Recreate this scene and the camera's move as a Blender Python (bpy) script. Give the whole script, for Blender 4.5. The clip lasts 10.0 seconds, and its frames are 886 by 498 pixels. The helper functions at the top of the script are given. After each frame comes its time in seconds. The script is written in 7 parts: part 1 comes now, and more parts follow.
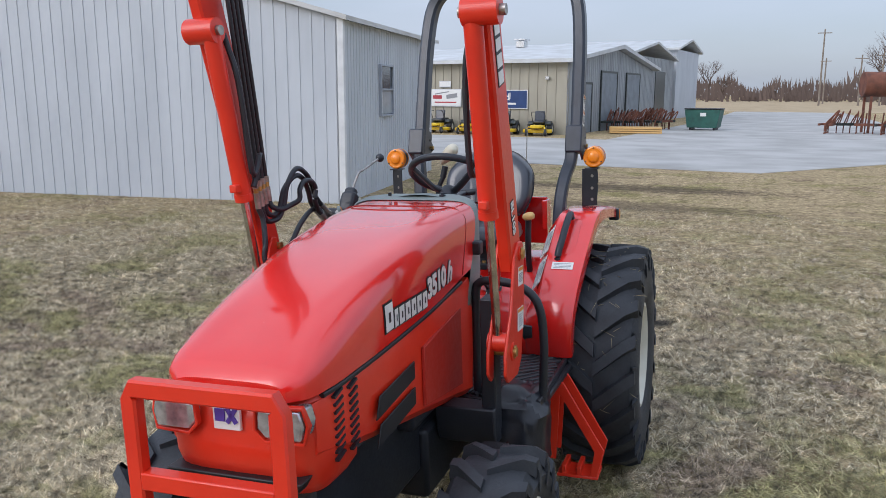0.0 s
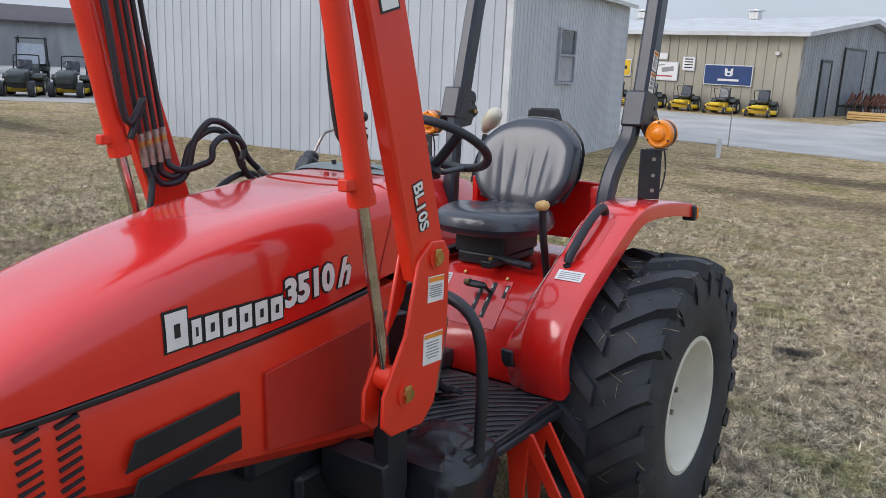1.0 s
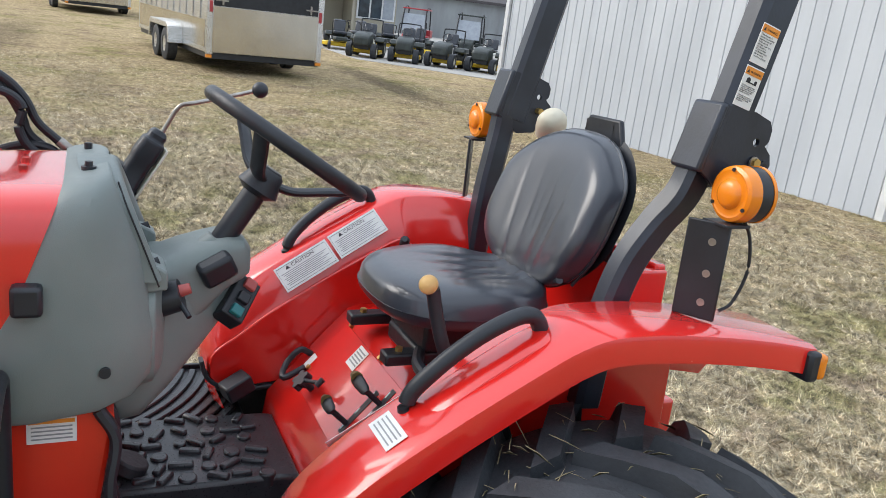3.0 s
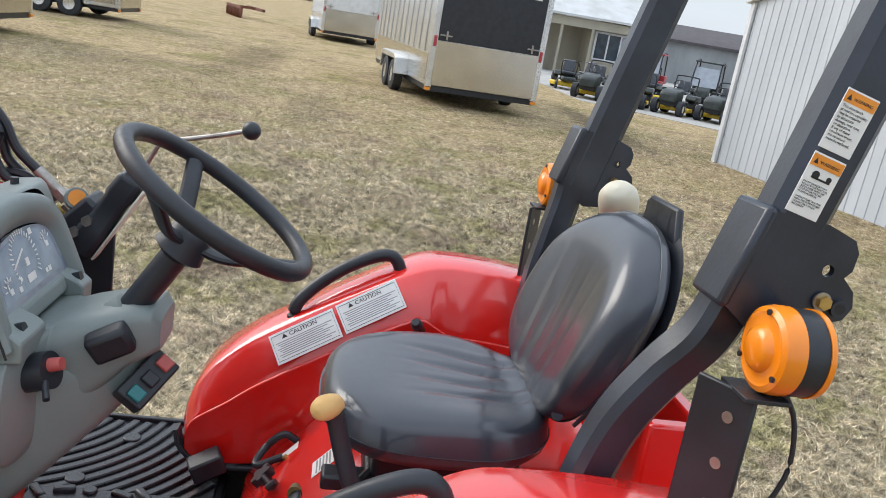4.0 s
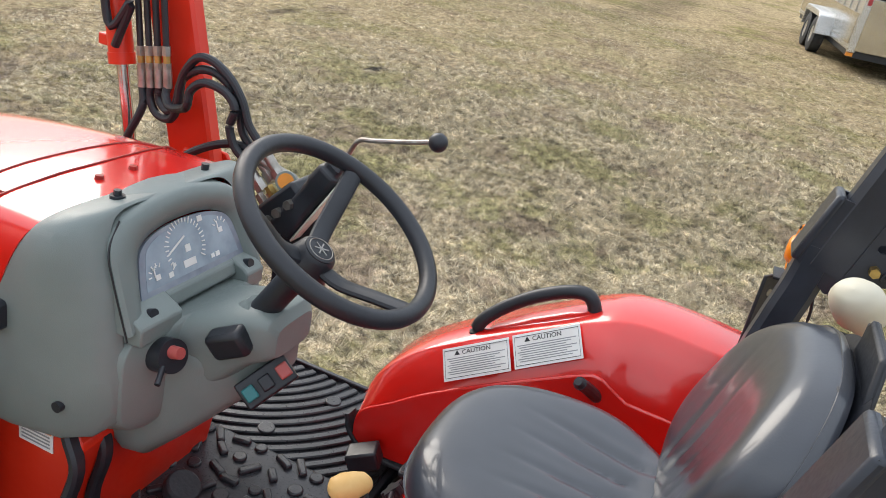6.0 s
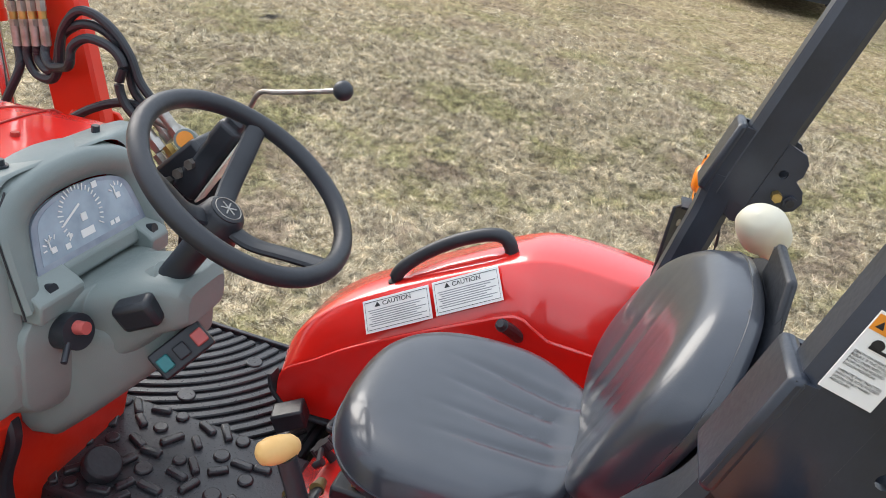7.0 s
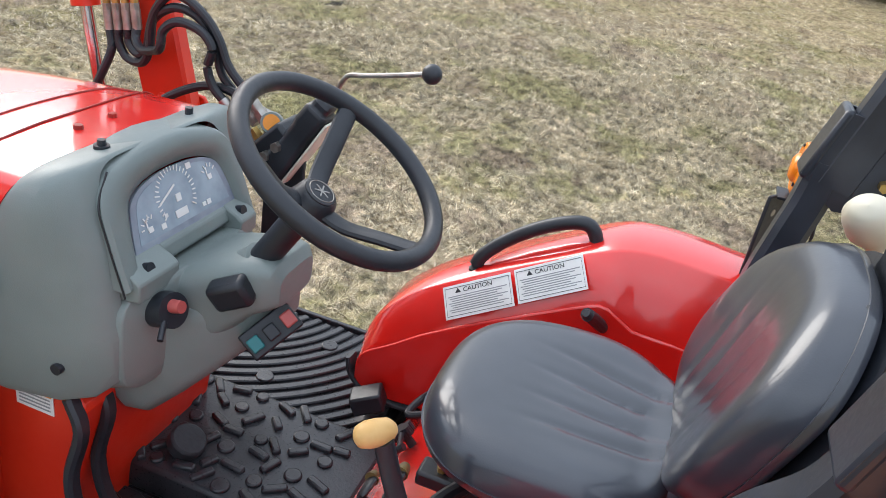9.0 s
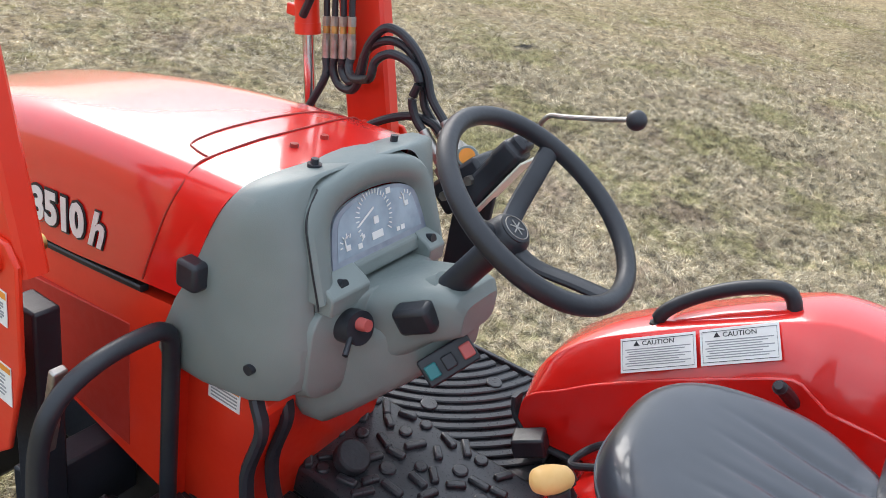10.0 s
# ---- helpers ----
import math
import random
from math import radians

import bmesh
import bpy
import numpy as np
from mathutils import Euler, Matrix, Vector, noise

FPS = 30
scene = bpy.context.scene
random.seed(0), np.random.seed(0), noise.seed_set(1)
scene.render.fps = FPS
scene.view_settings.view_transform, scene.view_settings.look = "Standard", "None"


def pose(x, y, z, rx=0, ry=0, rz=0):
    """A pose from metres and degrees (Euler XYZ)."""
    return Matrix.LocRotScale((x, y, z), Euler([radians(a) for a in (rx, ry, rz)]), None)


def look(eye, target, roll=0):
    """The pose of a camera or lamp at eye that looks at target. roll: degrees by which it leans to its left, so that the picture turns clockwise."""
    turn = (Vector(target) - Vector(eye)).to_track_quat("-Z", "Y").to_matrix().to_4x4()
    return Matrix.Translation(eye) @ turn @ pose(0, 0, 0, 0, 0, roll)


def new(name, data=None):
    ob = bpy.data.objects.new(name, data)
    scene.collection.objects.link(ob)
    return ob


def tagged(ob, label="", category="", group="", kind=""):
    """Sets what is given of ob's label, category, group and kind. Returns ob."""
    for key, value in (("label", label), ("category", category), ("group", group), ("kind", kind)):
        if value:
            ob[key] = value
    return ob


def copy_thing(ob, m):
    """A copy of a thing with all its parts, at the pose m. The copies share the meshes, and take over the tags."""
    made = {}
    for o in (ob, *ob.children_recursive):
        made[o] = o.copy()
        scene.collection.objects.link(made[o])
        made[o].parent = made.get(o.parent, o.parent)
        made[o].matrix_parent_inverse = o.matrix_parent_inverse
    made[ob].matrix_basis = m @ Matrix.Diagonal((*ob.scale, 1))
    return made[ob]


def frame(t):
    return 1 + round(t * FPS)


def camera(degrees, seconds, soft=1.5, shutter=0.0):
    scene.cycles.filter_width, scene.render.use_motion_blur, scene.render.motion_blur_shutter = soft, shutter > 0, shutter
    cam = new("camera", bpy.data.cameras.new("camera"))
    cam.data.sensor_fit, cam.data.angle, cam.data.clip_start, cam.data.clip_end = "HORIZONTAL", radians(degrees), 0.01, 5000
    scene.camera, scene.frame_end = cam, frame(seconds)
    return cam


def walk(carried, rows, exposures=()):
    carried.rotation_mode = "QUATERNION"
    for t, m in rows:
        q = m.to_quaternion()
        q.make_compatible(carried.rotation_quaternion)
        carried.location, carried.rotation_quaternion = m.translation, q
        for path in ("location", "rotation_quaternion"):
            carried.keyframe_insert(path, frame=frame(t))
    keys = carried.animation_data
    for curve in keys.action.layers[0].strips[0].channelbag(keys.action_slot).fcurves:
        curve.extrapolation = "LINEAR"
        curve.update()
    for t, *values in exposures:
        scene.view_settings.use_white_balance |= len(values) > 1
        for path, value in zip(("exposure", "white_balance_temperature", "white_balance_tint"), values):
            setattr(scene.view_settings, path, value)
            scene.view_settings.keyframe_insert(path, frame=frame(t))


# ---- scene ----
cam = camera(58.1, 10.0, soft=0.8)
PATH = [
    (0, (1.298, -4.173, 1.844), (0.61, -2.334, 1.461), 0.2),
    (0.5, (1.547, -3.594, 1.798), (0.609, -1.879, 1.375), 1.0),
    (1, (1.761, -2.987, 1.773), (0.619, -1.412, 1.307), 2.6),
    (1.5, (1.867, -2.408, 1.776), (0.585, -0.96, 1.268), 3.3),
    (2, (1.933, -1.88, 1.775), (0.454, -0.651, 1.225), 5.0),
    (2.5, (1.823, -1.415, 1.746), (0.211, -0.38, 1.172), 6.9),
    (2.7, (1.786, -1.252, 1.758), (0.116, -0.309, 1.193), 7.0),
    (3.8, (1.522, -0.502, 1.829), (-0.363, -0.149, 1.262), 9.1),
    (4, (1.43, -0.422, 1.842), (-0.475, -0.164, 1.29), 9.7),
    (4.5, (1.258, -0.193, 1.895), (-0.647, -0.31, 1.297), 10.8),
    (5, (1.154, -0.027, 1.966), (-0.658, -0.494, 1.259), 10.8),
    (5.5, (1.143, -0.032, 2.028), (-0.594, -0.607, 1.222), 11.7),
    (5.7, (1.135, -0.042, 2.041), (-0.573, -0.659, 1.202), 11.3),
    (6.8, (1.103, -0.083, 2.03), (-0.603, -0.564, 1.104), 11.0),
    (7, (1.101, -0.069, 2.031), (-0.633, -0.442, 1.107), 10.9),
    (7.5, (1.097, -0.033, 2.012), (-0.686, -0.147, 1.112), 11.1),
    (8, (1.091, -0.022, 2.008), (-0.681, -0.088, 1.083), 10.5),
    (8.5, (1.091, -0.061, 2.005), (-0.653, -0.268, 1.048), 9.9),
    (9, (1.109, -0.131, 2.009), (-0.569, -0.622, 1.038), 10.0),
    (9.5, (1.121, -0.167, 2.005), (-0.455, -0.925, 1.034), 9.8),
    (10, (1.125, -0.18, 1.992), (-0.408, -1.052, 1.05), 9.9),
]
walk(cam, [(t, look(eye, target, roll)) for t, eye, target, roll in PATH],
     exposures=[(0, 0.08, 6050, 13), (0.5, -0.1, 6000, 14), (1, 0.1, 6250, 13), (1.5, 0.42, 6550, 10), (2.5, 0.55, 6550, 9), (4.0, 0.56, 6600, 9), (5.0, 0.40, 6950, 10), (5.5, 0.50, 6950, 10), (7.5, 0.80, 6600, 9), (10, 0.76, 6500, 10)])

# ---- world, sun ----
world = bpy.data.worlds.new("sky")
scene.world = world
world.use_nodes = True
wn, wl = world.node_tree.nodes, world.node_tree.links
sky = wn.new("ShaderNodeTexSky")
sky.sky_type, sky.sun_disc = "NISHITA", False
sky.sun_elevation, sky.sun_rotation = radians(31), radians(214)
sky.air_density, sky.dust_density = 1.0, 2.0
coord = wn.new("ShaderNodeTexCoord")
cloud = wn.new("ShaderNodeTexNoise")
cloud.inputs["Scale"].default_value, cloud.inputs["Detail"].default_value = 2.2, 5.0
stretch = wn.new("ShaderNodeMapping")
stretch.inputs["Scale"].default_value = (1.0, 1.0, 3.5)
wl.new(coord.outputs["Generated"], stretch.inputs["Vector"])
wl.new(stretch.outputs["Vector"], cloud.inputs["Vector"])
veil = wn.new("ShaderNodeValToRGB")
veil.color_ramp.elements[0].position, veil.color_ramp.elements[0].color = 0.35, (0.6, 0.6, 0.6, 1)
veil.color_ramp.elements[1].position, veil.color_ramp.elements[1].color = 0.65, (0.9, 0.9, 0.9, 1)
wl.new(cloud.outputs["Fac"], veil.inputs["Fac"])
mix = wn.new("ShaderNodeMix")
mix.data_type = "RGBA"
mix.inputs["B"].default_value = (5.8, 6.4, 7.25, 1)
wl.new(veil.outputs["Color"], mix.inputs["Factor"])
wl.new(sky.outputs["Color"], mix.inputs["A"])
height = wn.new("ShaderNodeSeparateXYZ")
wl.new(coord.outputs["Generated"], height.inputs["Vector"])
grade = wn.new("ShaderNodeMapRange")
grade.inputs["To Min"].default_value, grade.inputs["To Max"].default_value = 0.66, 1.40
wl.new(height.outputs["Z"], grade.inputs["Value"])
dome = wn.new("ShaderNodeVectorMath")
dome.operation = "SCALE"
wl.new(mix.outputs["Result"], dome.inputs[0])
wl.new(grade.outputs["Result"], dome.inputs["Scale"])
wl.new(dome.outputs["Vector"], wn["Background"].inputs["Color"])
wn["Background"].inputs["Strength"].default_value = 0.14
sun = new("sun", bpy.data.lights.new("sun", "SUN"))
sun.data.energy, sun.data.angle, sun.data.color = 1.3, radians(36), (1.0, 0.97, 0.93)
sun.matrix_world = look((-6.1, -9.0, 6.6), (0, 0, 0))

# ---- materials ----
def surf(name, c1, c2=None, scale=8.0, rough=0.5, metal=0.0, bump=0.0, bscale=60.0, coat=0.0, fine=0.0, stretchz=1.0, emit=0.0):
    """A procedural surface: two tones by broad and fine noise, bump, clear coat."""
    m = bpy.data.materials.new(name)
    m.use_nodes = True
    n, l = m.node_tree.nodes, m.node_tree.links
    b = n["Principled BSDF"]
    b.inputs["Roughness"].default_value, b.inputs["Metallic"].default_value = rough, metal
    b.inputs["Coat Weight"].default_value, b.inputs["Coat Roughness"].default_value = coat, 0.08
    b.inputs["Coat IOR"].default_value = 1.55
    c2 = c2 or tuple(v * 0.8 for v in c1)
    co = n.new("ShaderNodeTexCoord")
    mp = n.new("ShaderNodeMapping")
    mp.inputs["Scale"].default_value = (1, 1, stretchz)
    l.new(co.outputs["Object"], mp.inputs["Vector"])
    a = n.new("ShaderNodeTexNoise")
    a.inputs["Scale"].default_value, a.inputs["Detail"].default_value = scale, 6
    l.new(mp.outputs["Vector"], a.inputs["Vector"])
    r = n.new("ShaderNodeValToRGB")
    r.color_ramp.elements[0].position, r.color_ramp.elements[0].color = 0.32, (*c2, 1)
    r.color_ramp.elements[1].position, r.color_ramp.elements[1].color = 0.62, (*c1, 1)
    l.new(a.outputs["Fac"], r.inputs["Fac"])
    l.new(r.outputs["Color"], b.inputs["Base Color"])
    if fine:
        f = n.new("ShaderNodeTexNoise")
        f.inputs["Scale"].default_value, f.inputs["Detail"].default_value = scale * 12, 4
        l.new(mp.outputs["Vector"], f.inputs["Vector"])
        rr = n.new("ShaderNodeMapRange")
        rr.inputs["To Min"].default_value, rr.inputs["To Max"].default_value = max(0.02, rough - fine), min(1.0, rough + fine)
        l.new(f.outputs["Fac"], rr.inputs["Value"])
        l.new(rr.outputs["Result"], b.inputs["Roughness"])
    if bump:
        k = n.new("ShaderNodeTexNoise")
        k.inputs["Scale"].default_value, k.inputs["Detail"].default_value = bscale, 4
        l.new(mp.outputs["Vector"], k.inputs["Vector"])
        bp = n.new("ShaderNodeBump")
        bp.inputs["Strength"].default_value, bp.inputs["Distance"].default_value = bump, 0.004
        l.new(k.outputs["Fac"], bp.inputs["Height"])
        l.new(bp.outputs["Normal"], b.inputs["Normal"])
    if emit:
        b.inputs["Emission Color"].default_value, b.inputs["Emission Strength"].default_value = (*c1, 1), emit
    return m


RED = surf("hood red", (0.74, 0.016, 0.011), (0.68, 0.013, 0.009), 3, 0.24, coat=1.0, fine=0.06)
ORANGE = surf("loader orange red", (0.72, 0.034, 0.010), (0.64, 0.025, 0.008), 5, 0.36, coat=0.15, fine=0.1, bump=0.05)
DULLRED = surf("dull red screen", (0.50, 0.026, 0.012), (0.40, 0.021, 0.011), 4, 0.55, fine=0.15)
# blue-grey dial, lightened: the gauge's bright reflection is put into its colour
DIALBLUE_SHEEN = surf("dial face with painted sheen", (0.36, 0.43, 0.50), (0.24, 0.30, 0.36), 18, 0.2)
DARKRED = surf("dusty red panel", (0.36, 0.02, 0.012), (0.26, 0.018, 0.012), 6, 0.5, fine=0.15)
BLACK = surf("black paint", (0.020, 0.023, 0.030), (0.013, 0.015, 0.020), 9, 0.42, fine=0.12, bump=0.05, bscale=200)
ROPSBLUE = surf("blue black steel", (0.024, 0.030, 0.045), (0.015, 0.019, 0.028), 12, 0.34, coat=0.1, fine=0.1, bump=0.08, bscale=150)
RUBBER = surf("dusty rubber", (0.030, 0.034, 0.041), (0.014, 0.016, 0.020), 9, 0.62, fine=0.15, bump=0.35, bscale=90)
MAT = surf("black floor mat rubber", (0.032, 0.034, 0.040), (0.017, 0.018, 0.022), 14, 0.33, fine=0.2, bump=0.15, bscale=150)
VINYL = surf("black seat vinyl", (0.040, 0.046, 0.060), (0.027, 0.032, 0.043), 5, 0.31, coat=0.42, fine=0.06, bump=0.05, bscale=320)
GREY = surf("grey dash plastic", (0.205, 0.240, 0.230), (0.175, 0.208, 0.202), 5, 0.45, fine=0.08, bump=0.12, bscale=500)
CREAM = surf("cream rim paint", (0.70, 0.68, 0.58), (0.60, 0.57, 0.47), 7, 0.45, fine=0.1)
CHROME = surf("chrome rod", (0.62, 0.60, 0.58), (0.42, 0.36, 0.33), 20, 0.18, metal=1.0)
STEEL = surf("zinc steel", (0.45, 0.43, 0.40), (0.28, 0.26, 0.23), 30, 0.4, metal=0.9, bump=0.1)
GOLD = surf("yellow zinc bolt", (0.58, 0.40, 0.14), (0.36, 0.24, 0.08), 30, 0.4, metal=0.9)
AMBER = surf("amber lens", (0.90, 0.27, 0.008), (0.82, 0.22, 0.006), 5, 0.25, coat=0.4)
WHITE = surf("white decal", (0.80, 0.79, 0.77), (0.74, 0.73, 0.70), 20, 0.4)
INK = surf("black ink", (0.015, 0.015, 0.018), None, 20, 0.5)
INKGREY = surf("grey ink", (0.30, 0.30, 0.31), None, 20, 0.5)
WARN = surf("orange decal", (0.85, 0.30, 0.03), None, 20, 0.4)
GLASSY = surf("clear gauge plastic", (0.30, 0.34, 0.40), (0.16, 0.19, 0.25), 14, 0.3, coat=0.3)
LENS = surf("headlamp glass", (0.62, 0.64, 0.66), (0.34, 0.36, 0.38), 40, 0.06, metal=0.6, coat=1.0)
WOODY = surf("worn yellow knob", (0.70, 0.45, 0.18), (0.62, 0.36, 0.12), 25, 0.45)
BAG = surf("cream plastic bottle", (0.66, 0.62, 0.50), (0.58, 0.54, 0.42), 12, 0.5)
PURPLE = surf("purple badge", (0.10, 0.05, 0.35), None, 12, 0.4)
TAR = surf("black plastic sheet", (0.018, 0.020, 0.026), (0.010, 0.011, 0.015), 10, 0.3, bump=0.5, bscale=18)
TEAL = surf("teal switch", (0.02, 0.16, 0.17), None, 12, 0.4)
PINK = surf("faded red switch", (0.50, 0.10, 0.09), None, 12, 0.4)

# ---- mesh helpers ----
def bm_box(bm, c, size, rot=None):
    """A box by centre and size, with an optional rotation matrix."""
    m = Matrix.Translation(c) @ (rot.to_4x4() if rot else Matrix.Identity(4)) @ Matrix.Diagonal((*size, 1))
    bmesh.ops.create_cube(bm, size=1.0, matrix=m)


def bm_prism(bm, pts, x0, x1, axis="x"):
    """An outline extruded along an axis. pts are (y, z) for x, (x, z) for y, (x, y) for z."""
    put = {"x": lambda a, b, w: (w, a, b), "y": lambda a, b, w: (a, w, b), "z": lambda a, b, w: (a, b, w)}[axis]
    lo = [bm.verts.new(put(a, b, x0)) for a, b in pts]
    hi = [bm.verts.new(put(a, b, x1)) for a, b in pts]
    n = len(pts)
    bm.faces.new(lo)
    bm.faces.new(list(reversed(hi)))
    for i in range(n):
        j = (i + 1) % n
        bm.faces.new((lo[i], hi[i], hi[j], lo[j]))


def smooth_path(pts, steps=8):
    """A Catmull-Rom curve through the points."""
    p = [Vector(q) for q in pts]
    p = [p[0] * 2 - p[1]] + p + [p[-1] * 2 - p[-2]]
    out = []
    for i in range(1, len(p) - 2):
        for k in range(steps):
            t = k / steps
            a, b, c, d = p[i - 1], p[i], p[i + 1], p[i + 2]
            out.append(0.5 * ((2 * b) + (c - a) * t + (2 * a - 5 * b + 4 * c - d) * t * t + (3 * b - a - 3 * c + d) * t ** 3))
    out.append(p[-2])
    return out


def bm_sweep(bm, path, prof, up=(0, 0, 1), closed=False):
    """Sweeps a closed profile of (u, v) along a path; u goes sideways, v along up."""
    path = [Vector(q) for q in path]
    n, rings = len(path), []
    for i, q in enumerate(path):
        if closed:
            d = path[(i + 1) % n] - path[i - 1]
        else:
            d = path[min(i + 1, n - 1)] - path[max(i - 1, 0)]
        d.normalize()
        s = d.cross(Vector(up))
        s = s.normalized() if s.length > 1e-4 else Vector((1, 0, 0))
        w = s.cross(d)
        rings.append([bm.verts.new(q + s * u + w * v) for u, v in prof])
    m = len(prof)
    for i in range(n if closed else n - 1):
        a, b = rings[i], rings[(i + 1) % n]
        for k in range(m):
            bm.faces.new((a[k], a[(k + 1) % m], b[(k + 1) % m], b[k]))
    if not closed:
        bm.faces.new(list(reversed(rings[0])))
        bm.faces.new(rings[-1])


def ring_prof(r, n=12):
    return [(r * math.cos(2 * math.pi * k / n), r * math.sin(2 * math.pi * k / n)) for k in range(n)]


def rect_prof(w, h, c=0.008):
    a, b = w / 2, h / 2
    return [(a, -b + c), (a, b - c), (a - c, b), (-a + c, b), (-a, b - c), (-a, -b + c), (-a + c, -b), (a - c, -b)]


def bm_tube(bm, pts, r, n=12, up=(0, 0, 1), curve=True, steps=6):
    bm_sweep(bm, smooth_path(pts, steps) if curve and len(pts) > 2 else pts, ring_prof(r, n), up)


def bm_rod(bm, a, b, r, r2=None, n=20):
    """A round bar from a to b."""
    a, b = Vector(a), Vector(b)
    d = b - a
    m = Matrix.Translation((a + b) / 2) @ d.to_track_quat("Z", "Y").to_matrix().to_4x4()
    bmesh.ops.create_cone(bm, cap_ends=True, segments=n, radius1=r, radius2=r if r2 is None else r2, depth=d.length, matrix=m)


def bm_lathe(bm, prof, m, n=40):
    """Turns (radius, height) round the local z of m."""
    rings = []
    for r, h in prof:
        rings.append([bm.verts.new(m @ Vector((r * math.cos(2 * math.pi * k / n), r * math.sin(2 * math.pi * k / n), h))) for k in range(n)])
    for a, b in zip(rings, rings[1:]):
        for k in range(n):
            bm.faces.new((a[k], a[(k + 1) % n], b[(k + 1) % n], b[k]))


def bm_loft(bm, rings, cap=True, closed=True):
    vs = [[bm.verts.new(p) for p in r] for r in rings]
    m = len(vs[0])
    for a, b in zip(vs, vs[1:]):
        for k in range(m if closed else m - 1):
            bm.faces.new((a[k], a[(k + 1) % m], b[(k + 1) % m], b[k]))
    if cap:
        bm.faces.new(list(reversed(vs[0])))
        bm.faces.new(vs[-1])


def link_mesh(name, bm, material, smooth=True, angle=35):
    bmesh.ops.recalc_face_normals(bm, faces=bm.faces)
    me = bpy.data.meshes.new(name)
    bm.to_mesh(me)
    bm.free()
    for mt in (material if isinstance(material, (list, tuple)) else [material]):
        me.materials.append(mt)
    if smooth:
        me.shade_smooth()
        me.set_sharp_from_angle(angle=radians(angle))
    return new(name, me)


def part(name, bm, material, parent=None, label="", bevel=0.0, smooth=True):
    """Links a bmesh as one mesh object under a thing or a part."""
    ob = link_mesh(name, bm, material, smooth)
    if parent is not None:
        ob.parent = parent
    if bevel:
        md = ob.modifiers.new("edge", "BEVEL")
        md.width, md.segments, md.limit_method, md.angle_limit = bevel, 2, "ANGLE", radians(40)
        md.harden_normals = False
    return tagged(ob, label) if label else ob


def thing(name, m, label, category, group=""):
    ob = new(name)
    ob.matrix_world = m
    return tagged(ob, label, category, group)


def shape(fn, *a, **k):
    bm = bmesh.new()
    fn(bm, *a, **k)
    return bm


def boxes(*items):
    bm = bmesh.new()
    for it in items:
        bm_box(bm, *it)
    return bm


def lettering(name, body, size, material, parent, m, place=None, extrude=0.001, label="", align="LEFT", bold=0.0, shear=0.0):
    """Built-in font as a mesh under a part; place maps (u, v) to a point where the surface is curved."""
    cu = bpy.data.curves.new(name, "FONT")
    cu.body, cu.size, cu.extrude, cu.align_x = body, size, extrude, align
    cu.resolution_u, cu.offset, cu.shear = 3, bold, shear
    tmp = bpy.data.objects.new(name, cu)
    scene.collection.objects.link(tmp)
    me = bpy.data.meshes.new_from_object(tmp.evaluated_get(bpy.context.evaluated_depsgraph_get()))
    bpy.data.objects.remove(tmp)
    for v in me.vertices:
        v.co = place(v.co) if place else m @ v.co
    me.materials.clear()
    me.materials.append(material)
    ob = new(name, me)
    ob.parent = parent
    return tagged(ob, label) if label else ob


# ---- ground ----
def ground_z(x, y):
    """The lawn falls a little to the tractor's right side; flat further off."""
    r = math.hypot(x, y + 0.9)
    w = min(1.0, max(0.0, (7.0 - r) / 4.5))
    w = w * w * (3 - 2 * w)
    return w * (-0.0745 + 0.0388 * (x - 0.0397))


SCARS = ((-6.52, -3.99, 0.16, 0.09, 0.95), (0.72, 2.48, 0.17, 0.12, 0.95), (-0.6, 12.0, 2.8, 0.7, 0.75), (-0.5, 9.3, 2.4, 0.6, 0.6), (-8.0, -6.2, 0.5, 0.12, 0.7), (-21.0, -3.3, 6.0, 0.8, 0.45), (-17.0, 5.2, 4.5, 0.5, 0.6), (-12.5, -1.2, 2.5, 0.4, 0.28))


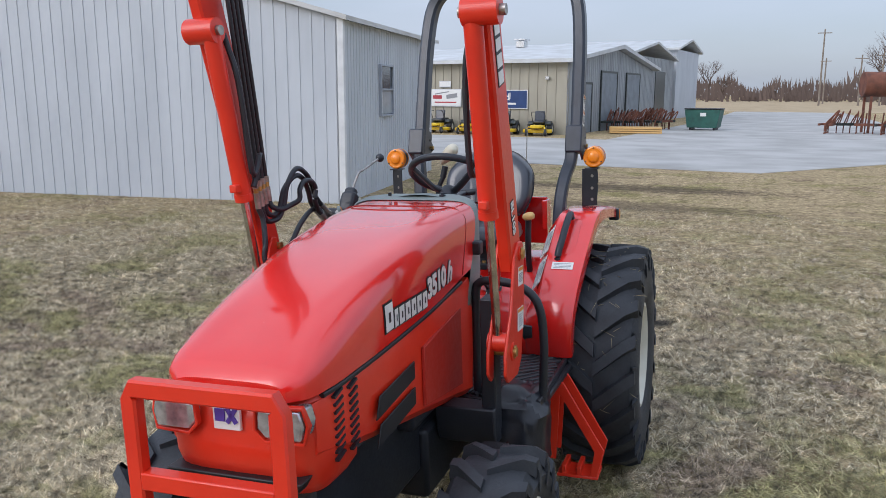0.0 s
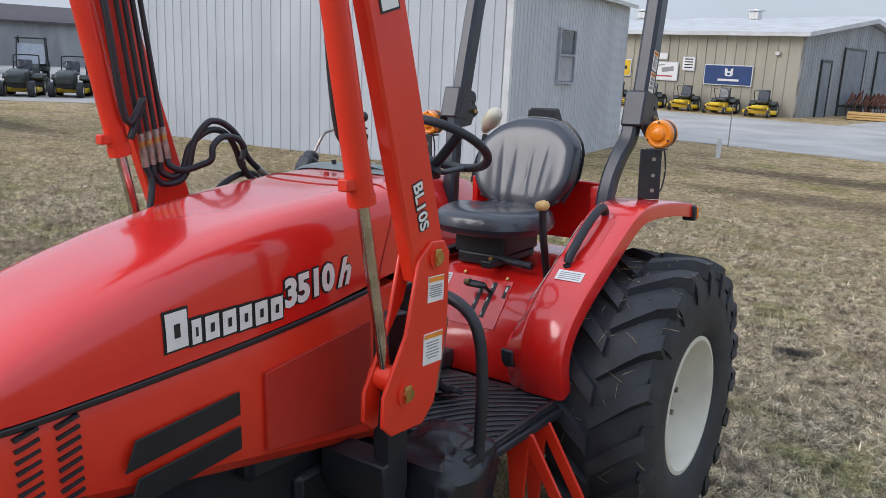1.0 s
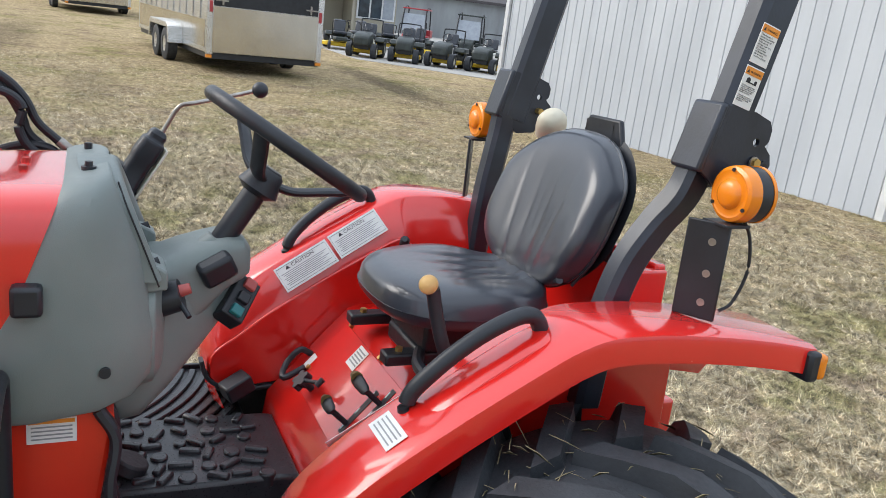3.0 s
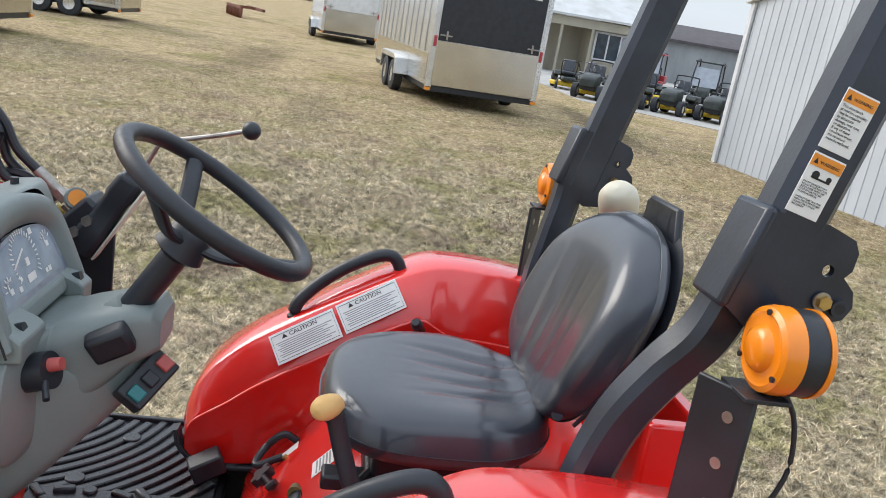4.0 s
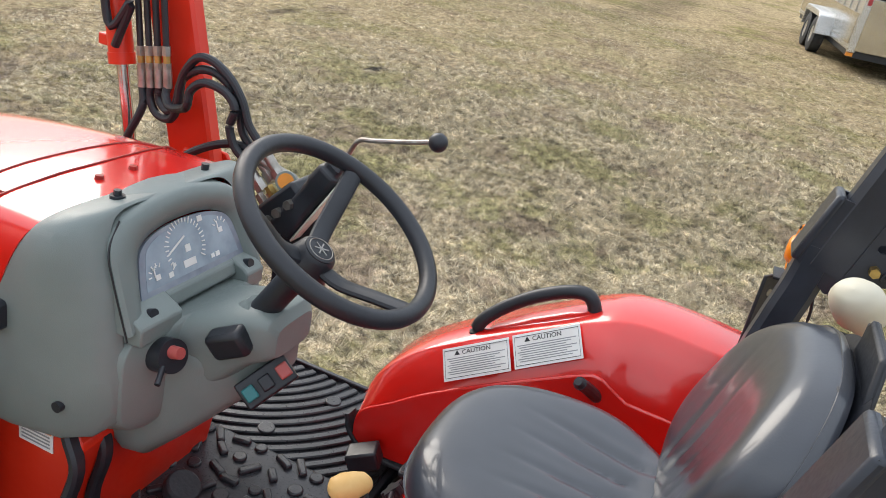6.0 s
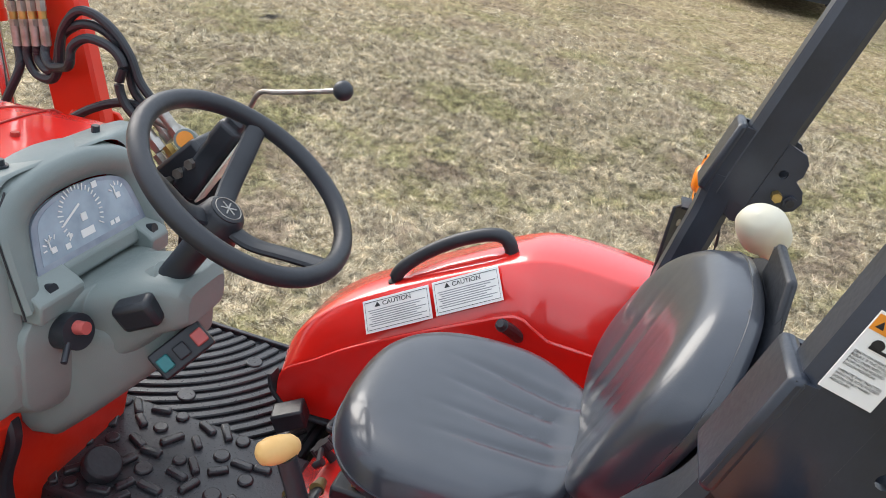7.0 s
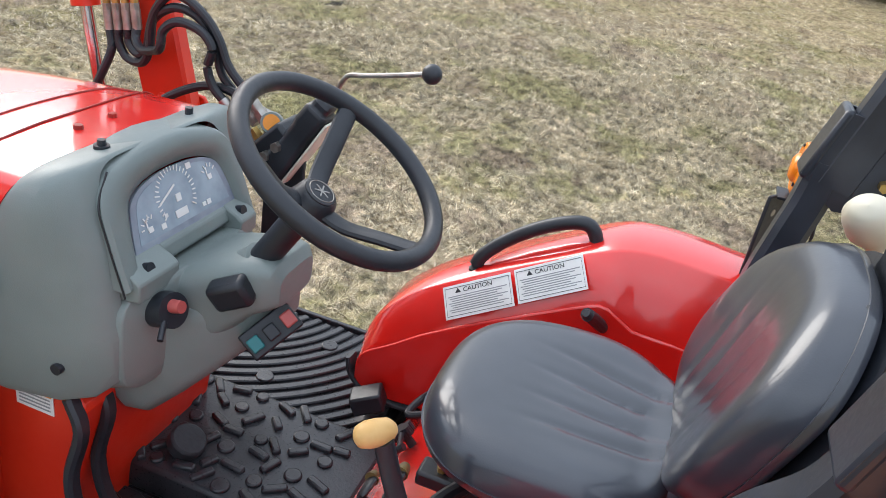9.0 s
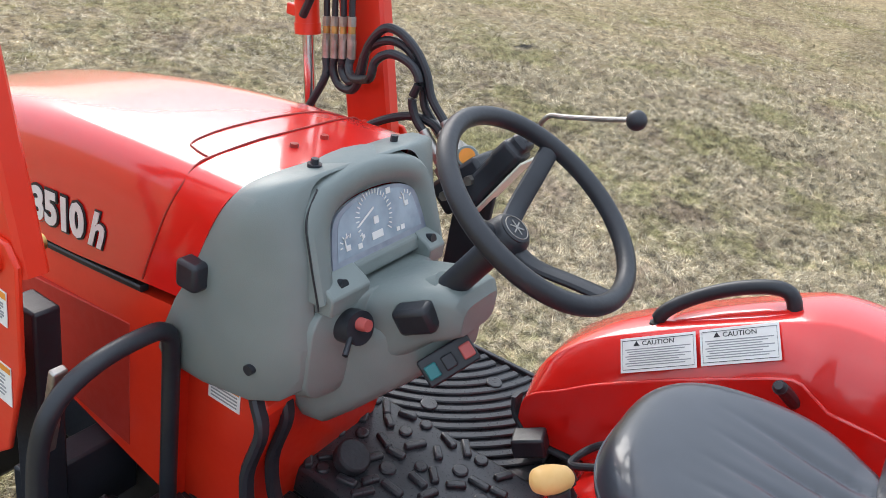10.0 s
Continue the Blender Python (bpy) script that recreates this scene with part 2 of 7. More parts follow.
def scarred(n, l, co, colour):
    """Bare soil scars with ragged rims over a lawn colour."""
    rag = n.new("ShaderNodeTexNoise")
    rag.inputs["Scale"].default_value, rag.inputs["Detail"].default_value, rag.inputs["Roughness"].default_value = 5.0, 6, 0.75
    l.new(co.outputs["Object"], rag.inputs["Vector"])
    for x, y, rx, ry, top in SCARS:
        mp = n.new("ShaderNodeMapping")
        mp.inputs["Location"].default_value, mp.inputs["Scale"].default_value = (-x / rx, -y / ry, 0), (1 / rx, 1 / ry, 0)
        l.new(co.outputs["Object"], mp.inputs["Vector"])
        ln = n.new("ShaderNodeVectorMath")
        ln.operation = "LENGTH"
        l.new(mp.outputs["Vector"], ln.inputs[0])
        add = n.new("ShaderNodeMath")
        add.operation, add.use_clamp = "MULTIPLY_ADD", False
        add.inputs[1].default_value, add.inputs[2].default_value = 3.2, -1.6
        l.new(rag.outputs["Fac"], add.inputs[0])
        far = n.new("ShaderNodeMath")
        far.operation = "ADD"
        l.new(ln.outputs["Value"], far.inputs[0])
        l.new(add.outputs["Value"], far.inputs[1])
        mr = n.new("ShaderNodeMapRange")
        mr.inputs["From Min"].default_value, mr.inputs["From Max"].default_value, mr.inputs["To Min"].default_value, mr.inputs["To Max"].default_value = 0.55, 1.15, top, 0.0
        l.new(far.outputs["Value"], mr.inputs["Value"])
        mx = n.new("ShaderNodeMix")
        mx.data_type = "RGBA"
        mx.inputs["B"].default_value = (0.085, 0.062, 0.042, 1) if rx > 0.4 else (0.030, 0.026, 0.022, 1)
        l.new(mr.outputs["Result"], mx.inputs["Factor"])
        l.new(colour, mx.inputs["A"])
        colour = mx.outputs["Result"]
    mot = n.new("ShaderNodeTexNoise")
    mot.inputs["Scale"].default_value, mot.inputs["Detail"].default_value, mot.inputs["Roughness"].default_value = 4.2, 9, 0.78
    l.new(co.outputs["Object"], mot.inputs["Vector"])
    r = n.new("ShaderNodeValToRGB")
    r.color_ramp.elements[0].position, r.color_ramp.elements[0].color = 0.36, (0.60, 0.58, 0.55, 1)
    r.color_ramp.elements[1].position, r.color_ramp.elements[1].color = 0.64, (1.22, 1.23, 1.24, 1)
    l.new(mot.outputs["Fac"], r.inputs["Fac"])
    mul = n.new("ShaderNodeMix")
    mul.data_type, mul.blend_type = "RGBA", "MULTIPLY"
    mul.inputs["Factor"].default_value = 1.0
    l.new(colour, mul.inputs["A"])
    l.new(r.outputs["Color"], mul.inputs["B"])
    return mul.outputs["Result"]


def lawn_material():
    m = bpy.data.materials.new("dormant lawn")
    m.use_nodes = True
    n, l = m.node_tree.nodes, m.node_tree.links
    b = n["Principled BSDF"]
    b.inputs["Roughness"].default_value = 0.95
    b.inputs["Specular IOR Level"].default_value = 0.15
    co = n.new("ShaderNodeTexCoord")

    def noise_at(scale, detail=6, rough=0.6):
        k = n.new("ShaderNodeTexNoise")
        k.inputs["Scale"].default_value, k.inputs["Detail"].default_value, k.inputs["Roughness"].default_value = scale, detail, rough
        l.new(co.outputs["Object"], k.inputs["Vector"])
        return k

    def ramp(src, stops):
        r = n.new("ShaderNodeValToRGB")
        e = r.color_ramp.elements
        while len(e) < len(stops):
            e.new(0.5)
        for q, (p, c) in zip(e, stops):
            q.position, q.color = p, (*c, 1)
        l.new(src.outputs["Fac"], r.inputs["Fac"])
        return r

    def blend(fac, a, c):
        x = n.new("ShaderNodeMix")
        x.data_type = "RGBA"
        l.new(fac.outputs[0], x.inputs["Factor"])
        l.new(a, x.inputs["A"])
        l.new(c, x.inputs["B"])
        return x.outputs["Result"]

    straw = ramp(noise_at(38, 10, 0.8), [(0.33, (0.168, 0.119, 0.061)), (0.48, (0.400, 0.306, 0.175)), (0.66, (0.592, 0.474, 0.312))])
    green = ramp(noise_at(44, 10, 0.8), [(0.33, (0.104, 0.096, 0.034)), (0.5, (0.248, 0.218, 0.084)), (0.68, (0.432, 0.367, 0.175))])
    bare = ramp(noise_at(30, 10, 0.8), [(0.32, (0.128, 0.088, 0.055)), (0.5, (0.264, 0.191, 0.125)), (0.7, (0.416, 0.314, 0.220))])
    soil = ramp(noise_at(40, 8, 0.8), [(0.35, (0.035, 0.028, 0.020)), (0.7, (0.15, 0.115, 0.08))])
    g1 = ramp(noise_at(0.62, 7, 0.72), [(0.495, (0, 0, 0)), (0.62, (0.85, 0.85, 0.85))])
    g2 = ramp(noise_at(0.95, 7, 0.7), [(0.54, (0, 0, 0)), (0.64, (0.9, 0.9, 0.9))])
    g3 = ramp(noise_at(3.4, 5, 0.75), [(0.665, (0, 0, 0)), (0.71, (0.9, 0.9, 0.9))])
    c = blend(g1, straw.outputs["Color"], green.outputs["Color"])
    c = blend(g2, c, bare.outputs["Color"])
    c = blend(g3, c, soil.outputs["Color"])
    # lit clump tops and shaded gaps between them, put into the colour by noise
    tuft_shade = ramp(noise_at(13, 5, 0.7), [(0.33, (0.42, 0.40, 0.38)), (0.50, (1.12, 1.12, 1.11)), (0.68, (1.65, 1.64, 1.60))])
    mul = n.new("ShaderNodeMix")
    mul.data_type, mul.blend_type = "RGBA", "MULTIPLY"
    mul.inputs["Factor"].default_value = 1.0
    l.new(c, mul.inputs["A"])
    l.new(tuft_shade.outputs["Color"], mul.inputs["B"])
    l.new(scarred(n, l, co, mul.outputs["Result"]), b.inputs["Base Color"])
    bp = n.new("ShaderNodeBump")
    bp.inputs["Strength"].default_value, bp.inputs["Distance"].default_value = 0.9, 0.03
    l.new(noise_at(45, 8, 0.8).outputs["Fac"], bp.inputs["Height"])
    l.new(bp.outputs["Normal"], b.inputs["Normal"])
    return m


LAWN = lawn_material()
GRAVEL = surf("pale gravel", (0.45, 0.44, 0.42), (0.32, 0.31, 0.29), 0.5, 0.9, bump=0.8, bscale=30)


def ground_sheet():
    bm = bmesh.new()
    xs = [-1500, -600, -250, -120, -70, -45, -30] + [-22 + 1.0 * i for i in range(33)] + [14, 20, 30, 50, 90, 200, 600, 1500]
    ys = [-1500, -500, -150, -60, -30] + [-18 + 1.0 * i for i in range(37)] + [22, 28, 36, 46, 60, 80, 120, 180, 300, 600, 1500]
    grid = [[bm.verts.new((x, y, ground_z(x, y))) for x in xs] for y in ys]
    for a, b in zip(grid, grid[1:]):
        for k in range(len(xs) - 1):
            bm.faces.new((a[k], a[k + 1], b[k + 1], b[k]))
    return link_mesh("ground", bm, LAWN)


tagged(ground_sheet(), "straw-coloured dormant lawn with green and bare patches", "ground", kind="structure")


def bm_slab(bm, pts, z0, z1):
    bm_prism(bm, pts, z0, z1, "z")


drive = part("road", shape(bm_slab, [(-60, 17.5), (-8, 17.0), (-2, 16.6), (1.7, 16.2), (5.2, 20.5), (8, 32), (10, 60), (12, 140), (2, 140), (-1, 60), (-4, 29), (-60, 35)], -0.05, 0.012), GRAVEL)
tagged(drive, "pale grey gravel yard and drive", "driveway", kind="structure")
lot = part("road", shape(bm_slab, [(-60, 5.5), (-24, 6.6), (-21, 10.0), (-20.5, 17.6), (-60, 17.6)], -0.05, 0.012), GRAVEL)
tagged(lot, "pale gravel parking strip under machines", "driveway", kind="structure")

# ---- tractor ----
def ease(q):
    q = min(1.0, max(0.0, q))
    return q * q * (3 - 2 * q)


tractor = thing("tractor", pose(0.0397, 0.0025, -0.0745, 0, -2.22, 1.04) @ Matrix.Scale(1.0067, 4), "red compact tractor with front loader standing on the lawn", "tractor")
T = tractor

HOOD = [(-2.45, 0.175, 1.115, 1.152), (-2.42, 0.215, 1.117, 1.188), (-2.34, 0.240, 1.120, 1.232), (-2.17, 0.252, 1.126, 1.304), (-1.9, 0.260, 1.138, 1.376),
        (-1.6, 0.268, 1.158, 1.427), (-1.3, 0.278, 1.193, 1.455), (-1.03, 0.288, 1.228, 1.466)]


def boxy(y):
    """How square the hood's section is: rounder at the nose."""
    return 3.9 + 3.1 * ease((y + 2.3) / 1.0)


def rake(y, z):
    """The rear edge of the hood leans forward towards its foot."""
    k = min(1.0, max(0.0, (y + 1.5) / 0.47))
    return y - k * (1.46 - z) * 0.42


def hood_at(y):
    """Half width, foot and crown heights of the hood, on smooth curves through the stations."""
    y = min(max(y, HOOD[0][0]), HOOD[-1][0])
    i = max(k for k in range(len(HOOD) - 1) if HOOD[k][0] <= y)
    a, c = HOOD[i], HOOD[i + 1]
    h = c[0] - a[0]
    u = (y - a[0]) / h
    res = []
    for j in (1, 2, 3):
        cut = [(HOOD[k + 1][j] - HOOD[k][j]) / (HOOD[k + 1][0] - HOOD[k][0]) for k in range(len(HOOD) - 1)]
        ta = cut[0] if i == 0 else (cut[i - 1] + cut[i]) / 2
        tc = cut[-1] if i == len(cut) - 1 else (cut[i] + cut[i + 1]) / 2
        res.append((2 * u ** 3 - 3 * u * u + 1) * a[j] + (u ** 3 - 2 * u * u + u) * h * ta + (3 * u * u - 2 * u ** 3) * c[j] + (u ** 3 - u * u) * h * tc)
    return res


def hood_x(y, z):
    w, zs, zt = hood_at(y)
    n = boxy(y)
    q = min(0.999, max(0.0, (z - zs) / (zt - zs)))
    return w * (1 - q ** n) ** (1 / n)


def crown(x, y):
    w, zs, zt = hood_at(y)
    return zs + (zt - zs) * (1 - min(1.0, abs(x) / w) ** boxy(y)) ** (1 / boxy(y))


def build_hood():
    bm = bmesh.new()
    ys = sorted({h[0] for h in HOOD[:-1]} | {-2.45 + 0.035 * i for i in range(40)} | {-1.079})
    rings = []
    for y in ys:
        w, zs, zt = hood_at(y)
        n = boxy(y)
        ring = [(-w, y, zs - 0.012)]
        for k in range(41):
            a = math.pi * (1 - k / 40)
            cx, sz = math.cos(a), math.sin(a)
            ring.append((math.copysign(abs(cx) ** (2 / n), cx) * w, y, zs + (zt - zs) * abs(sz) ** (2 / n)))
        ring.append((w, y, zs - 0.012))
        rings.append([(a, rake(b, c), c) for a, b, c in ring])
    bm_loft(bm, rings, cap=True, closed=False)
    return bm


hood = part("hood", build_hood(), RED, T, "glossy crimson hood with sloping nose")
# groove, side panels
for s in (1, -1):
    bm = bmesh.new()
    bm_sweep(bm, [(s * (hood_at(y)[0] - 0.006), y, hood_at(y)[1] - 0.022) for y in [-2.36 + 0.0535 * i for i in range(21)]], rect_prof(0.02, 0.014, 0.003))
    part("trim_strip", bm, INK, T, "black rubber trim under hood")
    bm = bmesh.new()
    rings = []
    for y in [-2.40 + 0.1 * i for i in range(13)]:
        w, zs, zt = hood_at(y)
        w = min(w, 0.280)
        lo = 0.90 - 0.195 * (y + 2.3)
        rings.append([(s * (w - 0.004), y, zs - 0.032), (s * (w + 0.004), y, zs - 0.06), (s * (w + 0.004), y, lo + 0.03), (s * (w - 0.02), y, lo), (s * (w - 0.05), y, lo), (s * (w - 0.05), y, zs - 0.032)])
    bm_loft(bm, rings)
    sp = part("side_panel", bm, ORANGE, T, "orange-red lower side panel")
    # slanted dark vents
    for za, zb in ((0.935, 1.005), (0.845, 0.915)):
        bm = bmesh.new()
        o = [(-2.115, za - 0.005), (-2.085, za + 0.062), (-1.80, zb + 0.012), (-1.80, zb - 0.048)]
        xw = s * 0.272
        bm_prism(bm, o, xw, s * 0.2775)
        part("vent", bm, INK, sp, "black slanted side vent", bevel=0.002)
    for c in range(2):
        for r in range(9):
            y0, z0 = -2.30 + c * 0.08, 1.085 - r * 0.023
            part("louvre", boxes(((s * (0.2475 + 0.006 * c), y0, z0), (0.012, 0.050, 0.0075), Euler((radians(14), 0, 0)).to_matrix())), BLACK, sp)
    bm = bmesh.new()
    bm_prism(bm, [(-1.72, 0.83), (-1.72, 1.04), (-1.32, 1.08), (-1.32, 0.77)], s * 0.270, s * 0.2828)
    part("rear_screen", bm, DULLRED, sp, "dull red perforated screen", bevel=0.002)

# hood seams at the rear
bm = bmesh.new()
side_seam = [(1.20, -1.283), (1.25, -1.266), (1.304, -1.246), (1.35, -1.228), (1.391, -1.211), (1.42, -1.200)]
near_side = [(hood_x(-1.22, zz) + 0.0012, yy, zz) for zz, yy in side_seam]
over = [(x, -1.203 - 0.012 * ease((0.2 - x) / 0.15), crown(x, -1.20) + 0.0008) for x in (0.235, 0.20, 0.138, 0.07, 0.0, -0.07, -0.14, -0.20, -0.235)]
bm_tube(bm, near_side + over + [(-a - 0.0, yy, zz) for a, yy, zz in reversed(near_side)], 0.0022, 6)
part("seam", bm, DARKRED, hood)
# raised tongue of the hood in front of the seam
bm = bmesh.new()
tongue = [(0.205, -1.206), (0.203, -1.225), (0.197, -1.249), (0.185, -1.273), (0.143, -1.288), (0.074, -1.300), (0.0, -1.303)]
bm_tube(bm, [(x, y, crown(x, y) + 0.0008) for x, y in tongue] + [(-x, y, crown(x, y) + 0.0008) for x, y in reversed(tongue[:-1])], 0.0024, 6)
part("seam", bm, DARKRED, hood)
for x in (0.044, -0.044):
    part("hood_screw", shape(bm_rod, (x, -1.15, 1.455), (x, -1.15, 1.4695), 0.010, 0.008, 8), DARKRED, hood)
part("hood_latch", boxes(((0.004, -2.172, 1.290), (0.05, 0.03, 0.010), Euler((radians(20), 0, 0.3)).to_matrix())), INK, hood, bevel=0.003)


# model lettering and brand bars
def on_hood(y0, z0, slope, lift):
    return lambda v: Vector((hood_x(y0 + v.x, z0 + v.y + slope * v.x) + lift + v.z, y0 + v.x, z0 + v.y + slope * v.x))


def squeeze(f, k):
    return lambda v: f(Vector((v.x * k, v.y, v.z)))


for grow, mt, lift, lab in ((0.0095, INK, 0.0025, ""), (0.0045, WHITE, 0.005, "white model number with black outline")):
    lettering("model_number", "3510", 0.098, mt, hood, None, squeeze(on_hood(-1.640, 1.190, 0.105, lift), 0.90), 0.0008, lab, bold=grow)
    lettering("model_letter", "h", 0.105, mt, hood, None, squeeze(on_hood(-1.452, 1.206, 0.105, lift), 0.9), 0.0008, "", bold=grow * 0.7, shear=0.35)
yy = -1.985
for w, h in ((0.056, 0.086), (0.026, 0.058), (0.039, 0.058), (0.039, 0.058), (0.037, 0.058), (0.039, 0.058), (0.039, 0.058)):
    for grow, mt, lift in ((0.006, INK, 0.002), (0.0, WHITE, 0.005)):
        f = on_hood(yy, 1.165, 0.05, lift)
        bm = bmesh.new()
        rows = [[bm.verts.new(f(Vector((u, v, 0)))) for u in (-grow, w * 0.5, w + grow)] for v in (-grow, h * 0.5, h + grow)]
        for a, b in zip(rows, rows[1:]):
            for k in range(2):
                bm.faces.new((a[k], a[k + 1], b[k + 1], b[k]))
        part("brand_bar", bm, mt, hood, "white bar with dark outline" if mt is WHITE else "")
    f = on_hood(yy, 1.165, 0.05, 0.0065)
    bm = bmesh.new()
    bm.faces.new([bm.verts.new(f(Vector((w * u, h * v, 0)))) for u, v in ((0.36, 0.30), (0.64, 0.30), (0.64, 0.68), (0.36, 0.68))])
    part("brand_bar", bm, INK, hood)
    yy += w + 0.0105

# front grille shell
bm = bmesh.new()
rings = []
for z, w, yf in ((0.80, 0.20, -2.37), (0.85, 0.235, -2.43), (0.92, 0.245, -2.455), (0.98, 0.245, -2.46), (1.05, 0.243, -2.455), (1.09, 0.238, -2.44), (1.105, 0.228, -2.42)):
    ring = []
    for k in range(17):
        a = math.pi * k / 16
        ring.append((w * math.copysign(abs(math.cos(a)) ** 0.45, math.cos(a)), -2.25 + (yf + 2.25) * math.sin(a) ** 0.6, z))
    rings.append(ring + [(-w, -2.18, z), (w, -2.18, z)])
bm_loft(bm, rings)
grille = part("grille_shell", bm, ORANGE, T, "orange-red front cowl")
for s in (1, -1):
    bm = bmesh.new()
    bm_prism(bm, [(s * 0.095, 1.035), (s * 0.10, 1.085), (s * 0.225, 1.09), (s * 0.235, 1.05), (s * 0.225, 1.008), (s * 0.12, 1.008)], -2.475, -2.40, "y")
    hl = part("headlight", bm, LENS, T, "clear rectangular headlight", bevel=0.006)
    bm = bmesh.new()
    bm_sweep(bm, [(s * 0.09, -2.47, 1.03), (s * 0.095, -2.47, 1.092), (s * 0.23, -2.46, 1.097), (s * 0.242, -2.455, 1.05), (s * 0.23, -2.46, 1.0), (s * 0.118, -2.47, 1.0)], rect_prof(0.01, 0.02, 0.002), up=(0, 1, 0), closed=True)
    part("bezel", bm, ORANGE, hl)
bm = boxes(((0, -2.463, 1.06), (0.085, 0.012, 0.085)))
badge = part("badge", bm, WHITE, T, "white plate with purple mark", bevel=0.003)
for dx, rz in ((-0.018, 0), (0.018, 0.6), (0.018, -0.6)):
    part("badge_mark", boxes(((dx, -2.471, 1.06), (0.012 if rz else 0.03, 0.004, 0.05 if rz else 0.035), Euler((0, rz, 0)).to_matrix())), PURPLE, badge)
bm = bmesh.new()
bm_prism(bm, [(-0.19, 0.845), (-0.215, 0.885), (0.215, 0.885), (0.19, 0.845)], -2.466, -2.40, "y")
part("air_inlet", bm, INK, T, "dark lower air inlet", bevel=0.004)

# front guard
guard = new("front_guard")
guard.parent = T
tagged(guard, "orange-red welded front guard")
gy, gx, gz = -2.56, 0.225, 1.152
bm = bmesh.new()
bm_sweep(bm, [(-gx, gy, 0.42), (-gx, gy, gz - 0.03), (-gx + 0.01, gy, gz), (gx - 0.01, gy, gz), (gx, gy, gz - 0.03), (gx, gy, 0.42)], rect_prof(0.05, 0.042, 0.006), up=(0, 1, 0))
part("hoop", bm, ORANGE, guard)
for z in (0.895, 0.64):
    part("crossbar", boxes(((0, gy, z), (2 * gx - 0.04, 0.045, 0.05))), ORANGE, guard, bevel=0.005)
for s in (1, -1):
    part("brace", boxes(((s * gx, gy + 0.14, 0.50), (0.05, 0.26, 0.06))), ORANGE, guard, bevel=0.005)

# chassis
part("engine_block", boxes(((0, -1.75, 0.66), (0.36, 1.2, 0.34)), ((0, -1.2, 0.52), (0.42, 0.7, 0.28)), ((0.14, -1.5, 0.83), (0.2, 0.5, 0.2))), BLACK, T, "black engine and frame", bevel=0.02)
part("front_axle", boxes(((0, -1.92, 0.40), (1.0, 0.16, 0.14)), ((0, -2.1, 0.52), (0.3, 0.7, 0.18))), BLACK, T, bevel=0.02)
part("transmission", boxes(((0, -0.35, 0.50), (0.46, 1.3, 0.30)), ((0, -0.10, 0.58), (1.1, 0.24, 0.24))), BLACK, T, bevel=0.03)


bm = bmesh.new()
bmesh.ops.create_uvsphere(bm, u_segments=40, v_segments=26, radius=1.0)
for v in bm.verts:
    c = v.co.copy()
    q = Vector([math.copysign(abs(k) ** 0.55, k) for k in c])
    lump = 0.020 * noise.noise(c * 2.3 + Vector((3.1, 0.4, 1.7))) + 0.012 * noise.noise(c * 6.0)
    v.co = Vector((0.455 + q.x * 0.145, -1.205 + q.y * 0.15 + 0.03 * q.z, 0.535 + q.z * 0.195)) + c * lump
part("fuel_tank", bm, TAR, T, "lumpy black plastic fuel tank under the platform front")


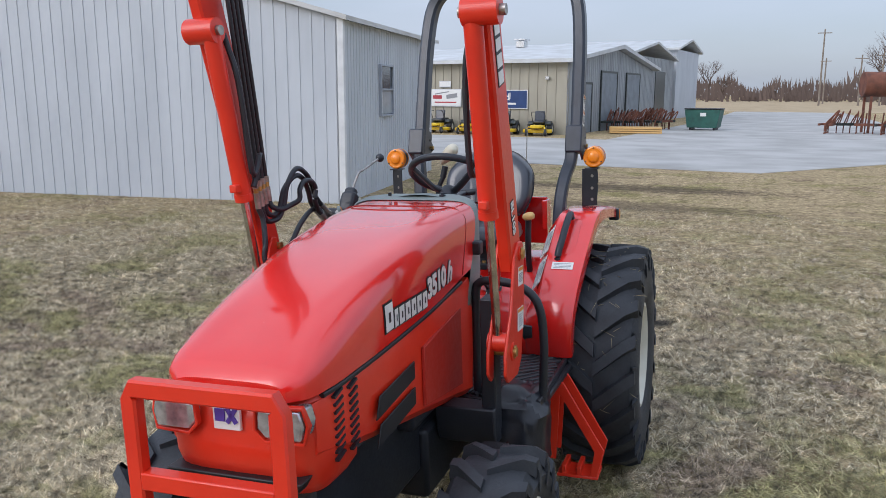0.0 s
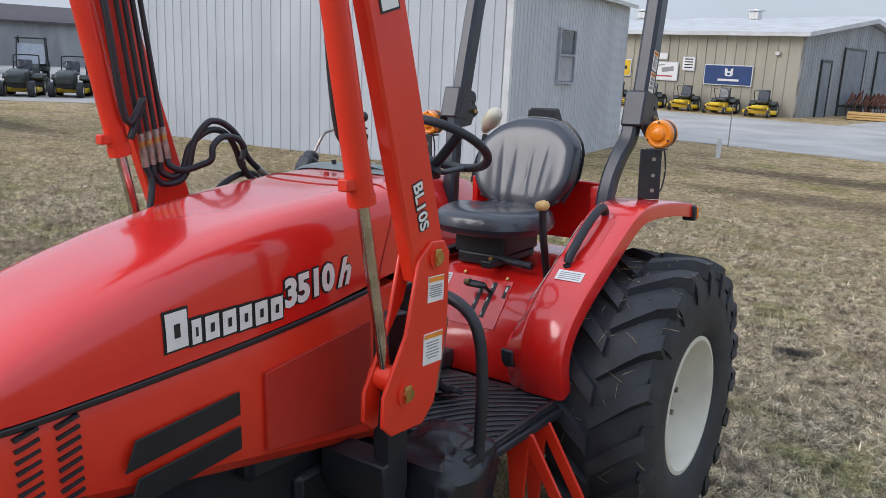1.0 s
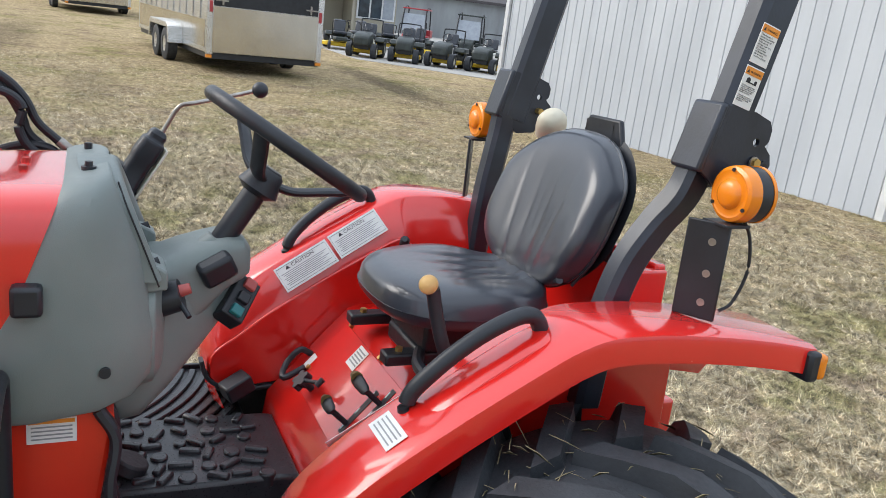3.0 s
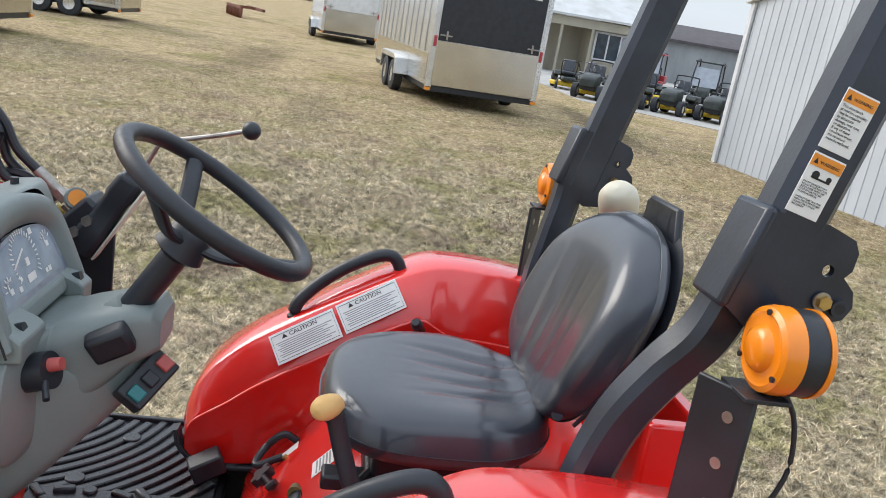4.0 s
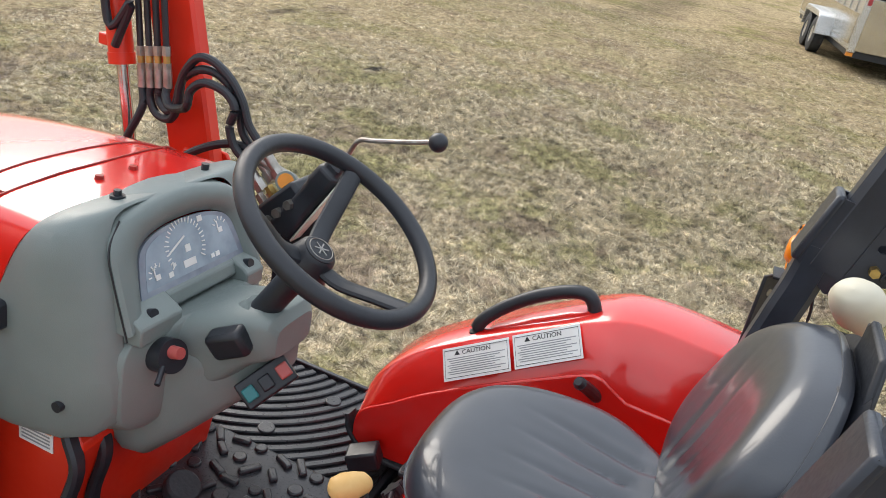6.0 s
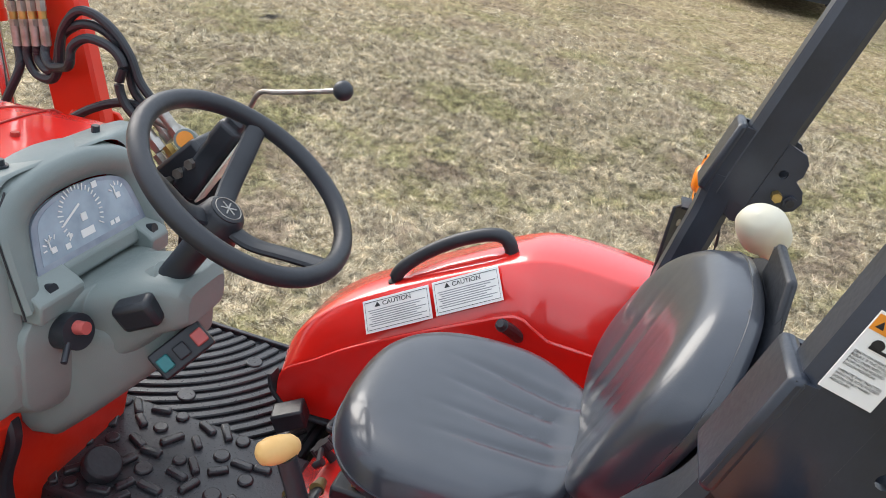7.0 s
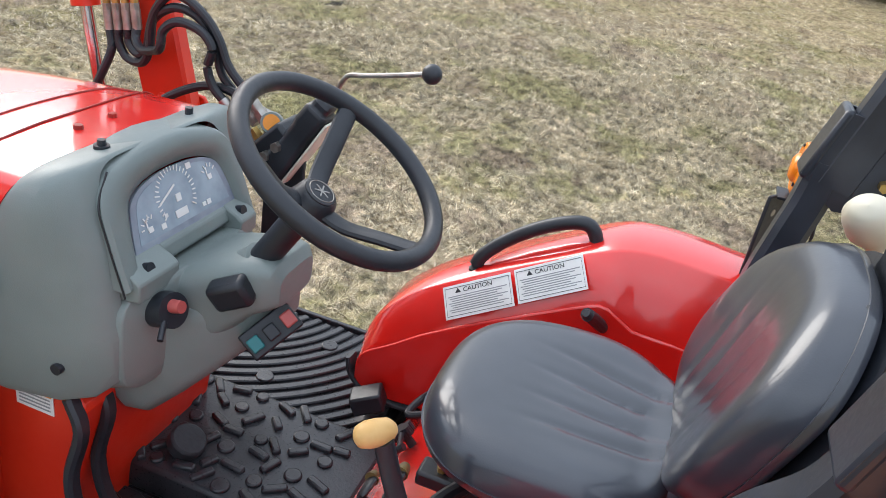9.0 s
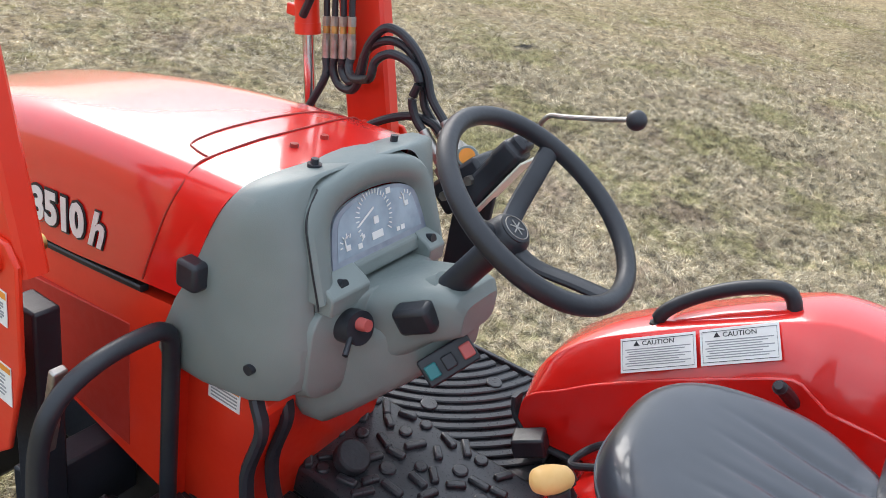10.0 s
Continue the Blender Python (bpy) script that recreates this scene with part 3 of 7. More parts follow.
# wheels
def tyre_mesh(R, W, rim_r, lugs, lug_h, lug_t):
    """A tyre with slanted bar lugs; axis along x, outside at +x."""
    bm = bmesh.new()
    m = Matrix.Rotation(math.pi / 2, 4, "Y")
    h, Rc = W / 2, R - lug_h
    prof = [(rim_r - 0.005, -h + 0.05), (rim_r + 0.02, -h + 0.025), (rim_r + 0.3 * (Rc - rim_r), -h + 0.004), (rim_r + 0.62 * (Rc - rim_r), -h), (Rc - 0.05, -h + 0.008), (Rc - 0.015, -h + 0.03), (Rc, -h + 0.07), (Rc + 0.006, 0),
            (Rc, h - 0.07), (Rc - 0.015, h - 0.03), (Rc - 0.05, h - 0.008), (rim_r + 0.62 * (Rc - rim_r), h), (rim_r + 0.3 * (Rc - rim_r), h - 0.004), (rim_r + 0.02, h - 0.025), (rim_r - 0.005, h - 0.05)]
    bm_lathe(bm, prof, m, 72)
    for k in range(lugs):
        for s in (1, -1):
            a0 = 2 * math.pi * (k + (0.5 if s > 0 else 0)) / lugs
            rows = []
            for q, (u, sw) in enumerate(((0.0, 0.0), (0.35, 0.16), (0.7, 0.32), (0.97, 0.42))):
                x = s * u * h
                aa = a0 + sw * 0.62
                base = Rc - (0.0 if u < 0.9 else 0.03)
                top = R - (0.0 if u < 0.9 else 0.018)
                for rr, half in ((base - 0.01, lug_t * 0.62), (top, lug_t * 0.45)):
                    for e in (-1, 1):
                        g = aa + e * half / R
                        rows.append((x, rr * math.sin(g), rr * math.cos(g)))
            v = [bm.verts.new(p) for p in rows]
            for q in range(3):
                i, j = q * 4, q * 4 + 4
                bm.faces.new((v[i + 2], v[i + 3], v[j + 3], v[j + 2]))
                bm.faces.new((v[i], v[i + 2], v[j + 2], v[j]))
                bm.faces.new((v[i + 3], v[i + 1], v[j + 1], v[j + 3]))
            bm.faces.new((v[12], v[14], v[15], v[13]))
            bm.faces.new((v[1], v[3], v[2], v[0]))
            # shoulder block that runs down the sidewall
            aa = a0 + 0.42 * 0.62
            xo = s * (h + 0.004)
            c = [(s * h * 0.93, R - 0.02, 0.45), (xo, Rc - 0.03, 0.5), (xo, Rc - 0.10, 0.36), (s * h * 0.9, Rc - 0.03, 0.5)]
            va = []
            for e in (-1, 1):
                for x, rr, hf in c:
                    g = aa + 0.03 + e * hf * lug_t / R
                    va.append(bm.verts.new((x, rr * math.sin(g), rr * math.cos(g))))
            bm.faces.new(va[:4])
            bm.faces.new(list(reversed(va[4:])))
            for q in range(3):
                bm.faces.new((va[q], va[q + 1], va[q + 5], va[q + 4]))
    return bm


def wheel(name, c, side, R, W, rim_r, lugs, lug_h, lug_t, dish):
    w = new(name)
    w.parent = T
    w.matrix_basis = pose(*c) @ Matrix.Diagonal((side, 1, 1, 1))
    part("tyre", tyre_mesh(R, W, rim_r, lugs, lug_h, lug_t), RUBBER, w, "black rubber tyre with chunky bar tread, straw stuck to it")
    bm = bmesh.new()
    h = W / 2
    bm_lathe(bm, [(rim_r + 0.022, h - 0.035), (rim_r + 0.022, h - 0.022), (rim_r + 0.006, h - 0.02), (rim_r - 0.012, h - 0.045), (rim_r - 0.022, h - 0.12), (rim_r - 0.035, h - dish), (rim_r - 0.07, h - dish - 0.006), (0.15, h - dish + 0.01), (0.135, h - dish + 0.03), (0.10, h - dish + 0.035), (0.095, h - dish), (0.0, h - dish)], Matrix.Rotation(math.pi / 2, 4, "Y"), 56)
    rim = part("rim", bm, CREAM, w, "cream painted steel rim")
    part("hub", shape(bm_rod, (h - dish - 0.02, 0, 0), (h - dish + 0.05, 0, 0), 0.085), BLACK, w)
    for k in range(8):
        a = 2 * math.pi * k / 8
        y, z = 0.118 * math.sin(a), 0.118 * math.cos(a)
        part("wheel_nut", shape(bm_rod, (h - dish + 0.03, y, z), (h - dish + 0.055, y, z), 0.013, None, 6), STEEL, rim, smooth=False)
    return w


RW = (0.692, -0.14, 0.563)
for s in (1, -1):
    wheel("rear_wheel", (s * RW[0], RW[1], RW[2]), s, 0.563, 0.38, 0.245, 20, 0.034, 0.066, 0.17)
    wheel("front_wheel", (s * 0.58, -1.90, 0.385), s, 0.385, 0.27, 0.205, 16, 0.025, 0.046, 0.10)

# dry grass stuck to the near rear tyre
bm = bmesh.new()
random.seed(21)
for k in range(100):
    a = random.gauss(-0.45, 0.55)
    x = random.uniform(-0.17, 0.19)
    rr = 0.563 - random.choice((0.0, 0.03, 0.03)) - 0.25 * max(0.0, abs(x) - 0.12)
    c = Vector((RW[0] + x, RW[1] + rr * math.sin(a), RW[2] + rr * math.cos(a)))
    d = Vector((random.uniform(-1, 1), random.uniform(-1, 1) * math.cos(a), -random.uniform(-1, 1) * math.sin(a))).normalized() * random.uniform(0.012, 0.04)
    w = d.cross(Vector((0, math.sin(a), math.cos(a)))).normalized() * 0.0009
    up = Vector((0, math.sin(a), math.cos(a))) * random.uniform(0.002, 0.012)
    v = [bm.verts.new(q) for q in (c - d - w + up * 0.4, c - d + w + up * 0.4, c + up + w, c + d + up * 0.6, c + up - w)]
    bm.faces.new(v)
tagged(part("straw", bm, surf("dry straw", (0.36, 0.30, 0.18), (0.24, 0.21, 0.11), 30, 0.8), T), "bits of dry straw on the tyre", kind="stuff")

# fenders
FEND = {-1: [(-0.70, 0.70), (-0.735, 0.79), (-0.738, 0.89), (-0.70, 0.982), (-0.62, 1.065), (-0.53, 1.128), (-0.42, 1.197), (-0.30, 1.266), (-0.235, 1.301), (-0.165, 1.324), (-0.05, 1.326), (0.10, 1.310), (0.22, 1.288), (0.315, 1.262)],
        1: [(-0.70, 0.70), (-0.735, 0.79), (-0.738, 0.88), (-0.70, 0.965), (-0.62, 1.043), (-0.53, 1.106), (-0.42, 1.175), (-0.30, 1.245), (-0.235, 1.281), (-0.165, 1.303), (-0.05, 1.306), (0.10, 1.295), (0.22, 1.280), (0.325, 1.262)]}


def fender_z(s, y):
    """Height of the fender's crest at y."""
    for (ya, za), (yb, zb) in zip(FEND[s][3:], FEND[s][4:]):
        if ya <= y <= yb:
            return za + (zb - za) * (y - ya) / (yb - ya)
    return FEND[s][-1][1]


for s in (1, -1):
    pts = smooth_path([(0, y, z) for y, z in FEND[s]], 3)
    bm = bmesh.new()
    rings = []
    for i, p in enumerate(pts):
        d = (pts[min(i + 1, len(pts) - 1)] - pts[max(i - 1, 0)]).normalized()
        nn = Vector((0, -d.z, d.y))
        f = i / (len(pts) - 1)
        xi, xo = 0.386, 0.602 + 0.065 * f
        kk = 0.16 + 0.84 * ease((p.z - 0.84) / 0.22) if p.y < -0.4 else 1.0
        k = min(1.0, max(0.0, (p.y + 0.22) / 0.10))
        k = k * k * (3 - 2 * k)
        xt, dv = xi + 0.060 + 0.012 * k, -0.055 * k
        sec = [(xi, -0.125 + dv), (xi + 0.003, -0.112 + dv), (xi + 0.010 - 0.004 * k, -0.082 + dv), (xt, -0.006), (xt + 0.010, 0.0), (xo - 0.02, 0.0), (xo - 0.004, -0.006), (xo, -0.022), (xo, -0.06), (xo - 0.006, -0.06), (xo - 0.008, -0.026), (xo - 0.03, -0.012), (xi + 0.086, -0.014), (xi + 0.034, -0.11)]
        rings.append([p + nn * (v * (kk if q < 3 or q == 13 else 1.0)) + Vector((s * u, 0, 0)) for q, (u, v) in enumerate(sec)])
    bm_loft(bm, rings)
    fd = part("fender", bm, RED, T, "glossy red fender")
    # inner wall down to the floor
    bm = bmesh.new()
    out = [(p.y + 0.014, p.z - (0.10 if p.y > -0.4 else 0.016 + 0.084 * ease((p.z - 0.84) / 0.22)) - 0.055 * ease((p.y + 0.22) / 0.10)) for p in pts if p.y < 0.20 and p.z > 0.80] + [(0.20, 0.86), (-0.30, 0.80), (-0.62, 0.775), (-0.70, 0.775)]
    bm_prism(bm, out, s * 0.384, s * 0.396)
    part("inner_wall", bm, RED, fd, bevel=0.004)
    bm = bmesh.new()
    bm_sweep(bm, smooth_path([(s * 0.40, -0.52, 0.772), (s * 0.40, -0.62, 0.765), (s * 0.40, -0.69, 0.775), (s * 0.402, -0.735, 0.81), (s * 0.405, -0.749, 0.855)], 4), rect_prof(0.012, 0.045, 0.003), up=(1, 0, 0))
    part("rubber_lip", bm, RUBBER, fd)
    # pressed hump under the handle
    bm = bmesh.new()
    rings = []
    for y, k in ((-0.50, 0.15), (-0.46, 0.8), (-0.38, 1.0), (-0.30, 1.0), (-0.26, 0.8), (-0.22, 0.15)):
        z = fender_z(s, y)
        rings.append([(s * (0.53 + 0.045 * math.cos(a)), y, z - 0.012 + 0.024 * k * max(0.0, math.sin(a)) ** 0.5) for a in [math.pi * q / 8 for q in range(9)]])
    bm_loft(bm, rings, closed=False)
    part("pressed_hump", bm, RED, fd)
    # bulge on which the handle stands
    bm = bmesh.new()
    lo = -0.018 if s < 0 else -0.040
    bm_tube(bm, [(s * 0.498, -0.485, 1.10 + lo), (s * 0.498, -0.502, 1.175 + lo), (s * 0.508, -0.462, 1.235 + lo), (s * 0.515, -0.38, 1.302 + lo), (s * 0.518, -0.295, 1.342 + lo), (s * 0.517, -0.255, 1.325 + lo), (s * 0.515, -0.238, 1.25 + lo)], 0.0165, 12)
    part("grab_handle", bm, BLACK, T, "black rubber-covered grab handle")
    part("tail_lamp", boxes(((s * 0.660, 0.333, 1.222), (0.045, 0.022, 0.055))), AMBER, fd, "amber tail lamp", bevel=0.008)
    part("tail_lamp_housing", boxes(((s * 0.652, 0.312, 1.222), (0.055, 0.032, 0.065))), BLACK, fd, bevel=0.008)

# platform
bm = bmesh.new()
bm_prism(bm, [(-0.72, -1.22), (-0.74, -0.62), (0.60, -0.62), (0.58, -1.22)], 0.645, 0.672, "z")
platform = part("platform", bm, BLACK, T, "steel step platform", bevel=0.006)
bm = bmesh.new()
bm_prism(bm, [(-0.580, 0.66), (-0.565, 0.76), (-0.34, 1.005), (-0.30, 1.015), (0.24, 1.02), (0.24, 0.60), (-0.4, 0.6)], -0.384, 0.384)
console = part("seat_console", bm, RED, T, "glossy red sloping control console", bevel=0.008)
# dash
bm = bmesh.new()
rings = []
for y, w, zb, zt, rk, cx0 in ((-1.055, 0.290, 1.045, 1.467, 1.0, 0.0), (-1.040, 0.294, 1.035, 1.476, 0.95, 0.0), (-1.005, 0.288, 1.035, 1.482, 0.55, 0.003), (-0.988, 0.268, 1.045, 1.484, 0.05, 0.010), (-0.974, 0.240, 1.065, 1.485, -0.45, 0.018), (-0.965, 0.212, 1.10, 1.485, -0.78, 0.024), (-0.963, 0.186, 1.12, 1.482, -0.85, 0.024)):
    ring = []
    for k in range(33):
        a = math.pi * (1 - k / 32)
        cx, sz = math.cos(a), math.sin(a)
        ring.append((math.copysign(abs(cx) ** (2 / 7.5), cx) * w, 1.19 + (zt - 1.19) * abs(sz) ** (2 / 7.5)))
    ring += [(w * 0.985, zb + 0.03), (w * 0.93, zb), (-w * 0.93, zb), (-w * 0.985, zb + 0.03)]
    # the sides draw in towards the top
    rings.append([(cx0 + x * (1 - (0.08 if rk > 0.5 else 0.16) * max(0.0, z - 1.22)), y - rk * (1.46 - (z if rk > 0 else max(z, 1.27))) * 0.42, z) for x, z in ring])
bm_loft(bm, rings, cap=False)
dash = part("dashboard", bm, GREY, T, "grey-green moulded plastic dash tower", bevel=0.006)
# lower shelf and column shroud
bm = bmesh.new()
rings = []
for y, x0, w, zb, zt in ((-1.02, 0.01, 0.23, 1.06, 1.25), (-0.93, 0.015, 0.222, 1.05, 1.272), (-0.895, 0.018, 0.205, 1.055, 1.280), (-0.878, 0.012, 0.165, 1.07, 1.284), (-0.866, 0.004, 0.112, 1.09, 1.290), (-0.83, 0.004, 0.100, 1.12, 1.306), (-0.78, 0.005, 0.092, 1.17, 1.322), (-0.74, 0.005, 0.085, 1.215, 1.332), (-0.705, 0.005, 0.075, 1.235, 1.328), (-0.690, 0.005, 0.06, 1.245, 1.310)):
    rings.append([(w * math.copysign(abs(math.cos(a)) ** 0.45, math.cos(a)) + x0, y, (zt + zb) / 2 + (zt - zb) / 2 * math.copysign(abs(math.sin(a)) ** 0.45, math.sin(a))) for a in [2 * math.pi * k / 28 for k in range(28)]])
bm_loft(bm, rings)
part("lower_shroud", bm, GREY, dash, bevel=0.004)
bm = bmesh.new()
rings = []
for y, xa, xb, zb, zt in ((-1.05, -0.13, 0.150, 1.06, 1.20), (-1.0, -0.14, 0.160, 0.99, 1.20), (-0.955, -0.14, 0.160, 0.95, 1.21), (-0.915, -0.135, 0.155, 0.955, 1.22), (-0.86, -0.12, 0.135, 1.01, 1.23), (-0.79, -0.095, 0.085, 1.085, 1.23), (-0.74, -0.075, 0.045, 1.14, 1.23), (-0.715, -0.065, 0.02, 1.17, 1.22)):
    c0, h0, w0, m0 = (xa + xb) / 2, (zt - zb) / 2, (xb - xa) / 2, (zt + zb) / 2
    rings.append([(c0 + w0 * math.copysign(abs(math.cos(a)) ** 0.4, math.cos(a)), y, m0 + h0 * math.copysign(abs(math.sin(a)) ** 0.4, math.sin(a))) for a in [2 * math.pi * k / 28 for k in range(28)]])
bm_loft(bm, rings)
part("under_cover", bm, GREY, dash, bevel=0.006)
# instrument frame and gauges
half_o = [(0.194, 1.283), (0.192, 1.36), (0.184, 1.424), (0.146, 1.463), (0.065, 1.482), (0.0, 1.487)]
half_i = [(0.147, 1.318), (0.138, 1.36), (0.124, 1.398), (0.092, 1.417), (0.045, 1.426), (0.0, 1.428)]


def arch(half, cx0):
    h = [(p.x, p.z) for p in smooth_path([(x, 0, z) for x, z in half], 4)]
    return [(cx0 + x, z) for x, z in h] + [(cx0 - x, z) for x, z in reversed(h[:-1])]


oo, ii = arch(half_o, 0.024), arch(half_i, 0.008)
bm = bmesh.new()
rings = []
for k, y0 in ((0.0, -0.960), (0.0, -0.896), (0.10, -0.889), (0.35, -0.888), (0.62, -0.893), (0.80, -0.903), (1.0, -0.914)):
    rings.append([(a * (1 - k) + c * k, y0 - 0.38 * (b * (1 - k) + d * k - 1.30), b * (1 - k) + d * k) for (a, b), (c, d) in zip(oo, ii)])
bm_loft(bm, rings, cap=False, closed=False)
bezel = part("instrument_hood", bm, GREY, dash, "grey arched instrument frame")
GT = Euler((radians(20.8), 0, 0)).to_matrix()
bm = bmesh.new()
bm_prism(bm, [(x, z - 1.38) for x, z in arch([(x * 1.02, 1.38 + (z - 1.38) * 1.10) for x, z in half_i], 0.008)], -0.004, 0.004, "y")
gauge = part("gauge_panel", bm, GLASSY, dash, "dusty clear gauge panel with white dial marks")
gauge.data.transform(Matrix.Translation((0, -0.942, 1.376)) @ GT.to_4x4())


def dial(x, z, lift=0.006):
    return Vector((0, -0.942, 1.376)) + GT @ Vector((x, lift, z - 1.384))


part("gauge_plate", shape(bm_prism, [(x * 0.9 + 0.001, (z - 1.39) * 0.88 + 0.012) for x, z in arch(half_i, 0.008)], 0.0042, 0.0048, "y"), DIALBLUE_SHEEN, gauge, "blue-grey instrument face with a bright reflection in its colour").data.transform(Matrix.Translation((0, -0.942, 1.376)) @ GT.to_4x4())
bm = bmesh.new()
prof = [(-0.945, 1.29), (-0.922, 1.322), (-0.884, 1.306), (-0.872, 1.296), (-0.872, 1.262), (-0.94, 1.255)]
for xa, xb in ((0.098, 0.205), (-0.155, -0.098)):
    bm_prism(bm, prof, xa, xb)
bm_prism(bm, [(-0.945, 1.29), (-0.922, 1.322), (-0.908, 1.314), (-0.90, 1.29), (-0.94, 1.25)], -0.10, 0.10)
part("instrument_sill", bm, GREY, dash, "grey lower lip with a notch for the column", bevel=0.004)
for k in range(26):
    a = radians(215 - k * 250 / 25)
    r1 = 0.009 if k % 5 else 0.013
    part("dial_mark", boxes((dial(0.022 + 0.050 * math.cos(a), 1.385 + 0.050 * math.sin(a)), (r1, 0.001, 0.0024), GT @ Euler((0, -a, 0)).to_matrix())), WHITE, gauge, smooth=False)
part("dial_needle", boxes((dial(0.045, 1.393), (0.055, 0.001, 0.004), GT @ Euler((0, radians(25), 0)).to_matrix())), WHITE, gauge, smooth=False)
part("dial_hub", boxes((dial(0.018, 1.38), (0.014, 0.0015, 0.014), GT)), WHITE, gauge, smooth=False)
part("dial_window", boxes((dial(0.02, 1.352), (0.034, 0.001, 0.014), GT)), WHITE, gauge, smooth=False)
for dx, dz, a0 in ((-0.082, 1.392, 150), (0.108, 1.355, 120)):
    for k in range(5):
        a = radians(a0 - k * 30)
        part("dial_mark", boxes((dial(dx + 0.019 * math.cos(a), dz + 0.019 * math.sin(a)), (0.008, 0.001, 0.0024), GT @ Euler((0, -a, 0)).to_matrix())), WHITE, gauge, smooth=False)
    part("dial_needle", boxes((dial(dx, dz - 0.004), (0.012, 0.0015, 0.010), GT), (dial(dx + 0.006, dz + 0.006), (0.003, 0.001, 0.018), GT)), WHITE, gauge, smooth=False)
for dx, dz, w in ((-0.06, 1.345, 0.012), (-0.045, 1.345, 0.010), (0.075, 1.345, 0.012), (0.062, 1.36, 0.008), (-0.03, 1.425, 0.014)):
    part("dial_symbol", boxes((dial(dx, dz), (w, 0.001, w * 0.8), GT)), WHITE, gauge, smooth=False)
lettering("dial_letter", "E", 0.018, WHITE, gauge, pose(0.120, -0.930, 1.362, 110.8, 0, 180), None, 0.0004)
for x, y, z in ((0.160, -0.888, 1.302), (-0.124, -0.888, 1.304), (0.272, -0.985, 1.13)):
    part("screw", shape(bm_rod, (x - (0.01 if x > 0.2 else 0), y - (0 if x > 0.2 else 0.012), z), (x + (0.008 if x > 0.2 else 0), y + (0 if x > 0.2 else 0.004), z + (0 if x > 0.2 else 0.006)), 0.0105, None, 14), BLACK, dash)
part("cowl_bolt", shape(bm_rod, (0.124, -1.010, 1.470), (0.124, -1.010, 1.495), 0.009, 0.007, 8), BLACK, dash)
part("bolt_washer", shape(bm_rod, (0.124, -1.010, 1.470), (0.124, -1.010, 1.4855), 0.0135, None, 14), BLACK, dash)
part("cowl_bolt", shape(bm_rod, (-0.115, -1.010, 1.470), (-0.115, -1.010, 1.493), 0.008, None, 8), BLACK, dash)
part("cowl_seam", shape(bm_tube, [(0.220, -0.889, 1.275), (0.218, -0.924, 1.37), (0.210, -0.945, 1.424), (0.172, -0.960, 1.466)], 0.0018, 6), INK, dash)
# key switch, cover, switch panel
key = part("key_switch", shape(bm_rod, (0.145, -0.899, 1.217), (0.156, -0.841, 1.237), 0.034, 0.032, 24), BLACK, dash)
part("key_button", shape(bm_rod, (0.155, -0.849, 1.243), (0.158, -0.824, 1.251), 0.013, 0.011, 16), PINK, key)
part("key_lever", shape(bm_rod, (0.179, -0.844, 1.225), (0.207, -0.831, 1.207), 0.0055), BLACK, key)
part("column_cover", boxes(((0.100, -0.765, 1.272), (0.040, 0.075, 0.055), Euler((0.5, 0.25, 0.25)).to_matrix())), BLACK, dash, bevel=0.01)
sl_, sd_ = Vector((-0.070, 0.052, 0.062)).normalized(), Vector((0.005, 0.040, -0.033)).normalized()
sn_ = sl_.cross(sd_).normalized()
sn_ = -sn_ if sn_.x < 0 else sn_
SWR = Matrix((sl_, sn_, sl_.cross(sn_))).transposed()
sw = part("switch_panel", boxes(((0.043, -0.713, 1.180), (0.107, 0.05, 0.056), SWR)), BLACK, dash, "black switch panel", bevel=0.004)
for dx, mt in ((0.035, TEAL), (0.0, BLACK), (-0.038, PINK)):
    part("rocker_switch", boxes((Vector((0.043, -0.713, 1.180)) + SWR @ Vector((-dx, 0.028, 0.002)), (0.024, 0.016, 0.028), SWR)), mt, sw, bevel=0.003)
part("dash_latch", boxes(((0.298, -1.108, 1.283), (0.045, 0.05, 0.055))), BLACK, dash, bevel=0.008)
dash.matrix_basis = Matrix.Translation((-0.004, -0.025, 0.0))
# red tower below the dash
bm = bmesh.new()
bm_prism(bm, [(-1.24, 0.66), (-1.24, 1.12), (-1.06, 1.10), (-0.99, 1.02), (-1.035, 0.72), (-1.04, 0.66)], -0.215, 0.235)
tower = part("lower_tower", bm, ORANGE, T, "orange-red panel under the dash", bevel=0.01)

# steering wheel
wc = Vector((0.026, -0.640, 1.530))
nrm = Vector((0, math.cos(radians(58.2)), math.sin(radians(58.2))))
ux, vx = Vector((1, 0, 0)), nrm.cross(Vector((1, 0, 0)))
hubc = wc - nrm * 0.066
sm = Matrix.Translation(hubc) @ Matrix((ux, vx, nrm)).transposed().to_4x4()
steer = new("steering_wheel")
steer.parent = T
tagged(steer, "black three-spoke steering wheel")
bm = bmesh.new()
bm_sweep(bm, [sm @ Vector((0.1885 * math.cos(2 * math.pi * k / 64), 0.1885 * math.sin(2 * math.pi * k / 64), 0.066)) for k in range(64)], ring_prof(0.0165, 14), up=nrm, closed=True)
part("wheel_rim", bm, BLACK, steer)
for a in (87, 207, 327):
    bm = bmesh.new()
    d = Vector((math.cos(radians(a)), math.sin(radians(a)), 0))
    bm_sweep(bm, smooth_path([sm @ (d * r + Vector((0, 0, z))) for r, z in ((0.02, -0.025), (0.07, -0.012), (0.13, 0.028), (0.185, 0.064))], 5), [(u * 0.019, v * 0.010) for u, v in ring_prof(1, 12)], up=nrm)
    part("spoke", bm, BLACK, steer)
bm = bmesh.new()
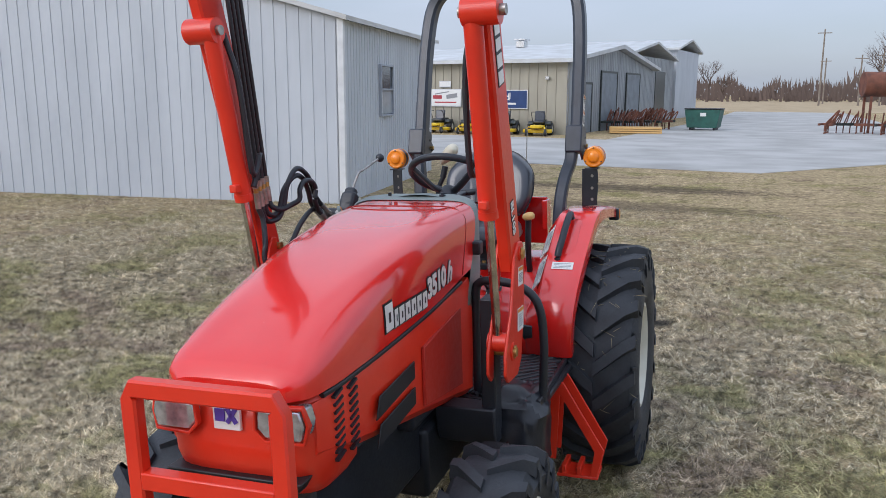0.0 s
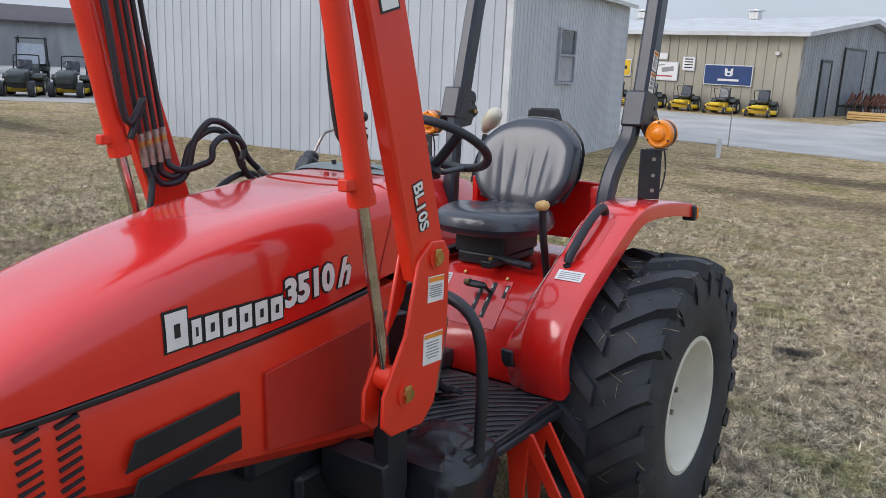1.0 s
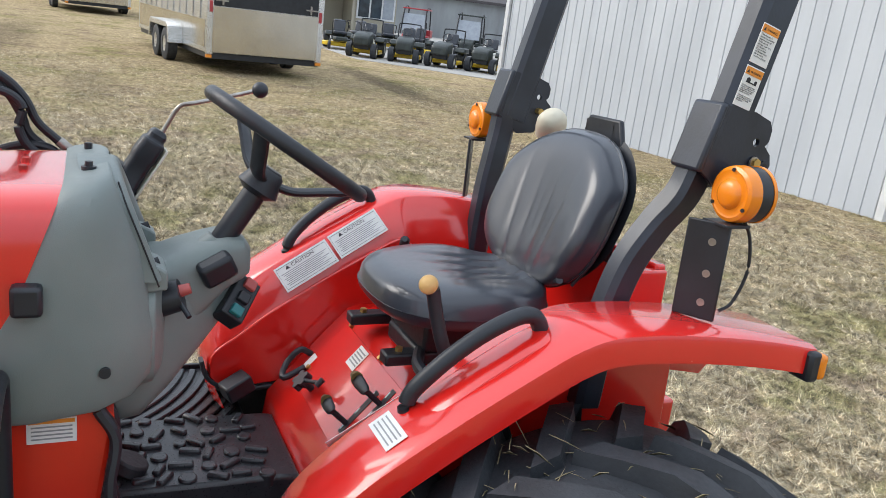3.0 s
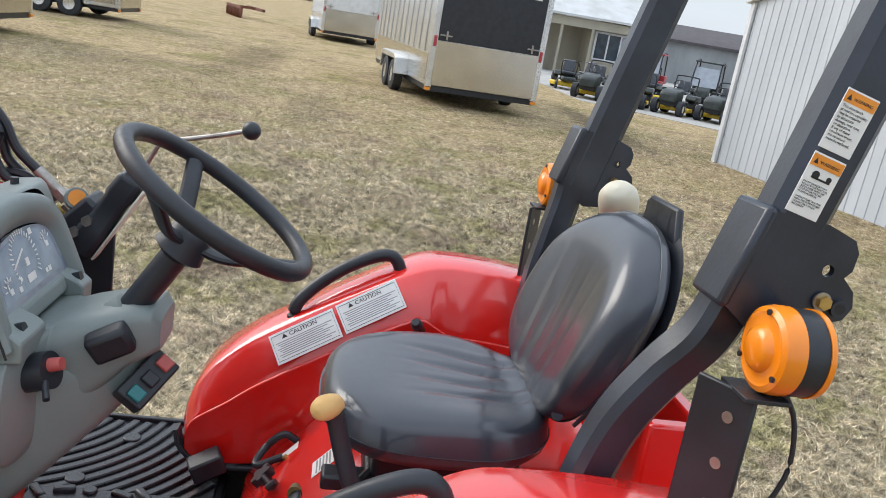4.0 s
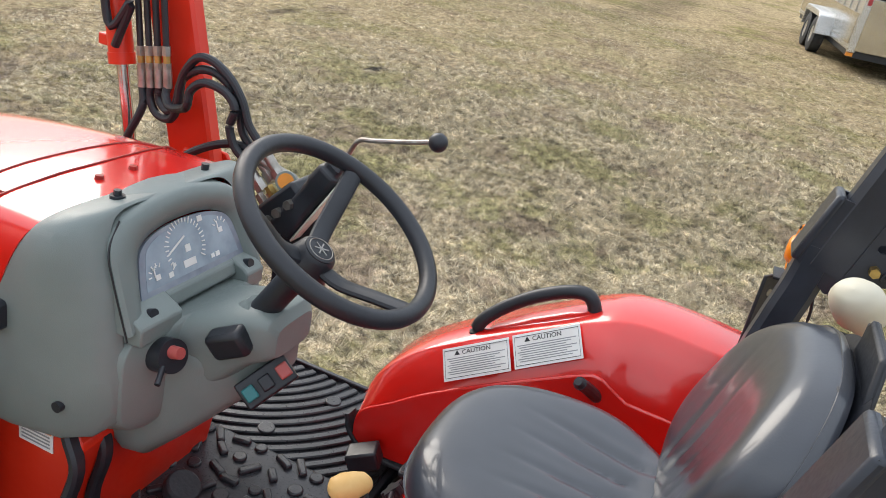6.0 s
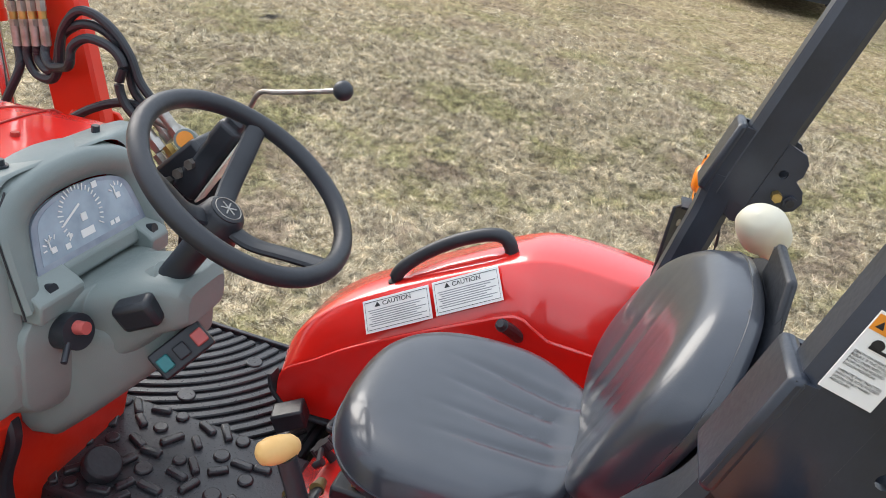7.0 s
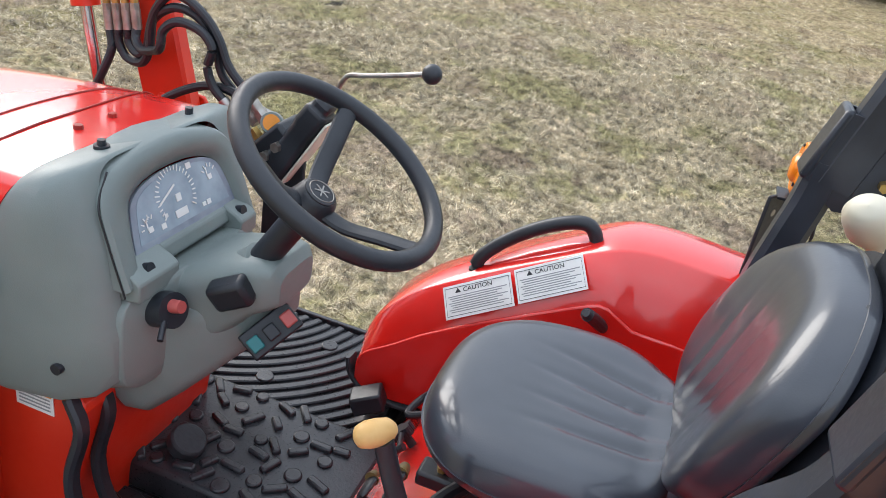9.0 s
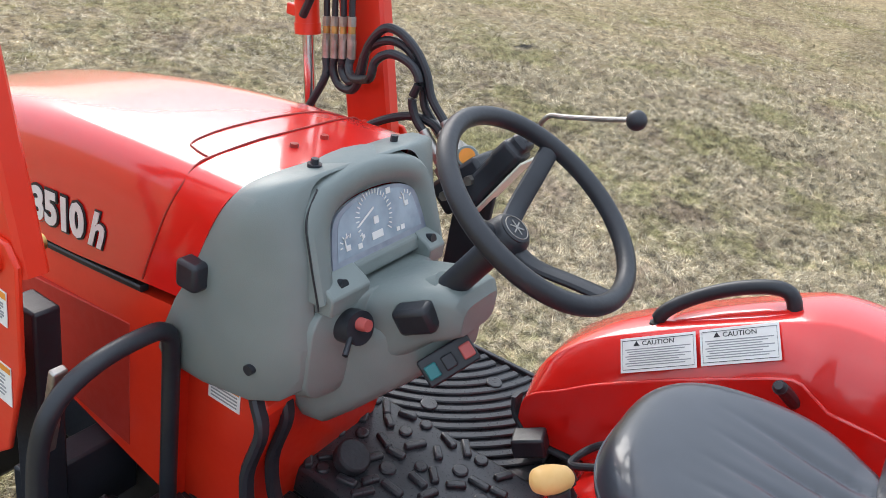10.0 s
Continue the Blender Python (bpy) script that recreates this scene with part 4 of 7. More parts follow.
bm_lathe(bm, [(0.0, 0.0), (0.03, 0.0), (0.036, -0.006), (0.04, -0.025), (0.048, -0.05), (0.03, -0.062), (0.0, -0.062)], sm, 28)
part("hub_cap", bm, BLACK, steer)
bm = bmesh.new()
bm_lathe(bm, [(0.0, 0.004), (0.026, 0.004), (0.029, 0.002), (0.030, -0.004)], sm, 28)
hb = part("hub_badge", bm, BLACK, steer, "black round hub badge with pale lines")
part("badge_ring", shape(bm_sweep, [sm @ Vector((0.0235 * math.cos(2 * math.pi * k / 32), 0.0235 * math.sin(2 * math.pi * k / 32), 0.0042)) for k in range(32)], ring_prof(0.0009, 6), nrm, True), STEEL, hb)
for a in (20, 80, 140):
    part("badge_bar", boxes((sm @ Vector((0, 0, 0.0045)), (0.030, 0.0024, 0.002), (sm.to_3x3() @ Matrix.Rotation(radians(a), 3, "Z")))), STEEL, hb, smooth=False)
col = part("steering_column", shape(bm_rod, hubc - nrm * 0.05, hubc - nrm * 0.27, 0.026), BLACK, T, "black steering column")
part("column_collar", shape(bm_rod, hubc - nrm * 0.185, hubc - nrm * 0.25, 0.034, 0.055, 24), GREY, col)

# seat
seat = new("seat")
seat.parent = T
tagged(seat, "black vinyl bucket seat with pleats")


def sewn(x, f):
    """Sewn channels that fan out and fade away from the join (f from 0 at the join to 1)."""
    g = 0.0
    for c in (-0.075, -0.026, 0.026, 0.075):
        d = x - c * (1 + 0.75 * f)
        g += -0.0042 * math.exp(-(d / 0.007) ** 2) + 0.0022 * math.exp(-((abs(d) - 0.022) / 0.014) ** 2)
    return g * (1 - ease((f - 0.25) / 0.5))


def pad(thick, place, n=96, m=40):
    """A stuffed pad over a rounded outline; place maps it to the seat."""
    bm = bmesh.new()
    rings = []
    for r in [1 - (1 - (i + 1) / m) ** 1.0 for i in range(m)]:
        rings.append((r, 1))
    rings += [(1.012, 0.5), (0.995, 0.0), (0.93, -0.6), (0.6, -1.0)]
    loops = []
    for r, side in rings:
        loop = []
        for k in range(n):
            a = 2 * math.pi * k / n
            c, s_ = math.cos(a), math.sin(a)
            u = math.copysign(abs(c) ** 0.72, c) * r
            v = math.copysign(abs(s_) ** 0.72, s_) * r
            edge = (1 - min(1.0, r) ** 7) ** 0.42 if side == 1 else 0.0
            d = thick * (0.55 * edge if side == 1 else (side - 0.5) * 0.25 if side < 0.6 else 0.0)
            loop.append(bm.verts.new(place(u, v, d, edge)))
        loops.append(loop)
    for a, b in zip(loops, loops[1:]):
        for k in range(n):
            bm.faces.new((a[k], a[(k + 1) % n], b[(k + 1) % n], b[k]))
    bm.faces.new(loops[0])
    bm.faces.new(list(reversed(loops[-1])))
    return bm


def on_cushion(u, v, d, edge):
    """v runs from the front (-1) to the join (1)."""
    y = -0.198 + 0.222 * v
    w = 0.238 - 0.012 * ease((v - 0.3) / 0.7) - 0.012 * ease((-v - 0.5) / 0.5)
    x = w * u
    f = (1 - v) / 2
    dish = 0.030 * (abs(u) ** 2.2) * ease((v + 0.7) / 1.0) - 0.018 * ease((v + 0.6) / 1.3) + 0.030 * ease((v - 0.62) / 0.38)
    return (x, y, 1.185 + d + edge * (dish + sewn(x, f)))


part("cushion", pad(0.115, on_cushion), VINYL, seat, "pleated black vinyl cushion")


def on_back(u, v, d, edge):
    """v runs from the join (-1) to the top (1)."""
    z = 1.405 + 0.195 * v
    w = 0.245 * (1 - 0.05 * ease((-v - 0.1) / 0.9) - 0.16 * ease((v - 0.35) / 0.65))
    x = w * u
    f = max(0.0, (v + 1) / 2)
    lean = -0.02 + 0.135 * f ** 1.1
    wing = 0.045 * abs(u) ** 2.4 * (1 - 0.35 * f) - 0.012 * ease((0.9 - f) / 0.6) * (1 - abs(u))
    return (x, lean - d - edge * (wing + 0.45 * sewn(x, f * 0.8)) + 0.03, z)


part("backrest", pad(0.10, on_back), VINYL, seat, "curved black vinyl backrest")
part("back_shell", pad(0.03, lambda u, v, d, e: (0.243 * u * (1 - 0.14 * ease((abs(v) - 0.2) / 0.8)), 0.03 + 0.135 * max(0.0, (v + 1) / 2) ** 1.1 + 0.02 - d * 0.3, 1.405 + 0.194 * v), 40, 6), BLACK, seat, "black plastic seat back shell")
part("join_welt", shape(bm_tube, [(-0.19, -0.005, 1.262), (-0.12, 0.004, 1.238), (0.0, 0.008, 1.228), (0.12, 0.004, 1.238), (0.19, -0.005, 1.262)], 0.010, 10), VINYL, seat)
for s in (1, -1):
    part("piping", shape(bm_tube, [(s * 0.10, 0.142, 1.588), (s * 0.165, 0.128, 1.55), (s * 0.213, 0.108, 1.48), (s * 0.238, 0.080, 1.40), (s * 0.232, 0.052, 1.32), (s * 0.20, 0.025, 1.25)], 0.004, 8), BLACK, seat)
part("seat_base", boxes(((0, -0.17, 1.105), (0.24, 0.28, 0.09)), ((0, -0.17, 1.045), (0.20, 0.30, 0.05))), BLACK, seat, "black seat slide and springs", bevel=0.01)
bm = bmesh.new()
bm_prism(bm, [(-0.105, 1.28), (-0.105, 1.52), (-0.055, 1.640), (0.083, 1.640), (0.125, 1.52), (0.125, 1.28)], 0.175, 0.190, "y")
bp = part("back_panel", bm, BLACK, seat, "black ribbed plastic panel behind the backrest", bevel=0.006)
for k in range(3):
    part("panel_rib", boxes(((-0.06 + 0.06 * k, 0.181, 1.56), (0.012, 0.012, 0.14))), BLACK, bp, bevel=0.003)
part("red_bracket", boxes(((0.30, 0.16, 1.24), (0.03, 0.10, 0.16)), ((-0.30, 0.16, 1.24), (0.03, 0.10, 0.16)), ((0, 0.2, 1.2), (0.6, 0.03, 0.26))), RED, T, "red bracket behind the seat", bevel=0.006)
bm = bmesh.new()
bm_lathe(bm, [(0.0, -0.090), (0.024, -0.088), (0.031, -0.080), (0.045, -0.045), (0.062, -0.020), (0.064, 0.020), (0.060, 0.046), (0.046, 0.066), (0.030, 0.073), (0.0, 0.076)], pose(-0.275, 0.198, 1.574, 24, 46, 0) @ Matrix.Diagonal((0.58, 0.72, 0.95, 1)), 24)
bottle = part("washer_bottle", bm, BAG, T, "yellowed cream plastic bottle behind the seat")
part("bottle_neck", shape(bm_rod, (-0.30, 0.20, 1.505), (-0.315, 0.195, 1.44), 0.018), BLACK, bottle)
bm = bmesh.new()
bm_tube(bm, [(-0.31, 0.197, 1.45), (-0.34, 0.19, 1.38), (-0.35, 0.17, 1.28)], 0.014, 10)
part("bottle_stand", bm, BLACK, bottle)
# levers by the seat
gl = part("gear_lever", shape(bm_tube, [(0.315, -0.30, 0.99), (0.315, -0.33, 1.10), (0.324, -0.37, 1.20), (0.334, -0.400, 1.298)], 0.015, 12), BLACK, T, "black lever with worn yellow knob")
bm = bmesh.new()
bm_lathe(bm, [(0.0, -0.033), (0.011, -0.031), (0.017, -0.022), (0.0195, -0.004), (0.0195, 0.014), (0.016, 0.027), (0.009, 0.033), (0.0, 0.0345)], pose(0.337, -0.411, 1.308, 78, 0, 62), 24)
part("knob", bm, WOODY, gl, "worn yellow plastic knob")
pk = part("park_lever", shape(bm_tube, [(-0.39, -0.18, 1.16), (-0.34, -0.20, 1.20), (-0.30, -0.214, 1.228)], 0.014, 10), BLACK, T, "short black lever by the fender")
part("lever_cap", shape(bm_rod, (-0.303, -0.2125, 1.2255), (-0.294, -0.217, 1.2335), 0.0142, 0.008, 14), BLACK, pk)

# roll bar
def holed_plate(outline, c, r, x0, x1):
    """A plate between two planes of x with one round hole through it."""
    bm = bmesh.new()
    edges = []
    for loop in (outline, [(c[0] + r * math.cos(2 * math.pi * k / 16), c[1] + r * math.sin(2 * math.pi * k / 16)) for k in range(16)]):
        v = [bm.verts.new((x0, y, z)) for y, z in loop]
        edges += [bm.edges.new((v[k], v[(k + 1) % len(v)])) for k in range(len(v))]
    bmesh.ops.triangle_fill(bm, edges=edges, use_beauty=True)
    ext = bmesh.ops.extrude_face_region(bm, geom=bm.faces[:])
    bmesh.ops.translate(bm, verts=[g for g in ext["geom"] if isinstance(g, bmesh.types.BMVert)], vec=(x1 - x0, 0, 0))
    return bm


rops = new("roll_bar")
rops.parent = T
tagged(rops, "blue-black steel folding roll bar")
RP = 0.476


def post_y(z):
    """The bar leans back."""
    return 0.152 + 0.255 * (z - 1.715)


for s in (1, -1):
    ox = -0.022 if s > 0 else 0.05
    oy = 0.020 if s > 0 else 0.034
    bm = bmesh.new()
    bend = 1.0 if s > 0 else 0.35
    bm_sweep(bm, smooth_path([(s * (RP + (x - RP) * bend) + ox, 0.085 + (y - 0.085) * bend + oy, z) for x, y, z in ((0.43, -0.065, 1.05), (0.432, -0.050, 1.22), (0.438, -0.018, 1.36), (0.452, 0.030, 1.46), (0.472, 0.072, 1.535), (RP, 0.098, 1.62))], 6), rect_prof(0.062, 0.066, 0.012), up=(0, 1, 0))
    part("lower_post", bm, ROPSBLUE, rops)
    for x0, x1 in ((0.446, 0.455), (0.521, 0.531)):
        bm = holed_plate([(y + oy, z) for y, z in ((0.046, 1.595), (0.084, 1.722), (0.168, 1.712), (0.210, 1.696), (0.219, 1.680), (0.217, 1.655), (0.208, 1.645), (0.226, 1.628), (0.232, 1.606), (0.222, 1.588), (0.198, 1.580), (0.178, 1.545), (0.12, 1.54))], (0.183 + oy, 1.652), 0.0085, s * x0 + ox, s * x1 + ox)
        part("hinge_plate", bm, ROPSBLUE, rops)
    bm = bmesh.new()
    bm_prism(bm, [(y + oy, z) for y, z in ((0.042, 1.588), (0.080, 1.726), (0.098, 1.724), (0.060, 1.584))], s * 0.4445 + ox, s * 0.5325 + ox)
    part("hinge_web", bm, ROPSBLUE, rops, bevel=0.007)
    part("pivot_bolt", shape(bm_rod, (s * 0.425 + ox, 0.183 + oy, 1.611), (s * 0.545 + ox, 0.183 + oy, 1.611), 0.0098, None, 6), GOLD, rops, "yellow zinc hex bolt", smooth=False)
    part("bolt_washer", shape(bm_rod, (s * 0.534 + ox, 0.183 + oy, 1.611), (s * 0.537 + ox, 0.183 + oy, 1.611), 0.0128), STEEL, rops)
    part("hinge_boss", shape(bm_rod, (s * 0.438 + ox, 0.210 + oy, 1.604), (s * 0.538 + ox, 0.210 + oy, 1.604), 0.0125), ROPSBLUE, rops)
    part("boss_bore", shape(bm_rod, (s * 0.434 + ox, 0.210 + oy, 1.604), (s * 0.5385 + ox, 0.210 + oy, 1.604), 0.0075), INK, rops)
    part("small_bolt", shape(bm_rod, (s * 0.534 + ox, 0.150 + oy, 1.585), (s * 0.548 + ox, 0.150 + oy, 1.585), 0.011, None, 8), STEEL, rops)
bm = bmesh.new()
bm_sweep(bm, smooth_path([(RP, post_y(1.58), 1.58), (RP, post_y(1.9), 1.9), (RP - 0.005, post_y(2.2), 2.2), (RP - 0.03, post_y(2.40), 2.40), (RP - 0.10, post_y(2.50), 2.50), (RP - 0.2, post_y(2.53), 2.53), (-RP + 0.25, post_y(2.53) + 0.02, 2.53), (-RP + 0.15, post_y(2.50) + 0.024, 2.50), (-RP + 0.08, post_y(2.40) + 0.025, 2.40), (-RP + 0.055, post_y(2.2) + 0.025, 2.2), (-RP + 0.05, post_y(1.9) + 0.025, 1.9), (-RP + 0.05, post_y(1.58) + 0.025, 1.58)], 6), rect_prof(0.066, 0.086, 0.014), up=(0, 1, 0))
part("hoop", bm, ROPSBLUE, rops)


def warning_sign(bottom, top, s=1):
    """A decal on the outer face of the post between two heights."""
    x = s * (RP + 0.0338)
    d = Vector((0, 0.255, 1)).normalized()
    across = Vector((0, 1, -0.255)).normalized()
    o = Vector((x, post_y(bottom) - 0.010, bottom))
    L = (top - bottom) / d.z
    m = Matrix((across, d, Vector((s, 0, 0)))).transposed().to_4x4()
    m.translation = o
    base = part("warning_decal", boxes((m @ Vector((0, L / 2, 0)), (0.048, L, 0.0012), m.to_3x3())), WHITE, rops, "white and orange warning decal", bevel=0.0004)
    part("decal_band", boxes((m @ Vector((0, L - 0.010, 0.0008)), (0.046, 0.015, 0.0008), m.to_3x3())), WARN, base, smooth=False)
    lettering("decal_word", "WARNING", 0.0059, INK, base, m @ pose(-0.0105, L - 0.0128, 0.0014), None, 0.0002)
    part("decal_mark", shape(bm_prism, [(-0.020, L - 0.014), (-0.0165, L - 0.007), (-0.013, L - 0.014)], 0.001, 0.0016, "z"), INK, base, smooth=False).data.transform(m)
    return base, m, L


b1, m1, L1 = warning_sign(1.803, 1.879)
for k, txt in enumerate(("This structure's", "protective capability", "may be impaired", "by structural", "damage, over turn,", "or alteration.", "If any of these", "conditions occur,", "the structure", "must be replaced.")):
    lettering("decal_line", txt, 0.0049, INK, b1, m1 @ pose(-0.0205, L1 - 0.0235 - 0.0048 * k, 0.0012), None, 0.0001)
b2, m2, L2 = warning_sign(1.719, 1.797)
for k, txt in enumerate(("DEATH OR INJURY MAY", "RESULT IF THE TRACTOR", "ROLLS OVER WITH THE", "ROPS IN THE FOLDED", "DOWN POSITION.", "", "OPERATE THIS TRACTOR", "WITH THE ROPS FOLDED", "DOWN ONLY WHEN", "NECESSARY.")):
    if txt:
        lettering("decal_line", txt, 0.0034, INK, b2, m2 @ pose(-0.0205, L2 - 0.040 - 0.0034 * k, 0.0012), None, 0.0001)
for dx, r in ((-0.008, 0.0052), (0.012, 0.0036)):
    part("decal_figure", shape(bm_rod, m2 @ Vector((dx, L2 - 0.027, 0.0004)), m2 @ Vector((dx, L2 - 0.027, 0.0014)), r, None, 16), INK, b2, smooth=False)
part("decal_figure", boxes((m2 @ Vector((0.001, L2 - 0.031, 0.0009)), (0.028, 0.0025, 0.001), m2.to_3x3())), INK, b2, smooth=False)

for s in (1, -1):
    lx, ly = (0.003, 0.008) if s > 0 else (0.0, 0.0)
    turn = Euler((0, 0, -s * radians(58))).to_matrix()
    lpl = part("lamp_plate", boxes(((s * 0.553, 0.082, 1.398), (0.008, 0.086, 0.20), turn)), BLACK, rops, bevel=0.003)
    for dz in (0.060, -0.005, -0.065):
        q = Vector((s * 0.553, 0.082, 1.398 + dz))
        off = turn @ Vector((0.0, s * 0.012, 0.0))
        ax = turn @ Vector((s * 0.0055, 0.0, 0.0))
        part("plate_hole", shape(bm_rod, q + off - ax, q + off + ax, 0.008, None, 12), STEEL, lpl)
    part("lamp_arm", boxes(((s * 0.562 + s * lx * 0.5, 0.105 + ly, 1.496), (0.07, 0.06, 0.006))), BLACK, rops, bevel=0.001)
    lp = new("hazard_lamp")
    lp.parent = rops
    tagged(lp, "amber hazard lamp in black housing")
    m = pose(s * (0.566 + lx), 0.122 + ly, 1.556, 90, 0, 0) @ Matrix.Scale(0.90, 4)
    bm = bmesh.new()
    bm_lathe(bm, [(0.0, 0.046), (0.022, 0.045), (0.03, 0.040), (0.034, 0.032), (0.046, 0.030), (0.052, 0.032), (0.060, 0.028), (0.063, 0.018), (0.063, 0.0), (0.0, 0.0)], m, 40)
    part("lens", bm, AMBER, lp)
    for a in (90, 210, 330):
        q = m @ Vector((0.053 * math.cos(radians(a)), 0.053 * math.sin(radians(a)), 0.031))
        part("lens_screw", shape(bm_rod, q, m @ Vector((0.053 * math.cos(radians(a)), 0.053 * math.sin(radians(a)), 0.0345)), 0.004, None, 8), INK, lp)
    bm = bmesh.new()
    bm_lathe(bm, [(0.0, 0.0), (0.061, 0.0), (0.062, -0.004), (0.061, -0.034), (0.0, -0.034)], m, 40)
    part("housing", bm, BLACK, lp)
    bm = bmesh.new()
    bm_lathe(bm, [(0.0, -0.034), (0.063, -0.034), (0.063, -0.042), (0.05, -0.050), (0.03, -0.055), (0.0, -0.057)], m, 40)
    part("rear_lens", bm, AMBER, lp)
    part("lamp_wire", shape(bm_tube, [(s * 0.578, 0.135, 1.515), (s * 0.58, 0.165, 1.47), (s * 0.582, 0.175, 1.40), (s * 0.578, 0.155, 1.335), (s * 0.572, 0.13, 1.315)], 0.0035, 8), BLACK, lp)

# loader
for s in (1, -1):
    ox = 0.0 if s > 0 else -0.042
    fwd = -0.027
    mast = new("loader_mast")
    mast.parent = T
    tagged(mast, "orange-red loader mast with warning decals" if s > 0 else "orange-red loader mast with hydraulic hoses")
    outer = ((-1.535, 0.90), (-1.50, 0.865), (-1.37, 0.855), (-1.315, 0.90), (-1.258, 1.10), (-1.250, 1.31), (-1.275, 1.345), (-1.33, 1.35), (-1.385, 1.31), (-1.44, 1.12), (-1.53, 0.98))
    inner = ((-1.535, 0.90), (-1.50, 0.865), (-1.475, 0.87), (-1.455, 1.08), (-1.37, 1.19), (-1.325, 1.30), (-1.33, 1.345), (-1.36, 1.35), (-1.385, 1.31), (-1.44, 1.12), (-1.53, 0.98))
    for x0, x1, edge in ((0.452, 0.464, inner), (0.516, 0.528, outer)):
        bm = bmesh.new()
        bm_prism(bm, [(y + fwd, z) for y, z in edge], s * x0 + ox, s * x1 + ox)
        part("side_plate", bm, ORANGE, mast, bevel=0.004)
    bm = bmesh.new()
    bm_prism(bm, [(-1.44, 0.58), (-1.47, 0.64), (-1.47, 0.73), (-1.39, 0.74), (-1.37, 0.66), (-1.37, 0.58)], s * 0.22, s * 0.452 + ox)
    part("bracket", bm, BLACK, mast, bevel=0.006)
    part("mount_post", boxes(((s * 0.425 + ox, -1.405, 0.885), (0.055, 0.085, 0.53))), BLACK, mast, "black mounting post", bevel=0.006)
    bm = bmesh.new()
    bm_prism(bm, [(-1.285, 0.90), (-1.235, 1.11), (-1.252, 1.115), (-1.300, 0.905)], s * 0.47 + ox, s * 0.50 + ox)
    part("stand_bar", bm, STEEL, mast, "worn bare steel bar", bevel=0.004)
    for y, z, r in ((-1.470, 0.966, 0.034), (-1.342, 1.306, 0.030)):
        part("pin", shape(bm_rod, (s * 0.44 + ox, y, z), (s * 0.545 + ox, y, z), r * 0.5), GOLD, mast)
        part("pin_collar", shape(bm_rod, (s * 0.526 + ox, y, z), (s * 0.534 + ox, y, z), r), ORANGE, mast)
        part("pin_plate", boxes(((s * 0.537 + ox, y, z), (0.006, 0.026, 0.044))), GOLD, mast, bevel=0.002)
    if s > 0:
        for yc, zc, hh in ((-1.342, 1.221, 0.070), (-1.354, 1.060, 0.086)):
            rot = Euler((radians(-3), 0, 0)).to_matrix()
            dl = part("caution_decal", boxes(((0.5295, yc, zc), (0.0014, 0.070 if hh < 0.08 else 0.084, hh), rot)), WHITE, mast, "white decal with orange band", smooth=False)
            part("decal_band", boxes(((0.5306, yc + 0.0018, zc + hh / 2 - 0.009), (0.001, 0.066 if hh < 0.08 else 0.080, 0.012), rot)), WARN, dl, smooth=False)
            for k in range(6):
                part("decal_line", boxes(((0.5306, yc - 0.002, zc + hh / 2 - 0.026 - k * (hh - 0.035) / 6), (0.0008, 0.056 - 0.012 * (k % 3 == 2), 0.0032), rot)), INKGREY, dl, smooth=False)
    arm = new("loader_arm")
    arm.parent = T
    tagged(arm, "orange-red loader arm raised upright")
    back = -0.012 if s > 0 else -0.032
    a0, a1 = Vector((s * 0.492 + ox, -1.342 + back, 1.306)), Vector((s * 0.492 + ox * 1.6, -1.735 + back, 2.75))
    bm = bmesh.new()
    d = (a1 - a0).normalized()
    bm_sweep(bm, [a0 - d * 0.04, a0 + d * 0.05, a0 + d * 0.3, a0 + d * 0.8, a1], rect_prof(0.050, 0.142, 0.008), up=(0, -1, 0.2))
    beam = part("arm_beam", bm, ORANGE, arm)
    if s > 0:
        rows = Vector((0, -d.z, d.y))
        m = Matrix((-d, Vector((0, d.z, -d.y)), Vector((1, 0, 0)))).transposed().to_4x4()
        m.translation = a0 + d * 0.206 + Vector((0.0262, -0.022, 0.0))
        for grow, mt, up in ((0.0045, INK, 0.0), (0.001, WHITE, 0.0016)):
            mm = m.copy()
            mm.translation = m.translation + Vector((up, 0, 0))
            lettering("arm_code", "BL10S", 0.052, mt, beam, mm, None, 0.0006, "white lettering with dark outline" if mt is WHITE else "", bold=grow)
        u = 0.0
        for wdt, hgt in ((0.060, 0.088), (0.028, 0.060), (0.044, 0.060), (0.044, 0.060), (0.040, 0.060), (0.044, 0.060), (0.044, 0.060)):
            for grow, mt, up in ((0.006, INK, 0.0), (0.0, WHITE, 0.0014)):
                q = m @ Vector((-0.80 + u + wdt / 2, hgt / 2 - 0.005, up))
                part("brand_bar", boxes((q, (wdt + 2 * grow, hgt + 2 * grow, 0.0016), m.to_3x3())), mt, beam, "white bar with dark outline" if mt is WHITE else "", smooth=False)
            u += wdt + 0.012
    cx = 0.480 if s > 0 else 0.432
    c0, c1 = Vector((s * cx + ox, -1.490, 1.005)), Vector((s * cx + ox * 1.3, -1.705, 2.14))
    d = (c1 - c0).normalized()
    L = (c1 - c0).length
    cyl = new("lift_cylinder")
    cyl.parent = T
    tagged(cyl, "hydraulic lift cylinder with chrome rod")
    out = 0.42 if s > 0 else 0.467
    part("rod", shape(bm_rod, c0, c0 + d * L * 0.6, 0.016), CHROME, cyl)
    part("barrel", shape(bm_rod, c0 + d * (L * out), c1, 0.032, None, 28), ORANGE, cyl)
    part("gland", shape(bm_rod, c0 + d * (L * (out - 0.01)), c0 + d * (L * (out + 0.015)), 0.0345, None, 28), ORANGE, cyl)
